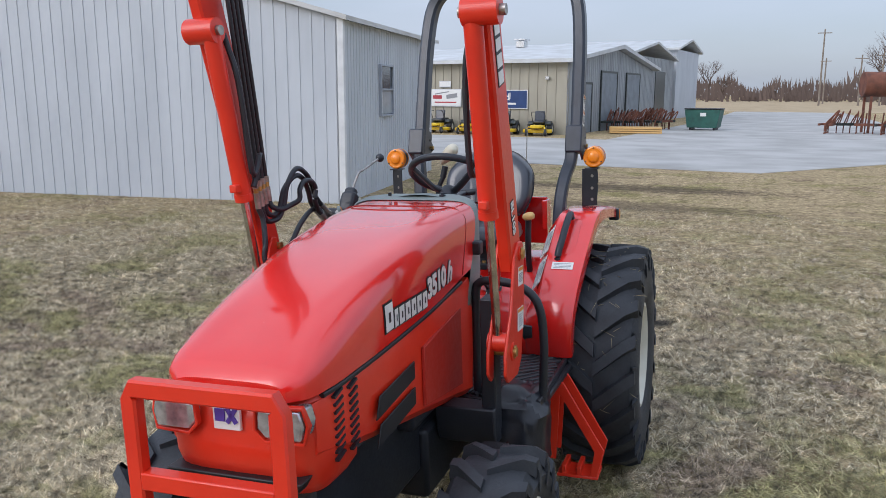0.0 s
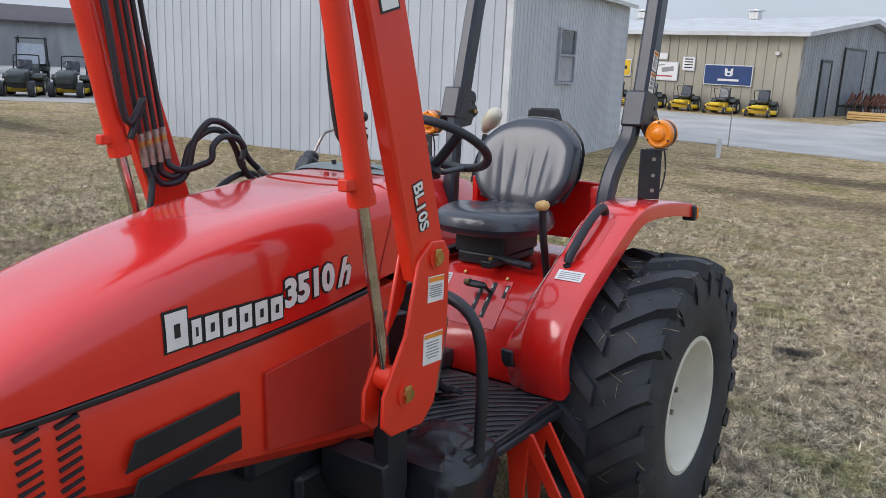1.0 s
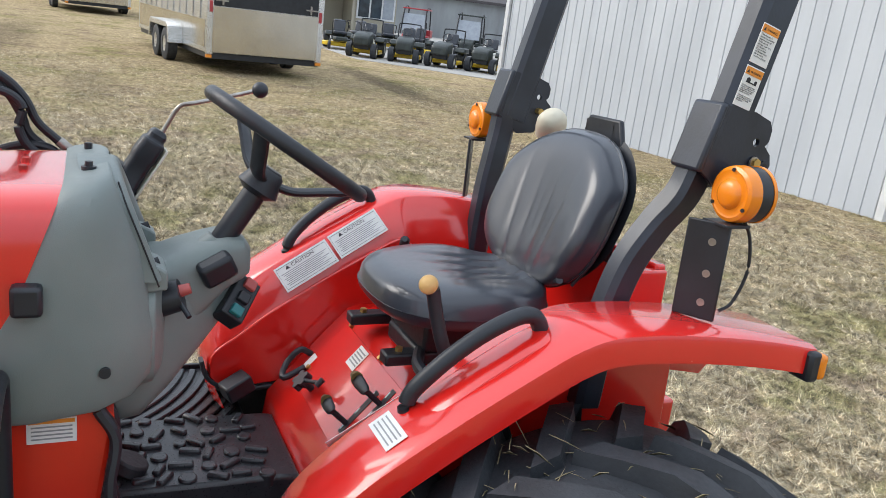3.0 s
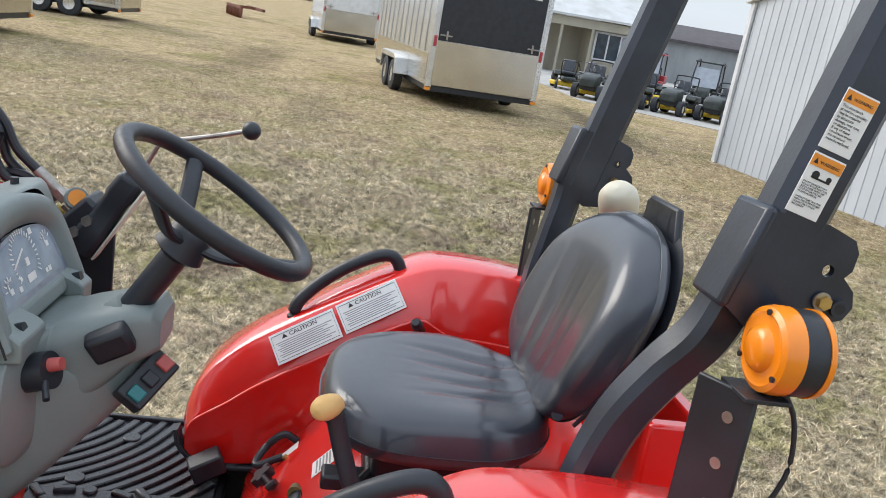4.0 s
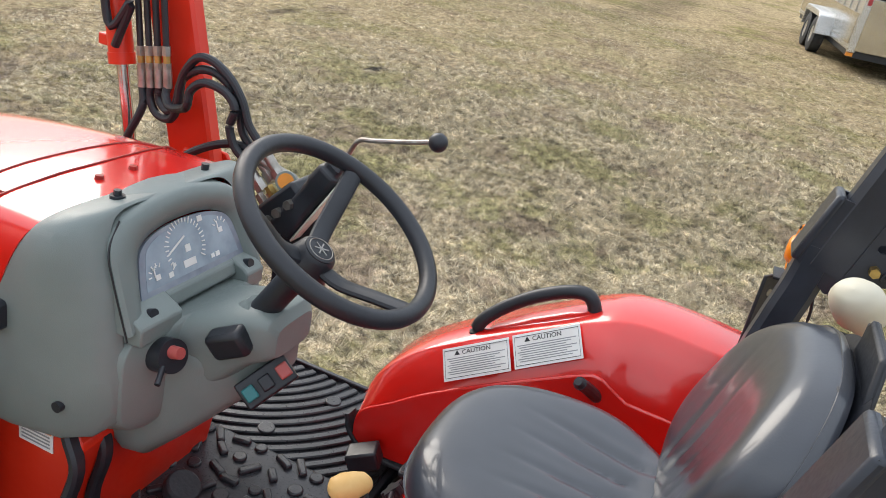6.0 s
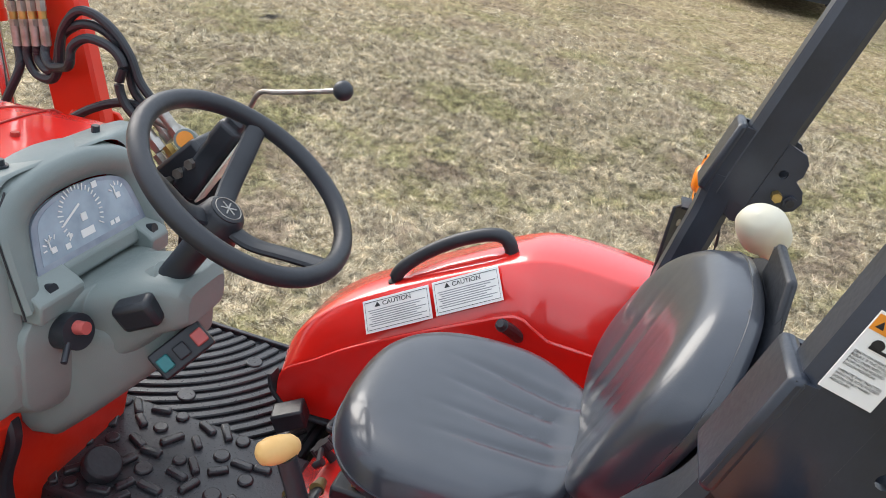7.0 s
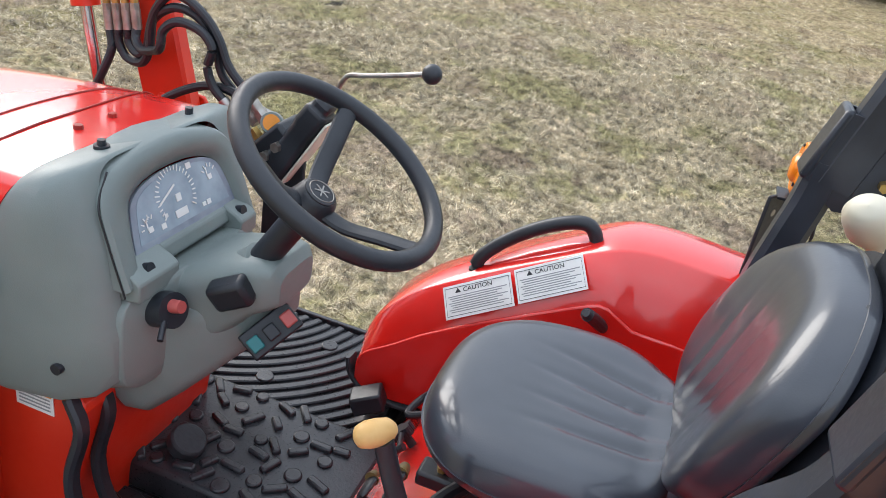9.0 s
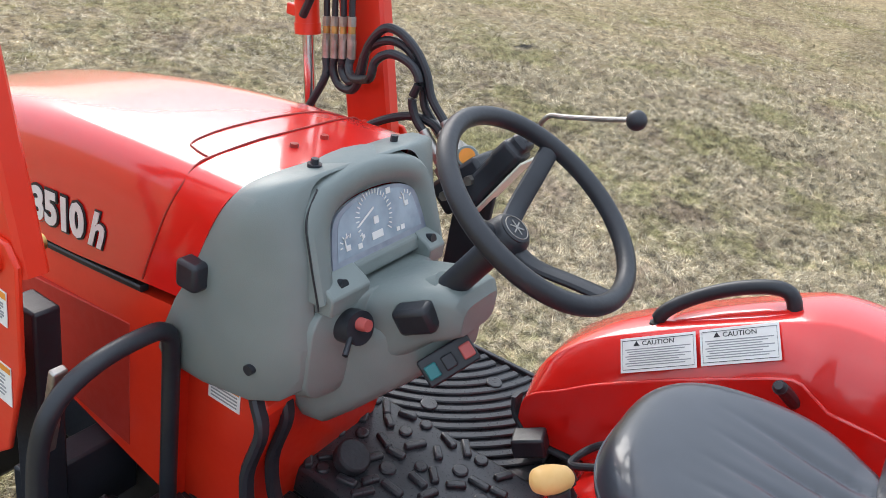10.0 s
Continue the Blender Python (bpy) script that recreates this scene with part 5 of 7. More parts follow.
    part("eye", shape(bm_rod, c1 - Vector((s * 0.03, 0, 0)), c1 + Vector((s * 0.09, 0, 0)), 0.045), ORANGE, cyl)
    part("eye_pin", shape(bm_rod, c1 - Vector((s * 0.045, 0, 0)), c1 + Vector((s * 0.11, 0, 0)), 0.018), STEEL, cyl)
    part("base_eye", shape(bm_rod, c0 - Vector((0.035, 0, 0)), c0 + Vector((0.035, 0, 0)), 0.035), ORANGE, cyl)
    part("port", boxes((c0 + d * (L * (out + 0.035)) + Vector((0, -0.035, 0)), (0.03, 0.05, 0.03))), ORANGE, cyl, bevel=0.004)
    q0, q1 = c0 + d * (L * 0.95), c0 + d * (L * (out + 0.035))
    part("hose", shape(bm_tube, [q0 + Vector((-s * 0.01, 0.05, 0.05)), q0 + Vector((-s * 0.05, 0.06, -0.12)), q0 + Vector((-s * 0.055, 0.10, -0.45)), q1 + Vector((-s * 0.045, 0.07, 0.12)), q1 + Vector((-s * 0.04, 0.02, 0.0))], 0.011, 10), BLACK, cyl, "black hydraulic hose")

# steel lines, fittings and hoses on the valve side
hyd = new("hydraulic_valve")
hyd.parent = T
tagged(hyd, "loader control valve with hoses and joystick")
f = Vector((0, -0.13, 1)).normalized()
for k in range(4):
    p0 = Vector((-0.47, -1.512 + 0.0267 * k, 1.495 + 0.006 * k))
    part("steel_line", shape(bm_rod, p0 + f * 0.08, p0 + f * 1.1, 0.008), BLACK, hyd)
    part("fitting", shape(bm_rod, p0 + f * 0.068, p0 + f * 0.092, 0.0115, None, 6), STEEL, hyd, smooth=False)
    part("fitting", shape(bm_rod, p0 + f * 0.050, p0 + f * 0.068, 0.0095, None, 12), GOLD, hyd)
    part("fitting", shape(bm_rod, p0 + f * 0.034, p0 + f * 0.050, 0.0115, None, 6), STEEL, hyd, smooth=False)
    part("ferrule", shape(bm_rod, p0 - f * 0.012, p0 + f * 0.034, 0.0118), STEEL, hyd)
HOSES = ([(-0.47, -1.485, 1.490), (-0.468, -1.482, 1.455), (-0.465, -1.455, 1.425), (-0.45, -1.400, 1.432), (-0.44, -1.372, 1.480), (-0.43, -1.355, 1.555), (-0.42, -1.309, 1.612), (-0.42, -1.262, 1.616), (-0.42, -1.210, 1.588), (-0.42, -1.172, 1.545), (-0.42, -1.145, 1.490), (-0.42, -1.092, 1.440)],
         [(-0.47, -1.459, 1.500), (-0.47, -1.455, 1.462), (-0.46, -1.420, 1.445), (-0.45, -1.388, 1.470), (-0.44, -1.365, 1.540), (-0.43, -1.311, 1.582), (-0.43, -1.262, 1.588), (-0.43, -1.216, 1.565), (-0.43, -1.183, 1.510), (-0.43, -1.166, 1.462), (-0.43, -1.125, 1.424)],
         [(-0.47, -1.432, 1.505), (-0.46, -1.428, 1.480), (-0.44, -1.395, 1.465), (-0.42, -1.345, 1.478), (-0.40, -1.314, 1.496), (-0.40, -1.307, 1.534), (-0.40, -1.280, 1.560), (-0.40, -1.248, 1.567), (-0.40, -1.202, 1.556), (-0.40, -1.176, 1.525), (-0.40, -1.186, 1.480), (-0.40, -1.168, 1.437), (-0.40, -1.132, 1.408)],
         [(-0.43, -1.42, 1.285), (-0.42, -1.366, 1.325), (-0.42, -1.302, 1.378), (-0.42, -1.239, 1.415), (-0.42, -1.183, 1.434), (-0.42, -1.130, 1.432), (-0.42, -1.100, 1.415)],
         [(-0.47, -1.512, 1.485), (-0.46, -1.500, 1.435), (-0.44, -1.528, 1.347), (-0.44, -1.540, 1.290), (-0.42, -1.53, 1.2)])
for h in HOSES:
    part("hose", shape(bm_tube, h, 0.0108, 10), BLACK, hyd, "black rubber hydraulic hose")
for (x, y, z), (x2, y2, z2) in (((-0.42, -1.100, 1.448), (-0.415, -1.055, 1.408)), ((-0.43, -1.135, 1.432), (-0.425, -1.085, 1.392)), ((-0.40, -1.142, 1.416), (-0.40, -1.095, 1.372)), ((-0.42, -1.108, 1.418), (-0.43, -1.06, 1.40))):
    part("fitting", shape(bm_rod, (x, y, z), (x2, y2, z2), 0.0130, None, 12), STEEL, hyd)
    q0, q1 = Vector((x, y, z)), Vector((x2, y2, z2))
    part("fitting", shape(bm_rod, q1, q1 + (q1 - q0) * 0.45, 0.0165, None, 6), STEEL, hyd, smooth=False)
# cast valve body lying along the slope, with plugs and a stamped cover
lie = Euler((radians(47), 0, 0)).to_matrix()
vc = Vector((-0.405, -0.995, 1.335))
part("valve_block", boxes((vc, (0.10, 0.15, 0.085), lie)), BLACK, hyd, "dark cast valve block", bevel=0.010)
for k, (u, v) in enumerate(((-0.052, -0.028), (-0.052, 0.012), (-0.010, -0.028), (-0.010, 0.020), (0.034, -0.020), (0.034, 0.024))):
    q = vc + lie @ Vector((v, u, 0.040))
    part("plug", shape(bm_rod, q, q + lie @ Vector((0, 0, 0.022 + 0.006 * (k % 2))), 0.0135, 0.012, 6), (STEEL, GOLD)[k == 3], hyd, smooth=False)
for u in (-0.04, 0.0, 0.04):
    q = vc + lie @ Vector((0.050, u, 0.0))
    part("plug", shape(bm_rod, q, q + Vector((0.018, 0, 0)), 0.012, None, 6), STEEL, hyd, smooth=False)
part("bracket", boxes(((-0.40, -0.97, 1.16), (0.012, 0.10, 0.36)), ((-0.33, -1.02, 1.0), (0.16, 0.10, 0.012))), BLACK, hyd, bevel=0.003)
tag0 = Vector((-0.375, -1.000, 1.405))
tdir = Vector((0.85, 0.40, 0.35)).normalized()
part("tag", shape(bm_rod, tag0 - tdir * 0.010, tag0 + tdir * 0.004, 0.026, 0.024, 24), GREY, hyd, "grey round cap with an orange sticker")
part("tag_sticker", shape(bm_rod, tag0 + tdir * 0.004, tag0 + tdir * 0.0055, 0.019, None, 24), WARN, hyd, smooth=False)
# smooth slanted boot on a pale plate
b0, b1 = Vector((-0.385, -0.952, 1.352)), Vector((-0.380, -0.868, 1.492))
up = (b1 - b0).normalized()
sidew = Vector((1, 0, 0))
deep = up.cross(sidew).normalized()
bm = bmesh.new()
bm_loft(bm, [[b0 + up * (0.163 * h) + sidew * (wx * c) + deep * (wy * d) for c, d in ((1, 0.7), (0.7, 1), (-0.7, 1), (-1, 0.7), (-1, -0.7), (-0.7, -1), (0.7, -1), (1, -0.7))] for h, wx, wy in ((-0.45, 0.040, 0.034), (-0.05, 0.040, 0.034), (0.0, 0.036, 0.030), (0.45, 0.033, 0.028), (0.55, 0.036, 0.031), (0.80, 0.034, 0.029), (0.84, 0.026, 0.022), (0.93, 0.026, 0.022), (1.0, 0.018, 0.015))])
part("rubber_boot", bm, BLACK, hyd, "smooth black rubber lever boot", bevel=0.004)
part("boot_plate", boxes((b0 + up * 0.03 - deep * 0.037 * (1 if deep.y < 0 else -1), (0.070, 0.006, 0.20), Matrix((sidew, deep, up)).transposed())), CREAM, hyd, "cream painted mounting plate", bevel=0.002)
js = part("joystick", shape(bm_tube, [(-0.38, -0.868, 1.480), (-0.372, -0.848, 1.520), (-0.365, -0.833, 1.548), (-0.362, -0.818, 1.562), (-0.358, -0.785, 1.570), (-0.348, -0.70, 1.594), (-0.341, -0.650, 1.610)], 0.0055, 10), STEEL, hyd, "thin bent steel joystick")
bm = bmesh.new()
bmesh.ops.create_uvsphere(bm, u_segments=24, v_segments=14, radius=0.0205, matrix=pose(-0.338, -0.634, 1.614))
part("ball_knob", bm, BLACK, js, "black ball knob")

# rail, pedals, step, mat
part("hand_rail", shape(bm_tube, [(0.30, -1.178, 0.68), (0.30, -1.178, 0.95), (0.302, -1.178, 1.11), (0.318, -1.178, 1.148), (0.36, -1.178, 1.158), (0.45, -1.178, 1.150), (0.525, -1.178, 1.115), (0.565, -1.178, 1.045), (0.578, -1.178, 0.92), (0.575, -1.178, 0.78), (0.57, -1.178, 0.66)], 0.0175, 14, up=(0, 1, 0)), BLACK, T, "black bent steel hand rail")
for dx, ln in ((0.235, 0.0), (0.165, 0.02)):
    part("pedal_arm", shape(bm_sweep, smooth_path([(dx, -1.02, 1.04), (dx + 0.01, -0.99, 0.98), (dx + 0.03, -1.0, 0.88), (dx + 0.035, -0.97, 0.78), (dx + 0.03, -0.90, 0.72)], 5), rect_prof(0.022, 0.030, 0.006), up=(1, 0, 0)), BLACK, T, "black bent pedal arm")
    part("pedal_pad", boxes(((dx + 0.03, -0.885, 0.725), (0.075, 0.06, 0.02), Euler((-0.5, 0, 0)).to_matrix())), RUBBER, T, bevel=0.005)
dl = part("tower_decal", boxes(((0.2365, -1.10, 1.005), (0.0016, 0.085, 0.05))), WHITE, tower, "small white decal", smooth=False)
part("decal_band", boxes(((0.2376, -1.10, 1.024), (0.001, 0.078, 0.008))), WARN, dl, smooth=False)
for k in range(4):
    part("decal_line", boxes(((0.2376, -1.10, 1.013 - 0.008 * k), (0.001, 0.07, 0.003))), INKGREY, dl, smooth=False)
mat = new("floor_mat")
mat.parent = T
tagged(mat, "black ribbed rubber floor mat")
for sx, x0, x1 in ((1, 0.075, 0.575), (-1, 0.265, 0.745)):
    bm = bmesh.new()
    bm_box(bm, (sx * (x0 + x1) / 2, -0.94, 0.678), (x1 - x0, 0.60, 0.012))
    part("mat_sheet", bm, MAT, mat, bevel=0.004)
    for k in range(24):
        r = 0.12 + 0.036 * k
        run = []
        for w in range(41):
            a = radians(-20 + 130 * w / 40)
            x, y = 0.836 - r * math.cos(a), -1.305 + r * math.sin(a)
            if x0 + 0.012 < x < x1 - 0.012 and -1.228 < y < -0.652:
                run.append((sx * x, y, 0.6865))
        if len(run) > 3:
            part("mat_rib", shape(bm_sweep, run, rect_prof(0.022, 0.013, 0.003)), MAT, mat)
    part("mat_edge", boxes(((sx * (x1 - 0.008), -0.94, 0.690), (0.016, 0.60, 0.018))), MAT, mat, bevel=0.004)
bm = bmesh.new()
bm_prism(bm, [(-1.20, 0.67), (-1.18, 0.755), (-0.62, 0.745), (-0.57, 0.74), (-0.57, 0.67)], -0.275, 0.065)
part("tunnel_mat", bm, MAT, mat, bevel=0.01)
random.seed(5)
for r in range(8):
    for c in range(6):
        x = -0.245 + 0.057 * c + random.uniform(-0.012, 0.012)
        y = -1.06 + 0.055 * r + random.uniform(-0.01, 0.01) + 0.02 * (c % 2)
        z = 0.744 - 0.018 * (y + 0.92)
        if (r + c) % 3:
            part("mat_stud", boxes(((x, y, z), (0.020, 0.042 + 0.02 * random.random(), 0.034), Euler((0, 0, random.uniform(-1.2, 1.2))).to_matrix())), MAT, mat, bevel=0.005)
        else:
            part("mat_stud", shape(bm_rod, (x, y, z - 0.02), (x, y, z + 0.014), 0.015 + 0.007 * random.random(), None, 18), MAT, mat, bevel=0.004)
for x, y in ((-0.40, -0.98), (-0.62, -0.90)):
    part("mat_ring", shape(bm_rod, (x, y, 0.684), (x, y, 0.697), 0.024, None, 20), MAT, mat, bevel=0.003)
part("foot_pedal", shape(bm_rod, (-0.02, -0.96, 0.755), (-0.02, -0.945, 0.785), 0.042, None, 20), RUBBER, T, "round black rubber foot pad", bevel=0.006)
step = new("step")
step.parent = T
tagged(step, "red steel mounting step below the platform")
for y in (-0.90, -0.785):
    bm = bmesh.new()
    bm_prism(bm, [(0.50, 0.655), (0.60, 0.655), (0.775, 0.36), (0.745, 0.235), (0.715, 0.235), (0.735, 0.35), (0.585, 0.60), (0.565, 0.30), (0.535, 0.30)], y - 0.006, y + 0.006, "y")
    part("step_side", bm, ORANGE, step, bevel=0.002)
for z, x in ((0.245, 0.735), (0.25, 0.60), (0.25, 0.665)):
    part("step_tread", boxes(((x, -0.842, z), (0.02, 0.12, 0.045))), ORANGE, step, bevel=0.003)
part("step_rail", boxes(((0.66, -0.842, 0.228), (0.18, 0.13, 0.012))), ORANGE, step, bevel=0.002)
# console fittings
def on_slope(x, f, lift):
    y, z = -0.565 + 0.225 * f, 0.76 + 0.245 * f
    return Vector((x, y - 0.737 * lift, z + 0.676 * lift))


slope = Euler((radians(47.4), 0, 0)).to_matrix()
part("console_plate", boxes((on_slope(-0.05, 0.58, 0.0025), (0.50, 0.215, 0.003), slope)), RED, console, "red sheet cover plate", bevel=0.001)
for x, f in ((-0.27, 0.92), (-0.03, 0.93), (0.17, 0.93), (-0.28, 0.42)):
    part("plate_screw", shape(bm_rod, on_slope(x, f, 0), on_slope(x, f, 0.010), 0.007, None, 8), GOLD, console)
dl = part("console_decal", boxes((on_slope(-0.115, 0.79, 0.0055), (0.062, 0.062, 0.001), slope)), WHITE, console, "white decal", smooth=False)
for k in range(5):
    part("decal_line", boxes((on_slope(-0.115, 0.85 - 0.028 * k, 0.0065), (0.050, 0.004, 0.001), slope)), INKGREY, dl, smooth=False)
for x, f0, f1 in ((0.125, 0.38, 0.86), (0.075, 0.36, 0.76)):
    mid, run = (f0 + f1) / 2, (f1 - f0) * 0.3326
    sl = part("lever_slot", boxes((on_slope(x, mid, 0.0046), (0.020, run, 0.002), slope)), INK, console, smooth=False)
    for k in (0.12, 0.5, 0.88):
        part("slot_mark", boxes((on_slope(x - 0.006, f0 + (f1 - f0) * k, 0.006), (0.004, 0.018, 0.001), slope)), WHITE, sl, smooth=False)
BROWN = surf("worn brown knob", (0.20, 0.15, 0.05), (0.10, 0.07, 0.03), 30, 0.5)
for x, f, mt, reach in ((0.120, 0.72, BLACK, 0.085), (0.072, 0.44, BLACK, 0.060)):
    q, r = on_slope(x, f, 0), on_slope(x - 0.01, f, 0.055)
    lv = part("short_lever", shape(bm_rod, q, r, 0.007), BLACK, console, "short black lever with a worn yellow-brown knob")
    bm = bmesh.new()
    bm_loft(bm, [[r + Vector((-reach * k, 0, 0)) + slope @ Vector((0, g * math.cos(2 * math.pi * w / 12), g * 0.55 * math.sin(2 * math.pi * w / 12))) for w in range(12)] for k, g in ((-0.15, 0.007), (0.0, 0.013), (0.5, 0.016), (0.85, 0.015), (1.0, 0.009))])
    kb = part("lever_knob", bm, mt, lv)
    part("knob_tip", shape(bm_rod, r + Vector((-reach * 0.72, 0, 0.004)), r + Vector((-reach * 1.03, 0, 0.002)), 0.0150, 0.010, 14), BROWN, kb)
part("mode_decal", boxes((on_slope(0.185, 0.76, 0.004), (0.016, 0.056, 0.0015), slope)), INK, console, smooth=False)
part("mode_mark", boxes((on_slope(0.185, 0.79, 0.0052), (0.007, 0.022, 0.001), slope)), WHITE, console, smooth=False)
q = on_slope(-0.18, 0.35, 0)
hs = part("hand_screw", shape(bm_rod, q, on_slope(-0.18, 0.35, 0.035), 0.01), BLACK, console)
bm = bmesh.new()
bm_rod(bm, on_slope(-0.18, 0.35, 0.032), on_slope(-0.18, 0.35, 0.052), 0.020, None, 16)
for k in range(5):
    a = 2 * math.pi * k / 5
    c = on_slope(-0.18, 0.35, 0.042) + slope @ Vector((0.020 * math.cos(a), 0.020 * math.sin(a), 0))
    bm_rod(bm, c - slope @ Vector((0, 0, 0.010)), c + slope @ Vector((0, 0, 0.010)), 0.009, None, 10)
part("hand_wheel", bm, BLACK, hs, "black lobed hand knob")
part("hand_screw_arm", shape(bm_rod, on_slope(-0.18, 0.35, 0.045), on_slope(-0.095, 0.46, 0.045), 0.006), BLACK, hs)
part("arm_tip", shape(bm_rod, on_slope(-0.095, 0.43, 0.045), on_slope(-0.095, 0.50, 0.045), 0.008), BLACK, hs)
part("latch_decal", boxes((on_slope(-0.30, 0.44, 0.004), (0.030, 0.060, 0.0015), slope)), WHITE, console, smooth=False)
part("latch", shape(bm_tube, [on_slope(-0.335, 0.50, 0.0), on_slope(-0.335, 0.46, 0.035), on_slope(-0.325, 0.30, 0.040), on_slope(-0.285, 0.22, 0.035), on_slope(-0.285, 0.40, 0.010)], 0.009, 10), BLACK, console, "bent black hook lever")
for x0, x1 in ((-0.21, -0.16), (0.065, 0.115)):
    rl = part("seat_rail", boxes((((x0 + x1) / 2, -0.23, 1.045), (x1 - x0, 0.34, 0.030))), BLACK, console, "black steel seat slide rail", bevel=0.006)
    part("rail_bolt", shape(bm_rod, ((x0 + x1) / 2, -0.36, 1.058), ((x0 + x1) / 2, -0.36, 1.070), 0.010, None, 6), GOLD, rl, smooth=False)
part("seat_lever", shape(bm_tube, [(0.10, -0.31, 1.06), (0.18, -0.345, 1.06), (0.27, -0.35, 1.055)], 0.015, 10), BLACK, T, "black seat adjusting handle")
part("seat_rod", shape(bm_rod, (-0.31, -0.27, 1.032), (-0.20, -0.24, 1.036), 0.006), STEEL, T, "bare steel seat rod")
part("foot_pad", boxes(((-0.33, -0.66, 0.80), (0.06, 0.08, 0.05), Euler((0.4, 0, 0.3)).to_matrix())), BLACK, T, bevel=0.006)

# fender decals
for c, wd, s in (((-0.4135, -0.463, 1.121), 1.06, -1), ((-0.420, -0.315, 1.2155), 1.0, -1), ((0.4200, -0.535, fender_z(1, -0.535) - 0.048), 1.15, 1), ((0.4215, -0.345, fender_z(1, -0.345) - 0.048), 1.15, 1)):
    along = Vector((-0.03, -s * 0.845, -s * 0.53)).normalized()
    nn = along.cross(Vector((s * 0.050, -0.030, 0.060))).normalized()
    upv = nn.cross(along).normalized()
    nm = "CAUTION"
    m = Matrix((along * wd, upv * 0.94, nn)).transposed().to_4x4()
    m.translation = Vector(c) + nn * 0.004 + upv * 0.008
    dl = part("caution_decal", boxes((m @ Vector((0, -0.008, 0)), (0.162, 0.084, 0.0014), m.to_3x3())), WHITE, T, "white caution decal with small print", bevel=0.0005)
    part("decal_frame", shape(bm_sweep, [m @ Vector(q) for q in ((-0.076, -0.043, 0.001), (0.076, -0.043, 0.001), (0.076, 0.027, 0.001), (-0.076, 0.027, 0.001))], rect_prof(0.0012, 0.001, 0.0001), up=nn, closed=True), INK, dl, smooth=False)
    lettering("decal_word", nm, 0.0155, INK, dl, m @ pose(-0.033, 0.013, 0.0012), place=None, extrude=0.0002, bold=0.0001)
    part("decal_mark", shape(bm_prism, [(-0.052, 0.013), (-0.045, 0.025), (-0.038, 0.013)], 0.0008, 0.0014, "z"), INK, dl, smooth=False).data.transform(m)
    for k in range(8):
        part("decal_line", boxes((m @ Vector((-0.004 * (k % 3), 0.005 - 0.0056 * k, 0.0009)), (0.140 - 0.016 * (k % 3), 0.0022, 0.0006), m.to_3x3())), INKGREY, dl, smooth=False)
# decal on the left fender
m = pose(0.508, -0.505, 1.1755, 0, 0, 0) @ Matrix.Rotation(radians(34), 4, "X")
m.translation = Vector((0.529, -0.546, fender_z(1, -0.546) + 0.001))
dl = part("fender_decal", boxes((m @ Vector((0, 0, 0.002)), (0.10, 0.046, 0.0014), m.to_3x3())), WHITE, T, "small cream decal on fender", smooth=False)
for k in range(4):
    part("decal_line", boxes((m @ Vector((0, 0.013 - 0.009 * k, 0.003)), (0.08, 0.003, 0.0006), m.to_3x3())), INKGREY, dl, smooth=False)

# ---- white shed ----
SHEET = surf("white ribbed sheet metal", (0.53, 0.56, 0.60), (0.46, 0.49, 0.53), 1.5, 0.45, fine=0.1, stretchz=0.3)
BEIGE = surf("beige sheet metal", (0.40, 0.37, 0.29), (0.33, 0.30, 0.235), 1.2, 0.55, fine=0.1, stretchz=0.3)
GREYSHEET = surf("grey sheet metal", (0.33, 0.35, 0.36), (0.24, 0.25, 0.26), 1.2, 0.55, fine=0.1, stretchz=0.3)
ROOFWHITE = surf("weathered white roof", (0.60, 0.61, 0.61), (0.48, 0.48, 0.46), 1.2, 0.5)
WINGREY = surf("weathered grey frame", (0.40, 0.43, 0.48), (0.32, 0.35, 0.40), 6, 0.6)
PANE = surf("dark window glass", (0.05, 0.07, 0.09), (0.03, 0.04, 0.05), 3, 0.08, coat=0.6)
PALEPANE = surf("pale blind behind glass", (0.36, 0.40, 0.45), (0.30, 0.33, 0.38), 6, 0.2, coat=0.6)
ALU = surf("brushed aluminium", (0.70, 0.71, 0.72), (0.58, 0.59, 0.60), 4, 0.28, metal=0.85, fine=0.1)
PLATE = surf("polished trailer plate", (0.60, 0.57, 0.50), (0.52, 0.49, 0.43), 2, 0.2, metal=0.9, fine=0.06)
TRIMWHITE = surf("white trim", (0.70, 0.71, 0.72), (0.60, 0.61, 0.62), 5, 0.45)
YELLOW = surf("yellow mower paint", (0.80, 0.55, 0.02), (0.70, 0.46, 0.015), 8, 0.4, coat=0.3)
DARKGREEN = surf("dark machine paint", (0.035, 0.045, 0.042), (0.02, 0.026, 0.025), 8, 0.45, coat=0.2)
BLUESIGN = surf("blue sign", (0.015, 0.05, 0.17), (0.012, 0.04, 0.14), 4, 0.4)
SIGNYELLOW = surf("yellow sign", (0.80, 0.50, 0.02), None, 4, 0.4)
SIGNRED = surf("red sign mark", (0.45, 0.05, 0.06), None, 4, 0.4)
RUST = surf("rusty steel", (0.20, 0.075, 0.045), (0.11, 0.045, 0.03), 3, 0.8, bump=0.3)
BINGREEN = surf("green bin paint", (0.02, 0.11, 0.085), (0.015, 0.075, 0.06), 4, 0.5)
WOODGREY = surf("weathered pole wood", (0.27, 0.23, 0.19), (0.18, 0.15, 0.12), 4, 0.9, bump=0.4)
TWIG = surf("bare twigs", (0.17, 0.125, 0.105), (0.10, 0.075, 0.065), 0.05, 0.95)
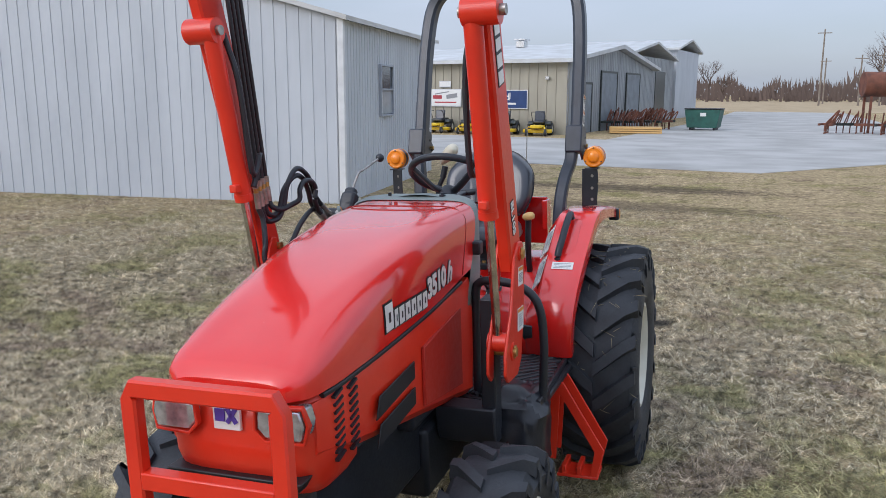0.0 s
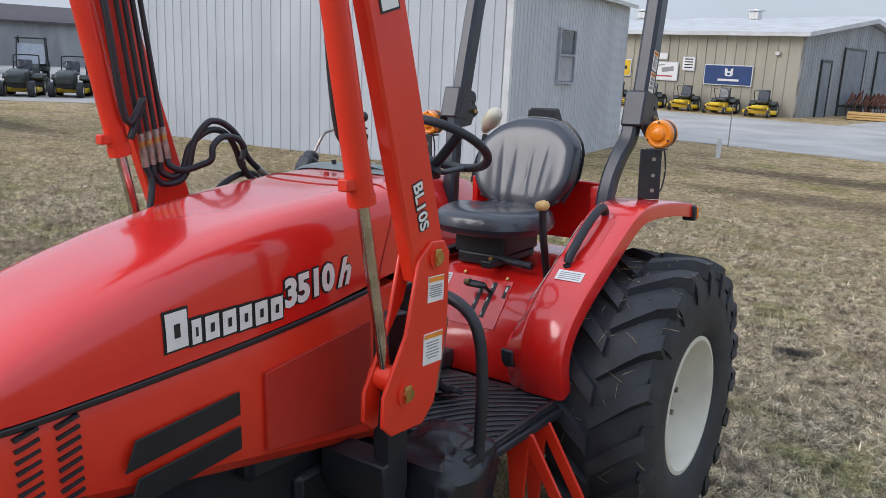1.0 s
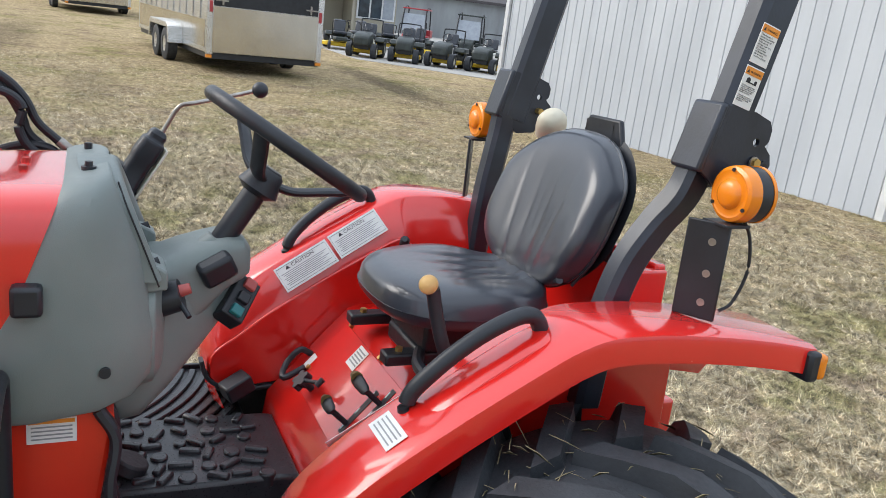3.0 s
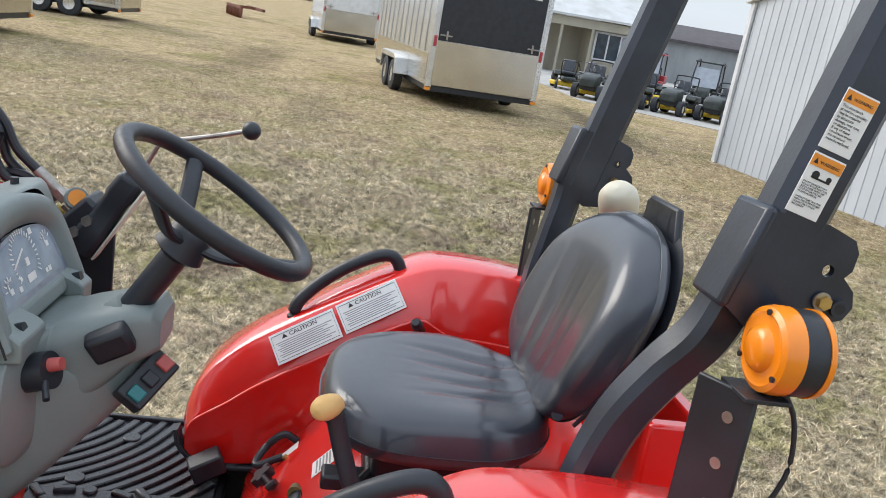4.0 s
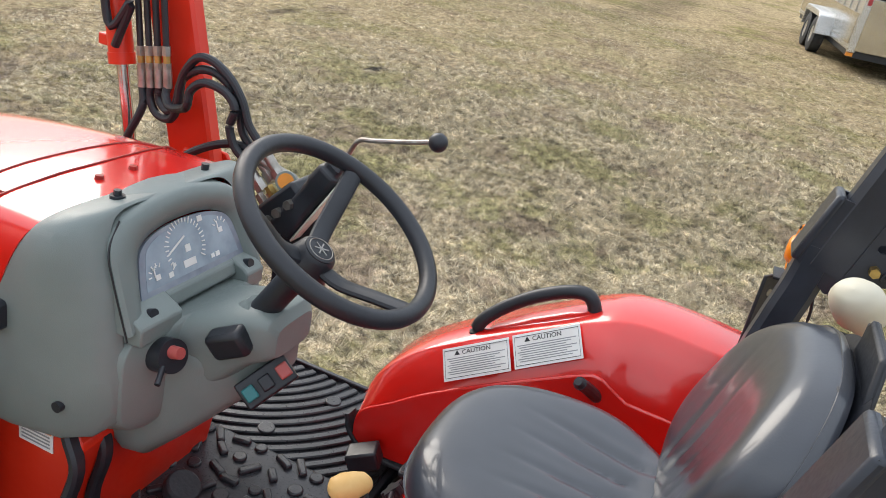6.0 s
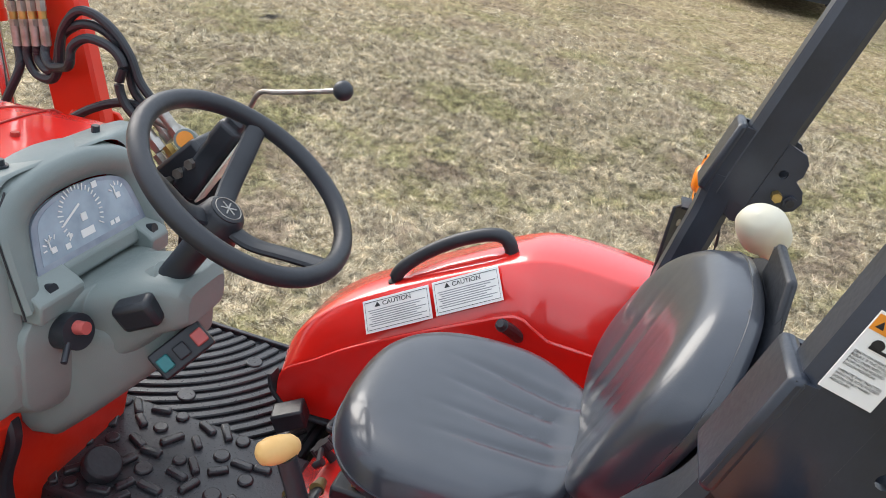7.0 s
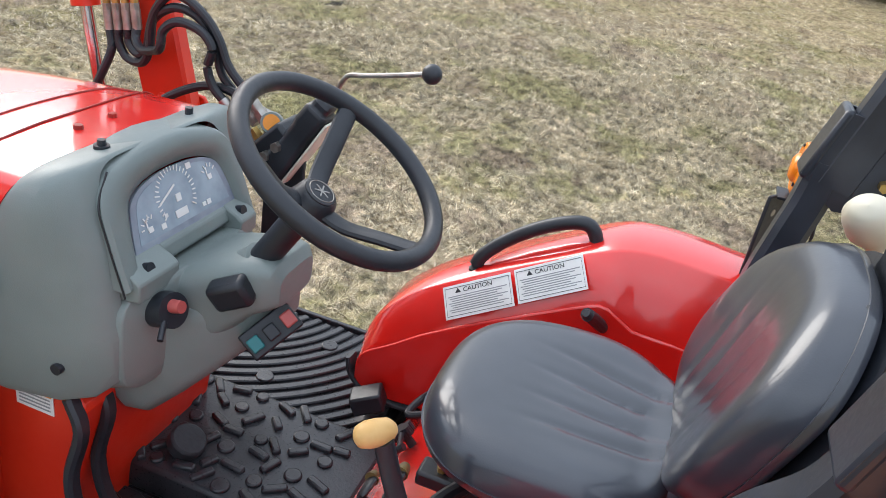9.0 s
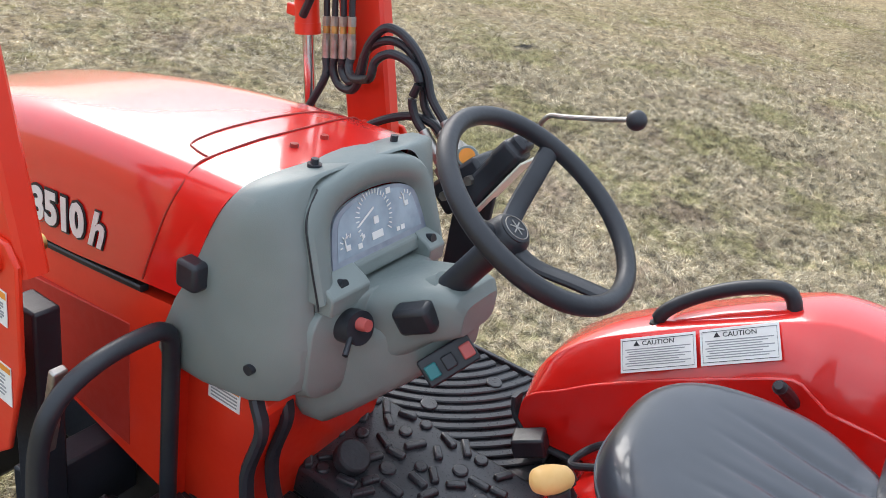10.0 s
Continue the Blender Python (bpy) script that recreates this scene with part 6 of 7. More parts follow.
DRYFIELD = surf("dry field grass", (0.46, 0.35, 0.21), (0.34, 0.25, 0.14), 0.3, 0.95)


def ribbed_wall(length, height, top=None, pitch=0.222, rib=0.012, ribw=0.034, thick=0.08):
    """A ribbed metal wall in local x, z, facing -y; top(x) gives a sloping upper edge."""
    bm = bmesh.new()
    n = int(length / pitch)
    prof = [(0, 0)]
    for i in range(n):
        x = (i + 0.5) * pitch
        prof += [(x - ribw / 2, 0), (x - ribw / 3, -rib), (x + ribw / 3, -rib), (x + ribw / 2, 0)]
    prof.append((length, 0))
    lo = [bm.verts.new((x, y, -0.05)) for x, y in prof]
    hi = [bm.verts.new((x, y, top(x) if top else height)) for x, y in prof]
    for i in range(len(prof) - 1):
        bm.faces.new((lo[i], lo[i + 1], hi[i + 1], hi[i]))
    bl = [bm.verts.new((x, thick, -0.05)) for x in (0, length)]
    bh = [bm.verts.new((x, thick, top(x) if top else height)) for x in (0, length)]
    bm.faces.new((bl[1], bl[0], bh[0], bh[1]))
    bm.faces.new((bl[0], lo[0], hi[0], bh[0]))
    bm.faces.new((lo[-1], bl[1], bh[1], hi[-1]))
    return bm


SW, SD, SE = 8.6, 6.37, 3.03
sa = radians(7.8)
shed = thing("shed", pose(-4.98 - SW * math.cos(sa), 7.78 - SW * math.sin(sa), 0, 0, 0, 7.8), "white ribbed metal shed with gable front", "shed")
part("gable_wall", ribbed_wall(SW, SE, lambda x: SE + 0.28 * min(x, SW - x)), SHEET, shed, "white ribbed metal gable wall", smooth=False)
w = part("side_wall", ribbed_wall(SD, SE, pitch=0.15, rib=0.010, ribw=0.03), SHEET, shed, "ribbed metal side wall", smooth=False)
w.matrix_basis = pose(SW, 0, 0, 0, 0, 90)
w = part("side_wall", ribbed_wall(SD, SE), SHEET, shed, smooth=False)
w.matrix_basis = pose(0, SD, 0, 0, 0, -90)
w = part("rear_wall", ribbed_wall(SW, SE, lambda x: SE + 0.28 * min(x, SW - x)), SHEET, shed, smooth=False)
w.matrix_basis = pose(SW, SD, 0, 0, 0, 180)
for s in (0, 1):
    bm = bmesh.new()
    x0, x1 = (-0.15, SW / 2) if s == 0 else (SW / 2, SW + 0.15)
    z0, z1 = (SE - 0.03, SE + 0.28 * SW / 2) if s == 0 else (SE + 0.28 * SW / 2, SE - 0.03)
    bm_prism(bm, [(x0, z0), (x1, z1), (x1, z1 + 0.08), (x0, z0 + 0.08)], -0.12, SD + 0.12, "y")
    part("roof", bm, ROOFWHITE, shed)
for x in (-0.02, SW + 0.02):
    part("corner_trim", boxes(((x, -0.005, SE / 2), (0.11, 0.09, SE))), TRIMWHITE, shed, "white corner flashing", bevel=0.004)
part("base_gap", boxes(((SW / 2, 0.03, 0.0), (SW - 0.1, 0.05, 0.05))), INK, shed)
win = new("window")
win.parent = shed
win.matrix_basis = pose(SW, 2.08, 0.055, 0, 0, 90) @ Matrix.Diagonal((1.36, 1, 1, 1))
tagged(win, "narrow sash window with pale lower pane")
for x in (0.03, 0.62):
    part("window_frame", boxes(((x, -0.03, 1.84), (0.035, 0.06, 0.98))), WINGREY, win, bevel=0.004)
for z in (1.37, 1.86, 2.31):
    part("window_frame", boxes(((0.325, -0.03, z), (0.54, 0.06, 0.035))), WINGREY, win, bevel=0.004)
part("pane", boxes(((0.325, -0.02, 2.09), (0.54, 0.01, 0.42))), PANE, win)
part("pane", boxes(((0.325, -0.02, 1.62), (0.54, 0.01, 0.44))), PALEPANE, win)

# ---- beige workshop ----
shop = thing("workshop", pose(-6.3, 32.3, 0, 0, 0, 172), "long beige metal workshop with white roof", "building")
BW, BD, BE = 22.0, 15.0, 3.25
w = part("front_wall", ribbed_wall(BW, BE, pitch=0.45, rib=0.035, ribw=0.07), BEIGE, shop, "beige ribbed metal wall", smooth=False)
w.matrix_basis = pose(BW, 0, 0, 0, 0, 180)
w = part("end_wall", ribbed_wall(BD, BE, lambda x: BE + 0.12 * min(x, BD - x), pitch=0.3), GREYSHEET, shop, "grey ribbed metal end wall", smooth=False)
w.matrix_basis = pose(0, 0, 0, 0, 0, -90)
for y0, wd, hh in ((-2.6, 1.0, 2.3), (-6.0, 2.6, 2.9), (-10.5, 2.6, 2.9)):
    part("door", boxes(((-0.03, y0, hh / 2), (0.06, wd, hh))), surf("blue grey door", (0.22, 0.25, 0.28), (0.16, 0.18, 0.20), 2, 0.5), shop, "dull blue-grey door", bevel=0.01)
    part("door_frame", boxes(((-0.04, y0 + wd / 2 + 0.06, hh / 2), (0.08, 0.1, hh)), ((-0.04, y0 - wd / 2 - 0.06, hh / 2), (0.08, 0.1, hh)), ((-0.04, y0, hh + 0.05), (0.08, wd + 0.2, 0.1))), DARKGREEN, shop)
bm = bmesh.new()
bm_prism(bm, [(0.5, BE - 0.02), (-BD / 2, BE + 0.95), (-BD - 0.5, BE - 0.02), (-BD - 0.5, BE + 0.15), (-BD / 2, BE + 1.15), (0.5, BE + 0.15)], -0.35, BW + 0.3, "x")
part("roof", bm, ROOFWHITE, shop, "white metal roof with overhang")
for x, z in ((5.5, 4.55), (12.0, 4.6)):
    part("roof_vent", boxes(((x, -7.4, z), (0.5, 0.5, 0.35)), ((x, -7.4, z + 0.25), (0.7, 0.7, 0.08))), ALU, shop, bevel=0.02)
part("wall_lamp", boxes(((1.0, 0.08, 2.55), (0.18, 0.16, 0.14))), ALU, shop, bevel=0.01)


def sign(name, x0, x1, z0, z1, mt, label):
    sg = part(name, boxes((((x0 + x1) / 2, 0.075, (z0 + z1) / 2), (x1 - x0, 0.04, z1 - z0))), TRIMWHITE, None, bevel=0.004)
    sg.matrix_world = shop.matrix_world.copy()
    part("panel", boxes((((x0 + x1) / 2, 0.099, (z0 + z1) / 2), (x1 - x0 - 0.08, 0.008, z1 - z0 - 0.08))), mt, sg)
    return tagged(sg, label, "sign")


sg = sign("sign", 1.95, 4.15, 1.15, 2.02, BLUESIGN, "blue sign with white emblem on beige wall")
for dx, dz, w, h in ((-0.10, 0.10, 0.06, 0.26), (0.10, 0.10, 0.06, 0.26), (0, 0.10, 0.2, 0.06), (0, -0.05, 0.28, 0.05), (-0.16, 0.12, 0.04, 0.3), (0.16, 0.12, 0.04, 0.3), (0, -0.24, 0.95, 0.09)):
    part("emblem", boxes(((3.0 + dx, 0.106, 1.62 + dz), (w, 0.006, h))), WHITE, sg)
sg = sign("sign", 5.42, 7.15, 1.22, 2.05, WHITE, "white banner with red marks on beige wall")
for k, (dx, dz, w, h) in enumerate(((-0.45, 0.05, 0.5, 0.18), (0.35, 0.1, 0.6, 0.2), (0.0, -0.2, 1.2, 0.06), (-0.2, 0.25, 0.8, 0.05))):
    part("mark", boxes(((6.28 - dx, 0.106, 1.62 + dz), (w, 0.006, h), Euler((0, 0.15 * (k % 2), 0)).to_matrix())), SIGNRED if k % 2 == 0 else INKGREY, sg)
sg = sign("sign", 4.63, 5.22, 1.70, 2.3, WHITE, "small white notice on beige wall")
for k in range(4):
    part("mark", boxes(((4.92, 0.106, 1.84 + 0.12 * k), (0.4, 0.006, 0.05))), INK, sg)
sign("sign", 6.0, 6.63, 2.14, 2.44, WHITE, "small blank white sign on beige wall")
sg = sign("sign", 7.85, 8.95, 1.32, 2.1, SIGNYELLOW, "yellow sign with dark mark on beige wall")
part("mark", boxes(((8.4, 0.106, 1.72), (0.7, 0.006, 0.16))), INK, sg)

# white annex behind the workshop
annex = thing("annex_building", pose(-6.9, 47.6, 0, 0, 0, 172), "taller grey metal annex with white roof", "building")
w = part("end_wall", ribbed_wall(12, 4.3, pitch=0.4), GREYSHEET, annex, smooth=False)
w.matrix_basis = pose(-1.2, 0, 0, 0, 0, -90)
w = part("front_wall", ribbed_wall(14, 4.3, pitch=0.4), SHEET, annex, smooth=False)
w.matrix_basis = pose(12.8, 0, 0, 0, 0, 180)
part("roof", shape(bm_prism, [(0.3, 4.25), (-6, 5.2), (-12.3, 4.25), (-12.3, 4.4), (-6, 5.35), (0.3, 4.4)], -1.5, 13, "x"), ROOFWHITE, annex)
for y0 in (-3.0, -8.0):
    part("door", boxes(((-1.22, y0, 1.7), (0.06, 2.8, 3.4))), DARKGREEN, annex, bevel=0.01)
annex2 = thing("annex_building", pose(-4.9, 60.5, 0, 0, 0, 172), "far white metal building with grey side", "building")
part("wall", boxes(((4, -4, 2.6), (10, 8, 5.2))), SHEET, annex2, bevel=0.02)
part("roof", shape(bm_prism, [(0.4, 5.15), (-4, 6.0), (-8.4, 5.15), (-8.4, 5.3), (-4, 6.15), (0.4, 5.3)], -1.3, 9.3, "x"), ROOFWHITE, annex2)


# ---- ride-on machines ----
def small_wheel(name, c, R, W, parent, hubmat):
    w = part(name, shape(bm_lathe, [(R * 0.5, -W / 2), (R * 0.85, -W / 2), (R, -W / 2 + 0.02), (R, W / 2 - 0.02), (R * 0.85, W / 2), (R * 0.5, W / 2), (R * 0.5, -W / 2)], pose(*c) @ Matrix.Rotation(math.pi / 2, 4, "Y"), 20), RUBBER, parent)
    part("rim", shape(bm_lathe, [(0.0, W / 2 - 0.03), (R * 0.3, W / 2 - 0.02), (R * 0.52, W / 2 - 0.01), (R * 0.52, -W / 2 + 0.01), (R * 0.3, -W / 2 + 0.02), (0, -W / 2 + 0.03)], pose(*c) @ Matrix.Rotation(math.pi / 2, 4, "Y"), 20), hubmat, w)
    return w


def zero_turn(m, label, body, deck, group):
    """A zero-turn mower facing local -y, 1.3 m wide."""
    t = thing("riding_mower", m, label, "mower", group)
    for s in (1, -1):
        small_wheel("rear_tyre", (s * 0.45, 0.45, 0.28), 0.28, 0.24, t, CREAM)
        small_wheel("caster_tyre", (s * 0.42, -0.75, 0.15), 0.15, 0.10, t, CREAM)
        part("fender", shape(bm_prism, [(0.1, 0.50), (0.2, 0.62), (0.62, 0.62), (0.72, 0.5), (0.70, 0.46), (0.12, 0.46)], s * 0.25, s * 0.52), DARKGREEN, t, bevel=0.02)
        part("control_arm", shape(bm_tube, [(s * 0.26, 0.05, 0.5), (s * 0.30, -0.12, 0.85), (s * 0.27, -0.28, 1.02), (s * 0.12, -0.30, 1.03)], 0.016, 8), BLACK, t)
        part("fork", shape(bm_tube, [(s * 0.42, -0.75, 0.15), (s * 0.38, -0.68, 0.36), (s * 0.3, -0.5, 0.38)], 0.03, 8), body, t)
    part("deck", shape(bm_prism, [(-0.62, 0.02), (-0.66, -0.35), (-0.5, -0.55), (0.5, -0.55), (0.66, -0.35), (0.62, 0.02)], 0.12, 0.27, "z"), deck, t, bevel=0.03)
    part("footrest", shape(bm_prism, [(-0.82, 0.36), (-0.80, 0.42), (-0.2, 0.46), (0.1, 0.46), (0.1, 0.3), (-0.5, 0.3)], -0.27, 0.27), body, t, bevel=0.03)
    part("nose", shape(bm_prism, [(-0.26, -0.74), (-0.20, -0.86), (0.20, -0.86), (0.26, -0.74), (0.26, -0.55), (-0.26, -0.55)], 0.34, 0.47, "z"), body, t, bevel=0.03)
    part("engine_cover", boxes(((0, 0.62, 0.52), (0.5, 0.42, 0.34))), DARKGREEN, t, bevel=0.05)
    st = part("seat", boxes(((0, 0.05, 0.60), (0.48, 0.46, 0.12))), VINYL, t, bevel=0.04)
    part("seat_back", boxes(((0, 0.28, 0.84), (0.46, 0.12, 0.46), Euler((-0.2, 0, 0)).to_matrix())), VINYL, st, bevel=0.05)
    return t


def lawn_tractor(m, label, body, group, roof=False):
    """A garden machine with bonnet, seat and wheel facing local -y."""
    t = thing("utility_vehicle" if roof else "garden_tractor", m, label, "vehicle", group)
    for s in (1, -1):
        small_wheel("rear_tyre", (s * 0.45, 0.55, 0.30), 0.30, 0.26, t, CREAM)
        small_wheel("front_tyre", (s * 0.42, -0.65, 0.24), 0.24, 0.20, t, CREAM)
        part("fender", shape(bm_prism, [(0.15, 0.55), (0.25, 0.68), (0.80, 0.68), (0.90, 0.55), (0.86, 0.5), (0.2, 0.5)], s * 0.25, s * 0.6), body, t, bevel=0.03)
    part("chassis", boxes(((0, 0, 0.36), (0.5, 1.5, 0.16))), BLACK, t, bevel=0.02)
    part("bonnet", shape(bm_prism, [(-0.95, 0.42), (-0.93, 0.68), (-0.80, 0.78), (-0.2, 0.85), (-0.1, 0.8), (-0.1, 0.42)], -0.27, 0.27), body, t, bevel=0.05)
    part("deck", boxes(((0, -0.02, 0.2), (1.1, 0.7, 0.14))), YELLOW if not roof else BLACK, t, bevel=0.03)
    st = part("seat", boxes(((0, 0.42, 0.72), (0.46, 0.42, 0.1))), VINYL, t, bevel=0.04)
    part("seat_back", boxes(((0, 0.64, 0.92), (0.44, 0.12, 0.40), Euler((-0.2, 0, 0)).to_matrix())), VINYL, st, bevel=0.05)
    part("steering", shape(bm_tube, [(0, -0.15, 0.8), (0, 0.0, 0.98)], 0.025, 8), BLACK, t)
    part("steering_rim", shape(bm_sweep, [(0.17 * math.cos(2 * math.pi * k / 20), 0.0 + 0.12 * math.sin(2 * math.pi * k / 20), 1.0 + 0.11 * math.sin(2 * math.pi * k / 20)) for k in range(20)], ring_prof(0.016, 6), (0, 0, 1), True), BLACK, t)
    part("roll_frame", shape(bm_tube, [(-0.38, 0.80, 0.6), (-0.38, 0.86, 1.15), (-0.30, 0.88, 1.25), (0.30, 0.88, 1.25), (0.38, 0.86, 1.15), (0.38, 0.80, 0.6)], 0.022, 8), BLACK, t)
    if roof:
        for s in (1, -1):
            part("cab_post", shape(bm_tube, [(s * 0.55, -0.45, 0.7), (s * 0.5, -0.15, 1.75), (s * 0.5, 0.85, 1.78), (s * 0.55, 0.95, 0.7)], 0.03, 8), BLACK, t)
        part("cab_roof", boxes(((0, 0.35, 1.80), (1.15, 1.15, 0.06))), body, t, bevel=0.02)
        part("cargo_bed", boxes(((0, 1.15, 0.75), (1.2, 0.7, 0.35))), body, t, bevel=0.03)
        part("windscreen", boxes(((0, -0.32, 1.2), (0.98, 0.02, 0.8), Euler((-0.3, 0, 0)).to_matrix())), PALEPANE, t)
    return t


proto = zero_turn(pose(-7.4, 31.3, 0.01, 0, 0, 4), "yellow and black zero-turn mower parked at the wall", YELLOW, YELLOW, "mowers along the workshop wall")
random.seed(3)
for k in range(1, 5):
    copy_thing(proto, pose(-7.4 - 1.70 * k, 31.3 + 0.24 * k, 0.01, 0, 0, 4 + random.uniform(-14, 14)))
# dark machines on the gravel strip
rowm = lawn_tractor(pose(-25.6, 7.35, 0.012, 0, 0, 62), "dark green garden tractor in a parked row", DARKGREEN, "machines in the gravel row")
for k in range(1, 5):
    copy_thing(rowm, pose(-25.6 + 0.62 * k, 7.35 + 1.25 * k, 0.012, 0, 0, 62 + random.uniform(-12, 12)))
lawn_tractor(pose(-22.5, 13.4, 0.012, 0, 0, 70), "yellow garden tractor in a parked row", YELLOW, "machines in the gravel row")
zt = zero_turn(pose(-28.6, 7.2, 0.012, 0, 0, 80), "black zero-turn mower with yellow deck", DARKGREEN, YELLOW, "machines in the gravel row")
for q in ((-30.5, 8.4, 40), (-31.8, 10.2, 75), (-29.8, 10.8, 50)):
    copy_thing(zt, pose(q[0], q[1], 0.012, 0, 0, q[2]))
utv = lawn_tractor(pose(-31.0, 13.6, 0.012, 0, 0, 60), "dark utility vehicle with roof and bed", DARKGREEN, "utility vehicles behind the row", True)
for q in ((-29.4, 15.6, 55), (-28.2, 17.6, 70)):
    copy_thing(utv, pose(q[0], q[1], 0.012, 0, 0, q[2]))
lawn_tractor(pose(-33.0, 11.8, 0.012, 0, 0, 60), "red utility vehicle with roof and bed", SIGNRED, "utility vehicles behind the row", True)


# ---- trailers ----
def cargo_trailer(m, label, dark, axle=2.45):
    t = thing("cargo_trailer", m, label, "trailer")
    L, W, H = 6.6, 2.50, 2.35
    body = part("body", boxes(((-L / 2 - 0.03, 0, 0.42 + H / 2), (L, W, H))), ALU if dark else TRIMWHITE, t, "ribbed aluminium sides" if dark else "white sides", bevel=0.02)
    part("floor_frame", boxes(((-L / 2, 0, 0.37), (L, W - 0.1, 0.12))), BLACK, t)
    for s in (1, -1):
        part("corner_post", boxes(((0.0, s * (W / 2 - 0.06), 0.42 + H / 2), (0.08, 0.14, H + 0.04))), ALU, t, bevel=0.01)
        lamp = part("tail_lamp", boxes(((0.045, s * (W / 2 - 0.07), 1.35), (0.02, 0.07, 0.22))), SIGNRED, t, "red oval tail lamp", bevel=0.02)
        part("corner_marker", boxes(((0.02, s * (W / 2 - 0.05), 0.36), (0.06, 0.12, 0.06))), WARN, t)
        fd = part("wheel_fender", shape(bm_prism, [(x - axle, z) for x, z in ((-1.45, 0.42), (-1.40, 0.78), (-1.25, 0.86), (0.35, 0.86), (0.50, 0.78), (0.55, 0.42), (0.47, 0.42), (0.40, 0.74), (-1.30, 0.74), (-1.37, 0.42))], s * W / 2, s * (W / 2 + 0.32), "y"), ALU, t, bevel=0.01)
        for x in (-axle, -axle - 0.9):
            w = small_wheel("wheel", (0, 0, 0), 0.36, 0.24, t, ALU)
            w.matrix_basis = pose(x, s * (W / 2 + 0.16), 0.36, 0, 0, 90)
        part("gravel_guard", boxes(((-L / 2, s * (W / 2 + 0.004), 0.80), (L - 0.2, 0.01, 0.55))), PLATE if dark else ALU, t)
        for k in range(11):
            part("side_rib", boxes(((-0.5 - 0.58 * k, s * (W / 2 + 0.012), 1.75), (0.05, 0.02, 1.35))), ALU if dark else TRIMWHITE, t, bevel=0.004)
    dr = part("rear_door_lower", boxes(((0.035, 0, 0.90), (0.04, W - 0.22, 0.92))), PLATE, t, "polished lower door panel", bevel=0.006)
    du = part("rear_door_upper", boxes(((0.035, 0, 2.03), (0.04, W - 0.26, 1.32))), BLACK if dark else TRIMWHITE, t, "black upper ramp door" if dark else "white rear door", bevel=0.006)
    for s in (1, -1):
        part("door_latch", boxes(((0.07, s * (W / 2 - 0.28), 1.48), (0.03, 0.26, 0.03)), ((0.07, s * (W / 2 - 0.30), 1.48), (0.03, 0.04, 0.18))), STEEL, dr, bevel=0.004)
    if dark:
        part("brand_plate", boxes(((0.058, W / 2 - 0.50, 2.55), (0.006, 0.44, 0.13))), WHITE, du)
        part("brand_bar", boxes(((0.063, W / 2 - 0.50, 2.55), (0.004, 0.34, 0.06))), INK, du)
    part("roof_edge", boxes(((-L / 2, 0, 0.42 + H + 0.03), (L + 0.08, W + 0.06, 0.08))), ALU, t, bevel=0.02)
    part("hitch", shape(bm_tube, [(-L + 0.1, 0.8, 0.4), (-L - 1.2, 0.05, 0.42), (-L - 1.4, 0, 0.45)], 0.05, 8), BLACK, t)
    part("jack_stand", boxes(((-L - 1.1, 0, 0.24), (0.08, 0.08, 0.48))), BLACK, t)
    return t


cargo_trailer(pose(-15.8, 2.15, 0, 0, 0, 9), "aluminium enclosed trailer with black ramp door on the lawn", True)
cargo_trailer(pose(-35.5, -1.2, 0, 0, 0, 8), "white enclosed trailer on the lawn behind another", False)
cargo_trailer(pose(-16.85, -7.95, 0, 0, 0, 90), "white enclosed trailer with tandem wheels on the lawn", False, 1.35)
cargo_trailer(pose(-26.76, -8.2, 0, 0, 0, 90), "aluminium enclosed trailer with dark door on the lawn", True, 1.4)
imp = thing("harrow", pose(-46, -7.9, 0, 0, 0, 20), "low rusty disc harrow on the grass", "implement")
part("frame", boxes(((0, 0, 0.55), (4.0, 0.15, 0.15)), ((0, 1.2, 0.55), (4.0, 0.15, 0.15)), ((0, 0.6, 0.55), (0.15, 1.3, 0.15))), RUST, imp)
for k in range(9):
    part("disc", shape(bm_rod, (-1.8 + 0.45 * k, -0.05, 0.28), (-1.8 + 0.45 * k + 0.04, 0.05, 0.28), 0.30, None, 16), RUST, imp)

# ---- far house and barns ----
house = thing("house", pose(-42, 9.3, 0), "beige house with pale metal roof and open porch", "house")
part("wall", boxes(((-5.2, -1.6, 1.4), (6.0, 7.6, 2.8)), ((-4.2, 3.45, 1.4), (8.0, 2.5, 2.8))), BEIGE, house, bevel=0.02)
for k in range(11):
    part("clapboard", boxes(((-0.19, 3.45, 0.2 + 0.24 * k), (0.03, 2.5, 0.2))), BEIGE, house)
part("roof", shape(bm_prism, [(0.55, 2.98), (-4.2, 4.95), (-8.9, 2.98), (-8.9, 3.10), (-4.2, 5.08), (0.55, 3.10)], -5.8, 5.5, "y"), ROOFWHITE, house, "pale ribbed metal roof")
part("gable", shape(bm_prism, [(0.0, 2.8), (-4.2, 4.8), (-8.2, 2.8)], 4.55, 4.68, "y"), BEIGE, house)
part("fascia_beam", boxes(((0.25, -0.15, 2.72), (0.16, 11.0, 0.46))), BEIGE, house, "beige porch beam", bevel=0.01)
for y in (-5.2, -2.4, 0.4, 2.1):
    part("porch_post", boxes(((0.25, y, 1.25), (0.14, 0.14, 2.5))), BEIGE, house, bevel=0.01)
hw = part("window", boxes(((-0.16, 3.5, 1.7), (0.08, 2.2, 1.5))), TRIMWHITE, house)
for k in range(3):
    part("pane", boxes(((-0.11, 2.8 + 0.7 * k, 1.7), (0.03, 0.60, 1.3))), (PANE, PANE, PALEPANE)[k], hw)
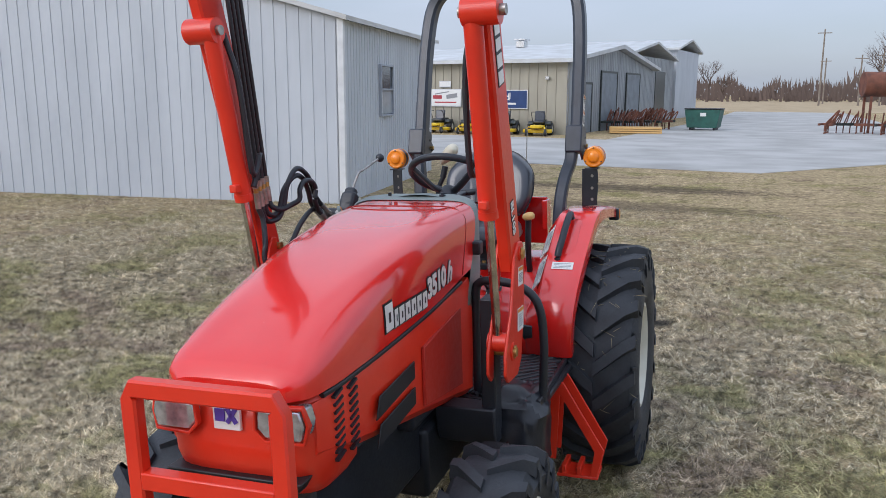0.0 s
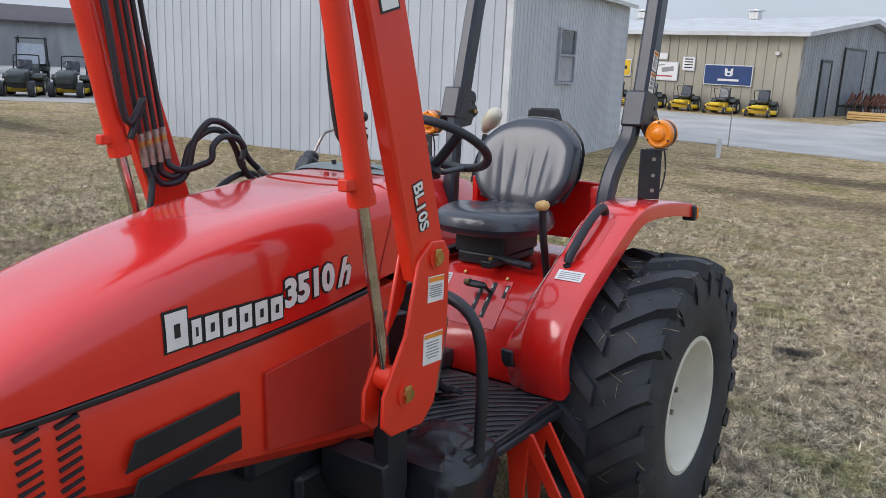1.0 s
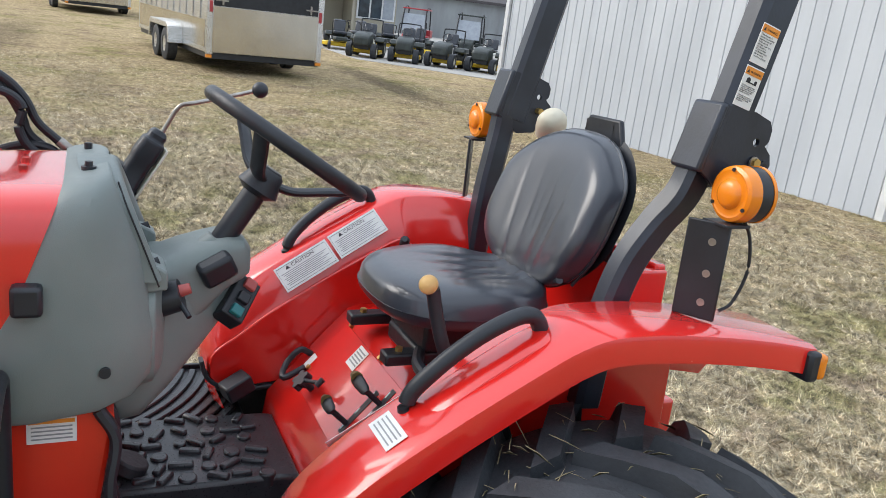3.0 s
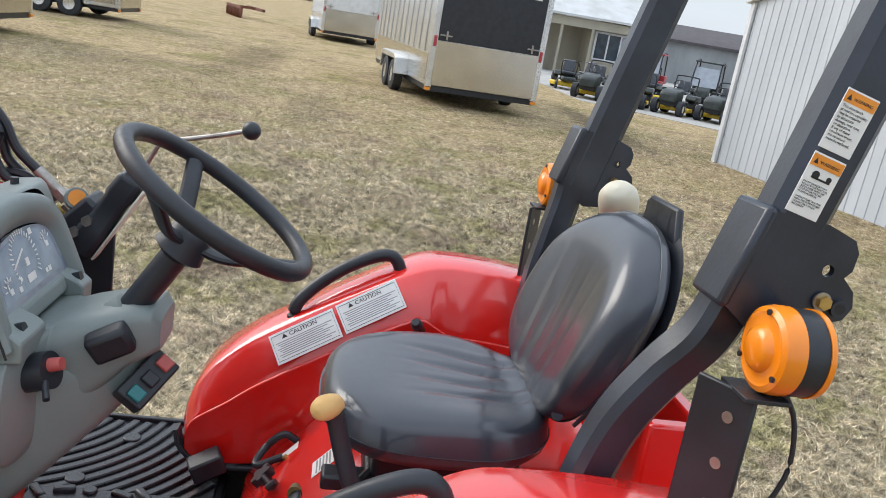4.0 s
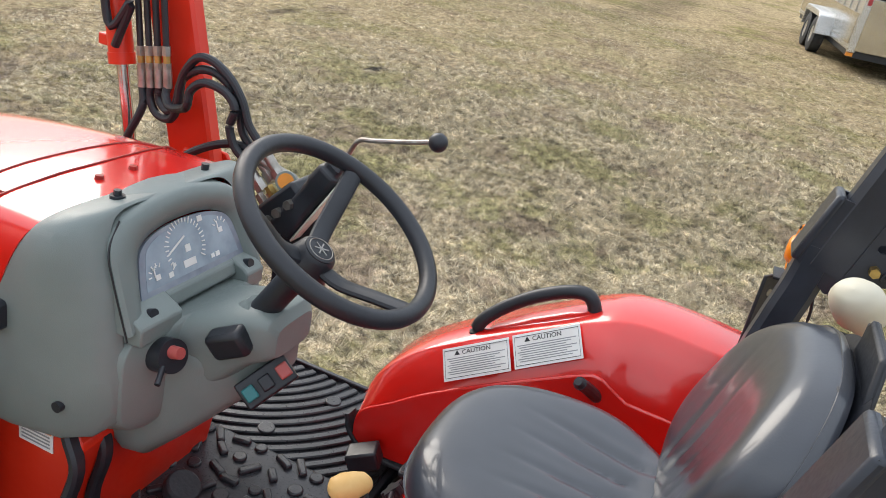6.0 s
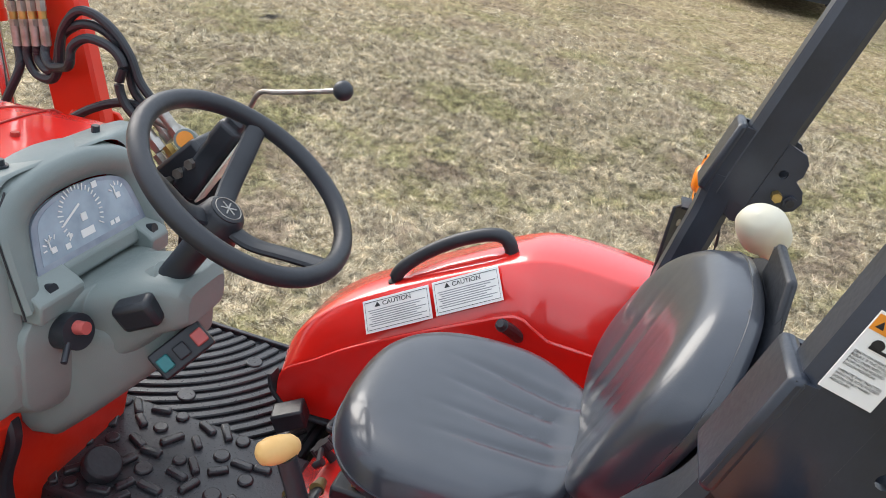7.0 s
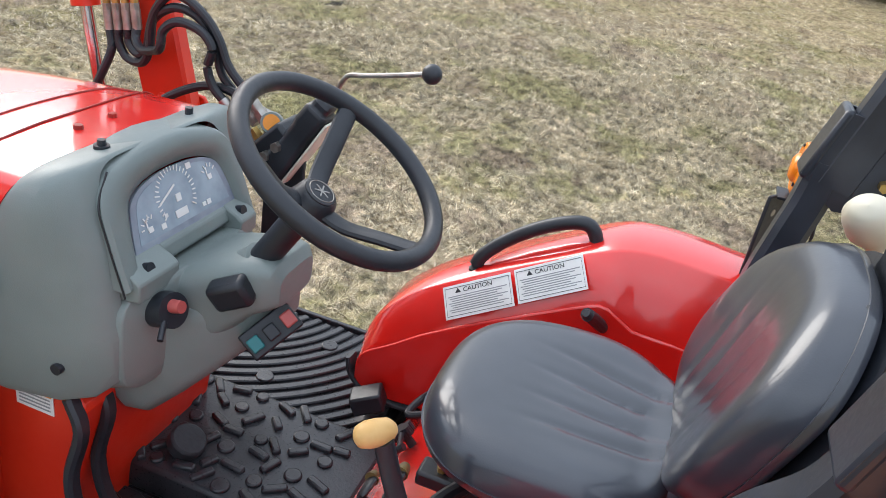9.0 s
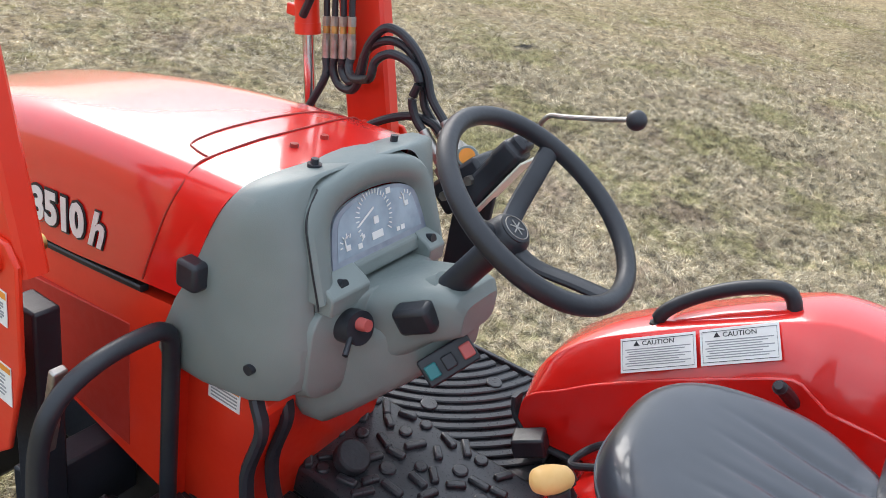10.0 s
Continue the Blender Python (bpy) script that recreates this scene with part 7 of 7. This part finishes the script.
hw = part("window", boxes(((-2.18, -1.0, 1.6), (0.08, 1.8, 1.4))), TRIMWHITE, house)
for k in range(2):
    part("pane", boxes(((-2.13, -1.42 + 0.84 * k, 1.6), (0.03, 0.74, 1.2))), PANE, hw)
barn = thing("barn", pose(-62, 22, 0, 0, 0, 80), "low grey barn with dark roof", "barn")
part("wall", boxes(((5, -4, 1.4), (16, 8, 2.8))), GREYSHEET, barn)
part("roof", shape(bm_prism, [(0.4, 2.75), (-4, 3.9), (-8.4, 2.75), (-8.4, 2.95), (-4, 4.1), (0.4, 2.95)], -3.4, 13.4, "x"), surf("dark roof", (0.09, 0.08, 0.085), None, 2, 0.8), barn)

# ---- yard clutter ----
post = thing("marker_post", pose(-3.45, 13.77, 0, 0, 0, 0), "short white marker post in the grass", "post")
part("post", shape(bm_rod, (0, 0, -0.02), (0, 0, 0.42), 0.05, 0.048, 12), TRIMWHITE, post)
rod = thing("marker_rod", pose(-4.0, 16.2, 0, 0, 0, 0), "thin steel rod standing in the gravel", "post")
part("rod", shape(bm_rod, (0, 0, -0.02), (0, 0, 1.0), 0.012, None, 8), STEEL, rod)
bin_ = thing("dumpster", pose(-0.75, 40.4, 0.012, 0, 0, -8), "green steel dumpster on the gravel", "dumpster")
part("box", shape(bm_prism, [(-0.75, 0.12), (-0.9, 1.05), (0.9, 1.05), (0.75, 0.12)], -0.6, 0.6, "y"), BINGREEN, bin_, bevel=0.02)
part("lid", boxes(((0, 0, 1.09), (1.84, 1.26, 0.06))), INK, bin_, bevel=0.02)
part("label_plate", boxes(((0.05, -0.606, 0.8), (0.3, 0.01, 0.18))), WHITE, bin_)
for s in (1, -1):
    part("foot", boxes(((s * 0.6, 0, 0.06), (0.1, 1.0, 0.12))), INK, bin_)
tank = thing("fuel_tank", pose(8.1, 40.5, 0, 0, 0, 10), "rusty red tank on a steel stand", "tank")
part("tank", shape(bm_rod, (-1.6, 0, 2.35), (1.6, 0, 2.35), 0.6, None, 24), RUST, tank, bevel=0.03)
for x in (-1.3, 1.3):
    for y in (-0.5, 0.5):
        part("leg", boxes(((x, y, 0.9), (0.1, 0.1, 1.8))), RUST, tank)
random.seed(8)
for k in range(16):
    x, y = (-5.4 + 0.28 * k, 38.0 + 0.25 * k + random.uniform(-1, 1)) if k < 11 else (5.2 + 0.8 * (k - 11), 39.5 + random.uniform(-2, 2))
    im = thing("farm_implement", pose(x, y, 0.0, 0, 0, random.uniform(0, 180)), "dark rusty farm implement in the yard", "implement", "implements beside the workshop")
    part("beam", boxes(((0, 0, 0.45), (1.3, 0.12, 0.12)), ((0, 0.5, 0.45), (1.1, 0.1, 0.1)), ((0.2, 0.25, 0.45), (0.1, 0.6, 0.1))), RUST if k % 2 else DARKGREEN, im)
    for q in range(4):
        part("tine", shape(bm_tube, [(-0.55 + 0.36 * q, 0, 0.45), (-0.55 + 0.36 * q, -0.25, 0.9 + 0.25 * random.random()), (-0.5 + 0.36 * q, 0.2, 0.5), (-0.5 + 0.36 * q, 0.25, 0.0)], 0.03, 6), RUST, im)
pallet = thing("lumber_stack", pose(-3.6, 35.0, 0.012, 0, 0, 10), "low stack of pale lumber on the gravel", "lumber")
for k in range(5):
    for q in range(3):
        part("plank", boxes(((0, -0.5 + 0.25 * k, 0.06 + 0.1 * q), (2.4, 0.2, 0.08))), WOODY, pallet)

# ---- far field, poles, trees ----
bm = bmesh.new()
bm_slab(bm, [(-700, 95), (-30, 85), (2, 90), (60, 80), (700, 85), (700, 240), (-700, 240)], -0.02, 0.02)
tagged(part("field", bm, DRYFIELD), "strip of tall straw-coloured field grass", "field", kind="structure")
for x, y, h in ((12.6, 146, 12.5), (19.0, 150, 8.5), (22.5, 152, 9.0), (15.5, 175, 9)):
    up = thing("utility_pole", pose(x, y, 0, 0, 0, random.uniform(-30, 30)), "weathered wooden utility pole", "pole", "utility poles")
    part("pole", shape(bm_rod, (0, 0, -0.1), (0, 0, h), 0.17, 0.11, 10), WOODGREY, up)
    part("cross_arm", boxes(((0, 0, h - 0.6), (2.2, 0.12, 0.14))), WOODGREY, up)


def bare_tree(x, y, h, seed):
    """A leafless tree: tapered trunk, limbs that fork, and a crown of fine twigs."""
    rnd = random.Random(seed)
    t = thing("bare_tree", pose(x, y, 0, 0, 0, 0), "bare winter tree with spreading twigs", "tree", "bare trees")
    tr, cr = bmesh.new(), bmesh.new()

    def grow(p, d, ln, r, depth):
        q = p + d * ln
        bm_rod(tr if depth < 2 else cr, p, q, r, r * 0.65, 6 if depth < 2 else 3)
        if depth > 5:
            return
        for _ in range(3 if depth < 4 else 2):
            nd = (d + Vector((rnd.uniform(-1, 1), rnd.uniform(-1, 1), rnd.uniform(-0.25, 0.6))) * 0.75).normalized()
            grow(p + d * ln * rnd.uniform(0.55, 1.0), nd, ln * rnd.uniform(0.62, 0.82), r * 0.55, depth + 1)

    grow(Vector((0, 0, -0.1)), Vector((0.03, 0, 1)), h * 0.25, h * 0.022, 0)
    part("trunk", tr, TWIG, t)
    part("crown", cr, TWIG, t)
    return t


for k, (x, y, h) in enumerate(((25.0, 165, 19), (29.0, 172, 16), (-8.0, 205, 15), (-4.5, 208, 12), (-66, 40, 9))):
    bare_tree(x, y, h, k + 1)

# distant woods: thin stems and twigs along the horizon
def woods():
    rnd = np.random.default_rng(4)
    n = 26000
    ang = rnd.uniform(math.radians(20), math.radians(215), n)
    dist = rnd.uniform(215, 265, n)
    x, y = dist * np.cos(ang), dist * np.sin(ang)
    big = 0.75 + 0.35 * np.sin(ang * 23) * np.sin(ang * 61 + 1) + 0.2 * np.sin(ang * 140)
    z0 = rnd.uniform(0, 1, n) ** 1.3 * 5.0 * big
    ln = rnd.uniform(1.2, 3.4, n)
    w = rnd.uniform(0.08, 0.40, n)
    lean = rnd.uniform(-0.8, 0.8, n)
    tx, ty = -np.sin(ang), np.cos(ang)
    v = np.zeros((n, 3, 3))
    v[:, 0] = np.stack([x - tx * w, y - ty * w, z0], 1)
    v[:, 1] = np.stack([x + tx * w, y + ty * w, z0], 1)
    v[:, 2] = np.stack([x + tx * lean, y + ty * lean, z0 + ln], 1)
    me = bpy.data.meshes.new("woods")
    me.from_pydata(v.reshape(-1, 3).tolist(), [], np.arange(n * 3).reshape(-1, 3).tolist())
    me.materials.append(TWIG)
    return tagged(new("woods", me), "distant brown leafless woods on the horizon", "woods", kind="stuff")


woods()


# ---- grass blades round the tractor ----
def blade_material():
    m = bpy.data.materials.new("dry grass blades")
    m.use_nodes = True
    n, l = m.node_tree.nodes, m.node_tree.links
    b = n["Principled BSDF"]
    b.inputs["Roughness"].default_value = 0.8
    g = n.new("ShaderNodeNewGeometry")
    co = n.new("ShaderNodeTexCoord")

    def tones(a, c, d):
        r = n.new("ShaderNodeValToRGB")
        r.color_ramp.elements.new(0.5)
        for e, (pos, col) in zip(r.color_ramp.elements, ((0.0, a), (0.45, c), (1.0, d))):
            e.position, e.color = pos, (*col, 1)
        l.new(g.outputs["Random Per Island"], r.inputs["Fac"])
        return r.outputs["Color"]

    def patches(scale, detail, rough, lo, hi, a, c):
        k = n.new("ShaderNodeTexNoise")
        k.inputs["Scale"].default_value, k.inputs["Detail"].default_value, k.inputs["Roughness"].default_value = scale, detail, rough
        l.new(co.outputs["Object"], k.inputs["Vector"])
        mr = n.new("ShaderNodeMapRange")
        mr.inputs["From Min"].default_value, mr.inputs["From Max"].default_value, mr.inputs["To Max"].default_value = lo, hi, 0.85
        l.new(k.outputs["Fac"], mr.inputs["Value"])
        mx = n.new("ShaderNodeMix")
        mx.data_type = "RGBA"
        l.new(mr.outputs["Result"], mx.inputs["Factor"])
        l.new(a, mx.inputs["A"])
        l.new(c, mx.inputs["B"])
        return mx.outputs["Result"]

    straw = tones((0.085, 0.060, 0.032), (0.455, 0.360, 0.222), (0.860, 0.765, 0.585))
    green = tones((0.112, 0.109, 0.039), (0.310, 0.284, 0.112), (0.533, 0.468, 0.249))
    brown = tones((0.138, 0.096, 0.065), (0.327, 0.242, 0.172), (0.568, 0.451, 0.344))
    c = patches(0.85, 7, 0.72, 0.50, 0.575, straw, green)
    c = patches(1.15, 7, 0.7, 0.54, 0.61, c, brown)
    # same clump noise as the lawn: highlights and dark gaps painted into the blades
    k = n.new("ShaderNodeTexNoise")
    k.inputs["Scale"].default_value, k.inputs["Detail"].default_value, k.inputs["Roughness"].default_value = 13, 5, 0.7
    l.new(co.outputs["Object"], k.inputs["Vector"])
    r = n.new("ShaderNodeValToRGB")
    r.color_ramp.elements.new(0.5)
    for e, (pos, v) in zip(r.color_ramp.elements, ((0.36, 0.34), (0.50, 1.06), (0.65, 1.66))):
        e.position, e.color = pos, (v, v, v * 0.97, 1)
    l.new(k.outputs["Fac"], r.inputs["Fac"])
    mul = n.new("ShaderNodeMix")
    mul.data_type, mul.blend_type = "RGBA", "MULTIPLY"
    mul.inputs["Factor"].default_value = 1.0
    l.new(c, mul.inputs["A"])
    l.new(r.outputs["Color"], mul.inputs["B"])
    l.new(scarred(n, l, co, mul.outputs["Result"]), b.inputs["Base Color"])
    return m


def grass(n):
    """Short matted blades that lie every way, thickest near the tractor."""
    rnd = np.random.default_rng(7)
    k = int(n * 0.62)
    x = np.concatenate([np.clip(rnd.normal(-2.6, 3.2, k), -14, 3.4), rnd.uniform(-17, 3.2, n - k)])
    y = np.concatenate([np.clip(rnd.normal(-0.1, 3.0, k), -9, 9), rnd.uniform(-7.5, 9.0, n - k)])
    cl = rnd.integers(0, n // 60, n)
    cx, cy = x[cl * 31 % n], y[cl * 31 % n]
    near = rnd.uniform(0, 1, n) < 0.45
    x = np.where(near, cx + rnd.normal(0, 0.035, n), x)
    y = np.where(near, cy + rnd.normal(0, 0.035, n), y)
    r = np.hypot(x, y + 0.9)
    w = np.clip((7.0 - r) / 4.5, 0, 1)
    w = w * w * (3 - 2 * w)
    z = w * (-0.0745 + 0.0388 * (x - 0.0397))
    a = rnd.uniform(0, 2 * math.pi, n) + 0.9 * np.sin(cl * 1.7) * near
    ln = rnd.uniform(0.03, 0.10, n)
    rise = rnd.uniform(0.04, 1.0, n) ** 2 * 0.55 + 0.06
    hw = rnd.uniform(0.0013, 0.0040, n)
    dx, dy = np.cos(a), np.sin(a)
    v = np.zeros((n, 3, 3))
    lift = rnd.uniform(-0.004, 0.012, n)
    v[:, 0] = np.stack([x - dy * hw, y + dx * hw, z + lift], 1)
    v[:, 1] = np.stack([x + dy * hw, y - dx * hw, z + lift], 1)
    v[:, 2] = np.stack([x + dx * ln * (1 - rise * 0.5), y + dy * ln * (1 - rise * 0.5), z + ln * rise], 1)
    me = bpy.data.meshes.new("grass")
    me.vertices.add(n * 3)
    me.vertices.foreach_set("co", v.reshape(-1))
    me.loops.add(n * 3)
    me.loops.foreach_set("vertex_index", np.arange(n * 3, dtype=np.int32))
    me.polygons.add(n)
    me.polygons.foreach_set("loop_start", np.arange(0, n * 3, 3, dtype=np.int32))
    me.update(calc_edges=True)
    me.materials.append(blade_material())
    return tagged(new("grass", me), "matted straw-coloured grass blades with green tufts", "grass", kind="stuff")


grass(1750000)
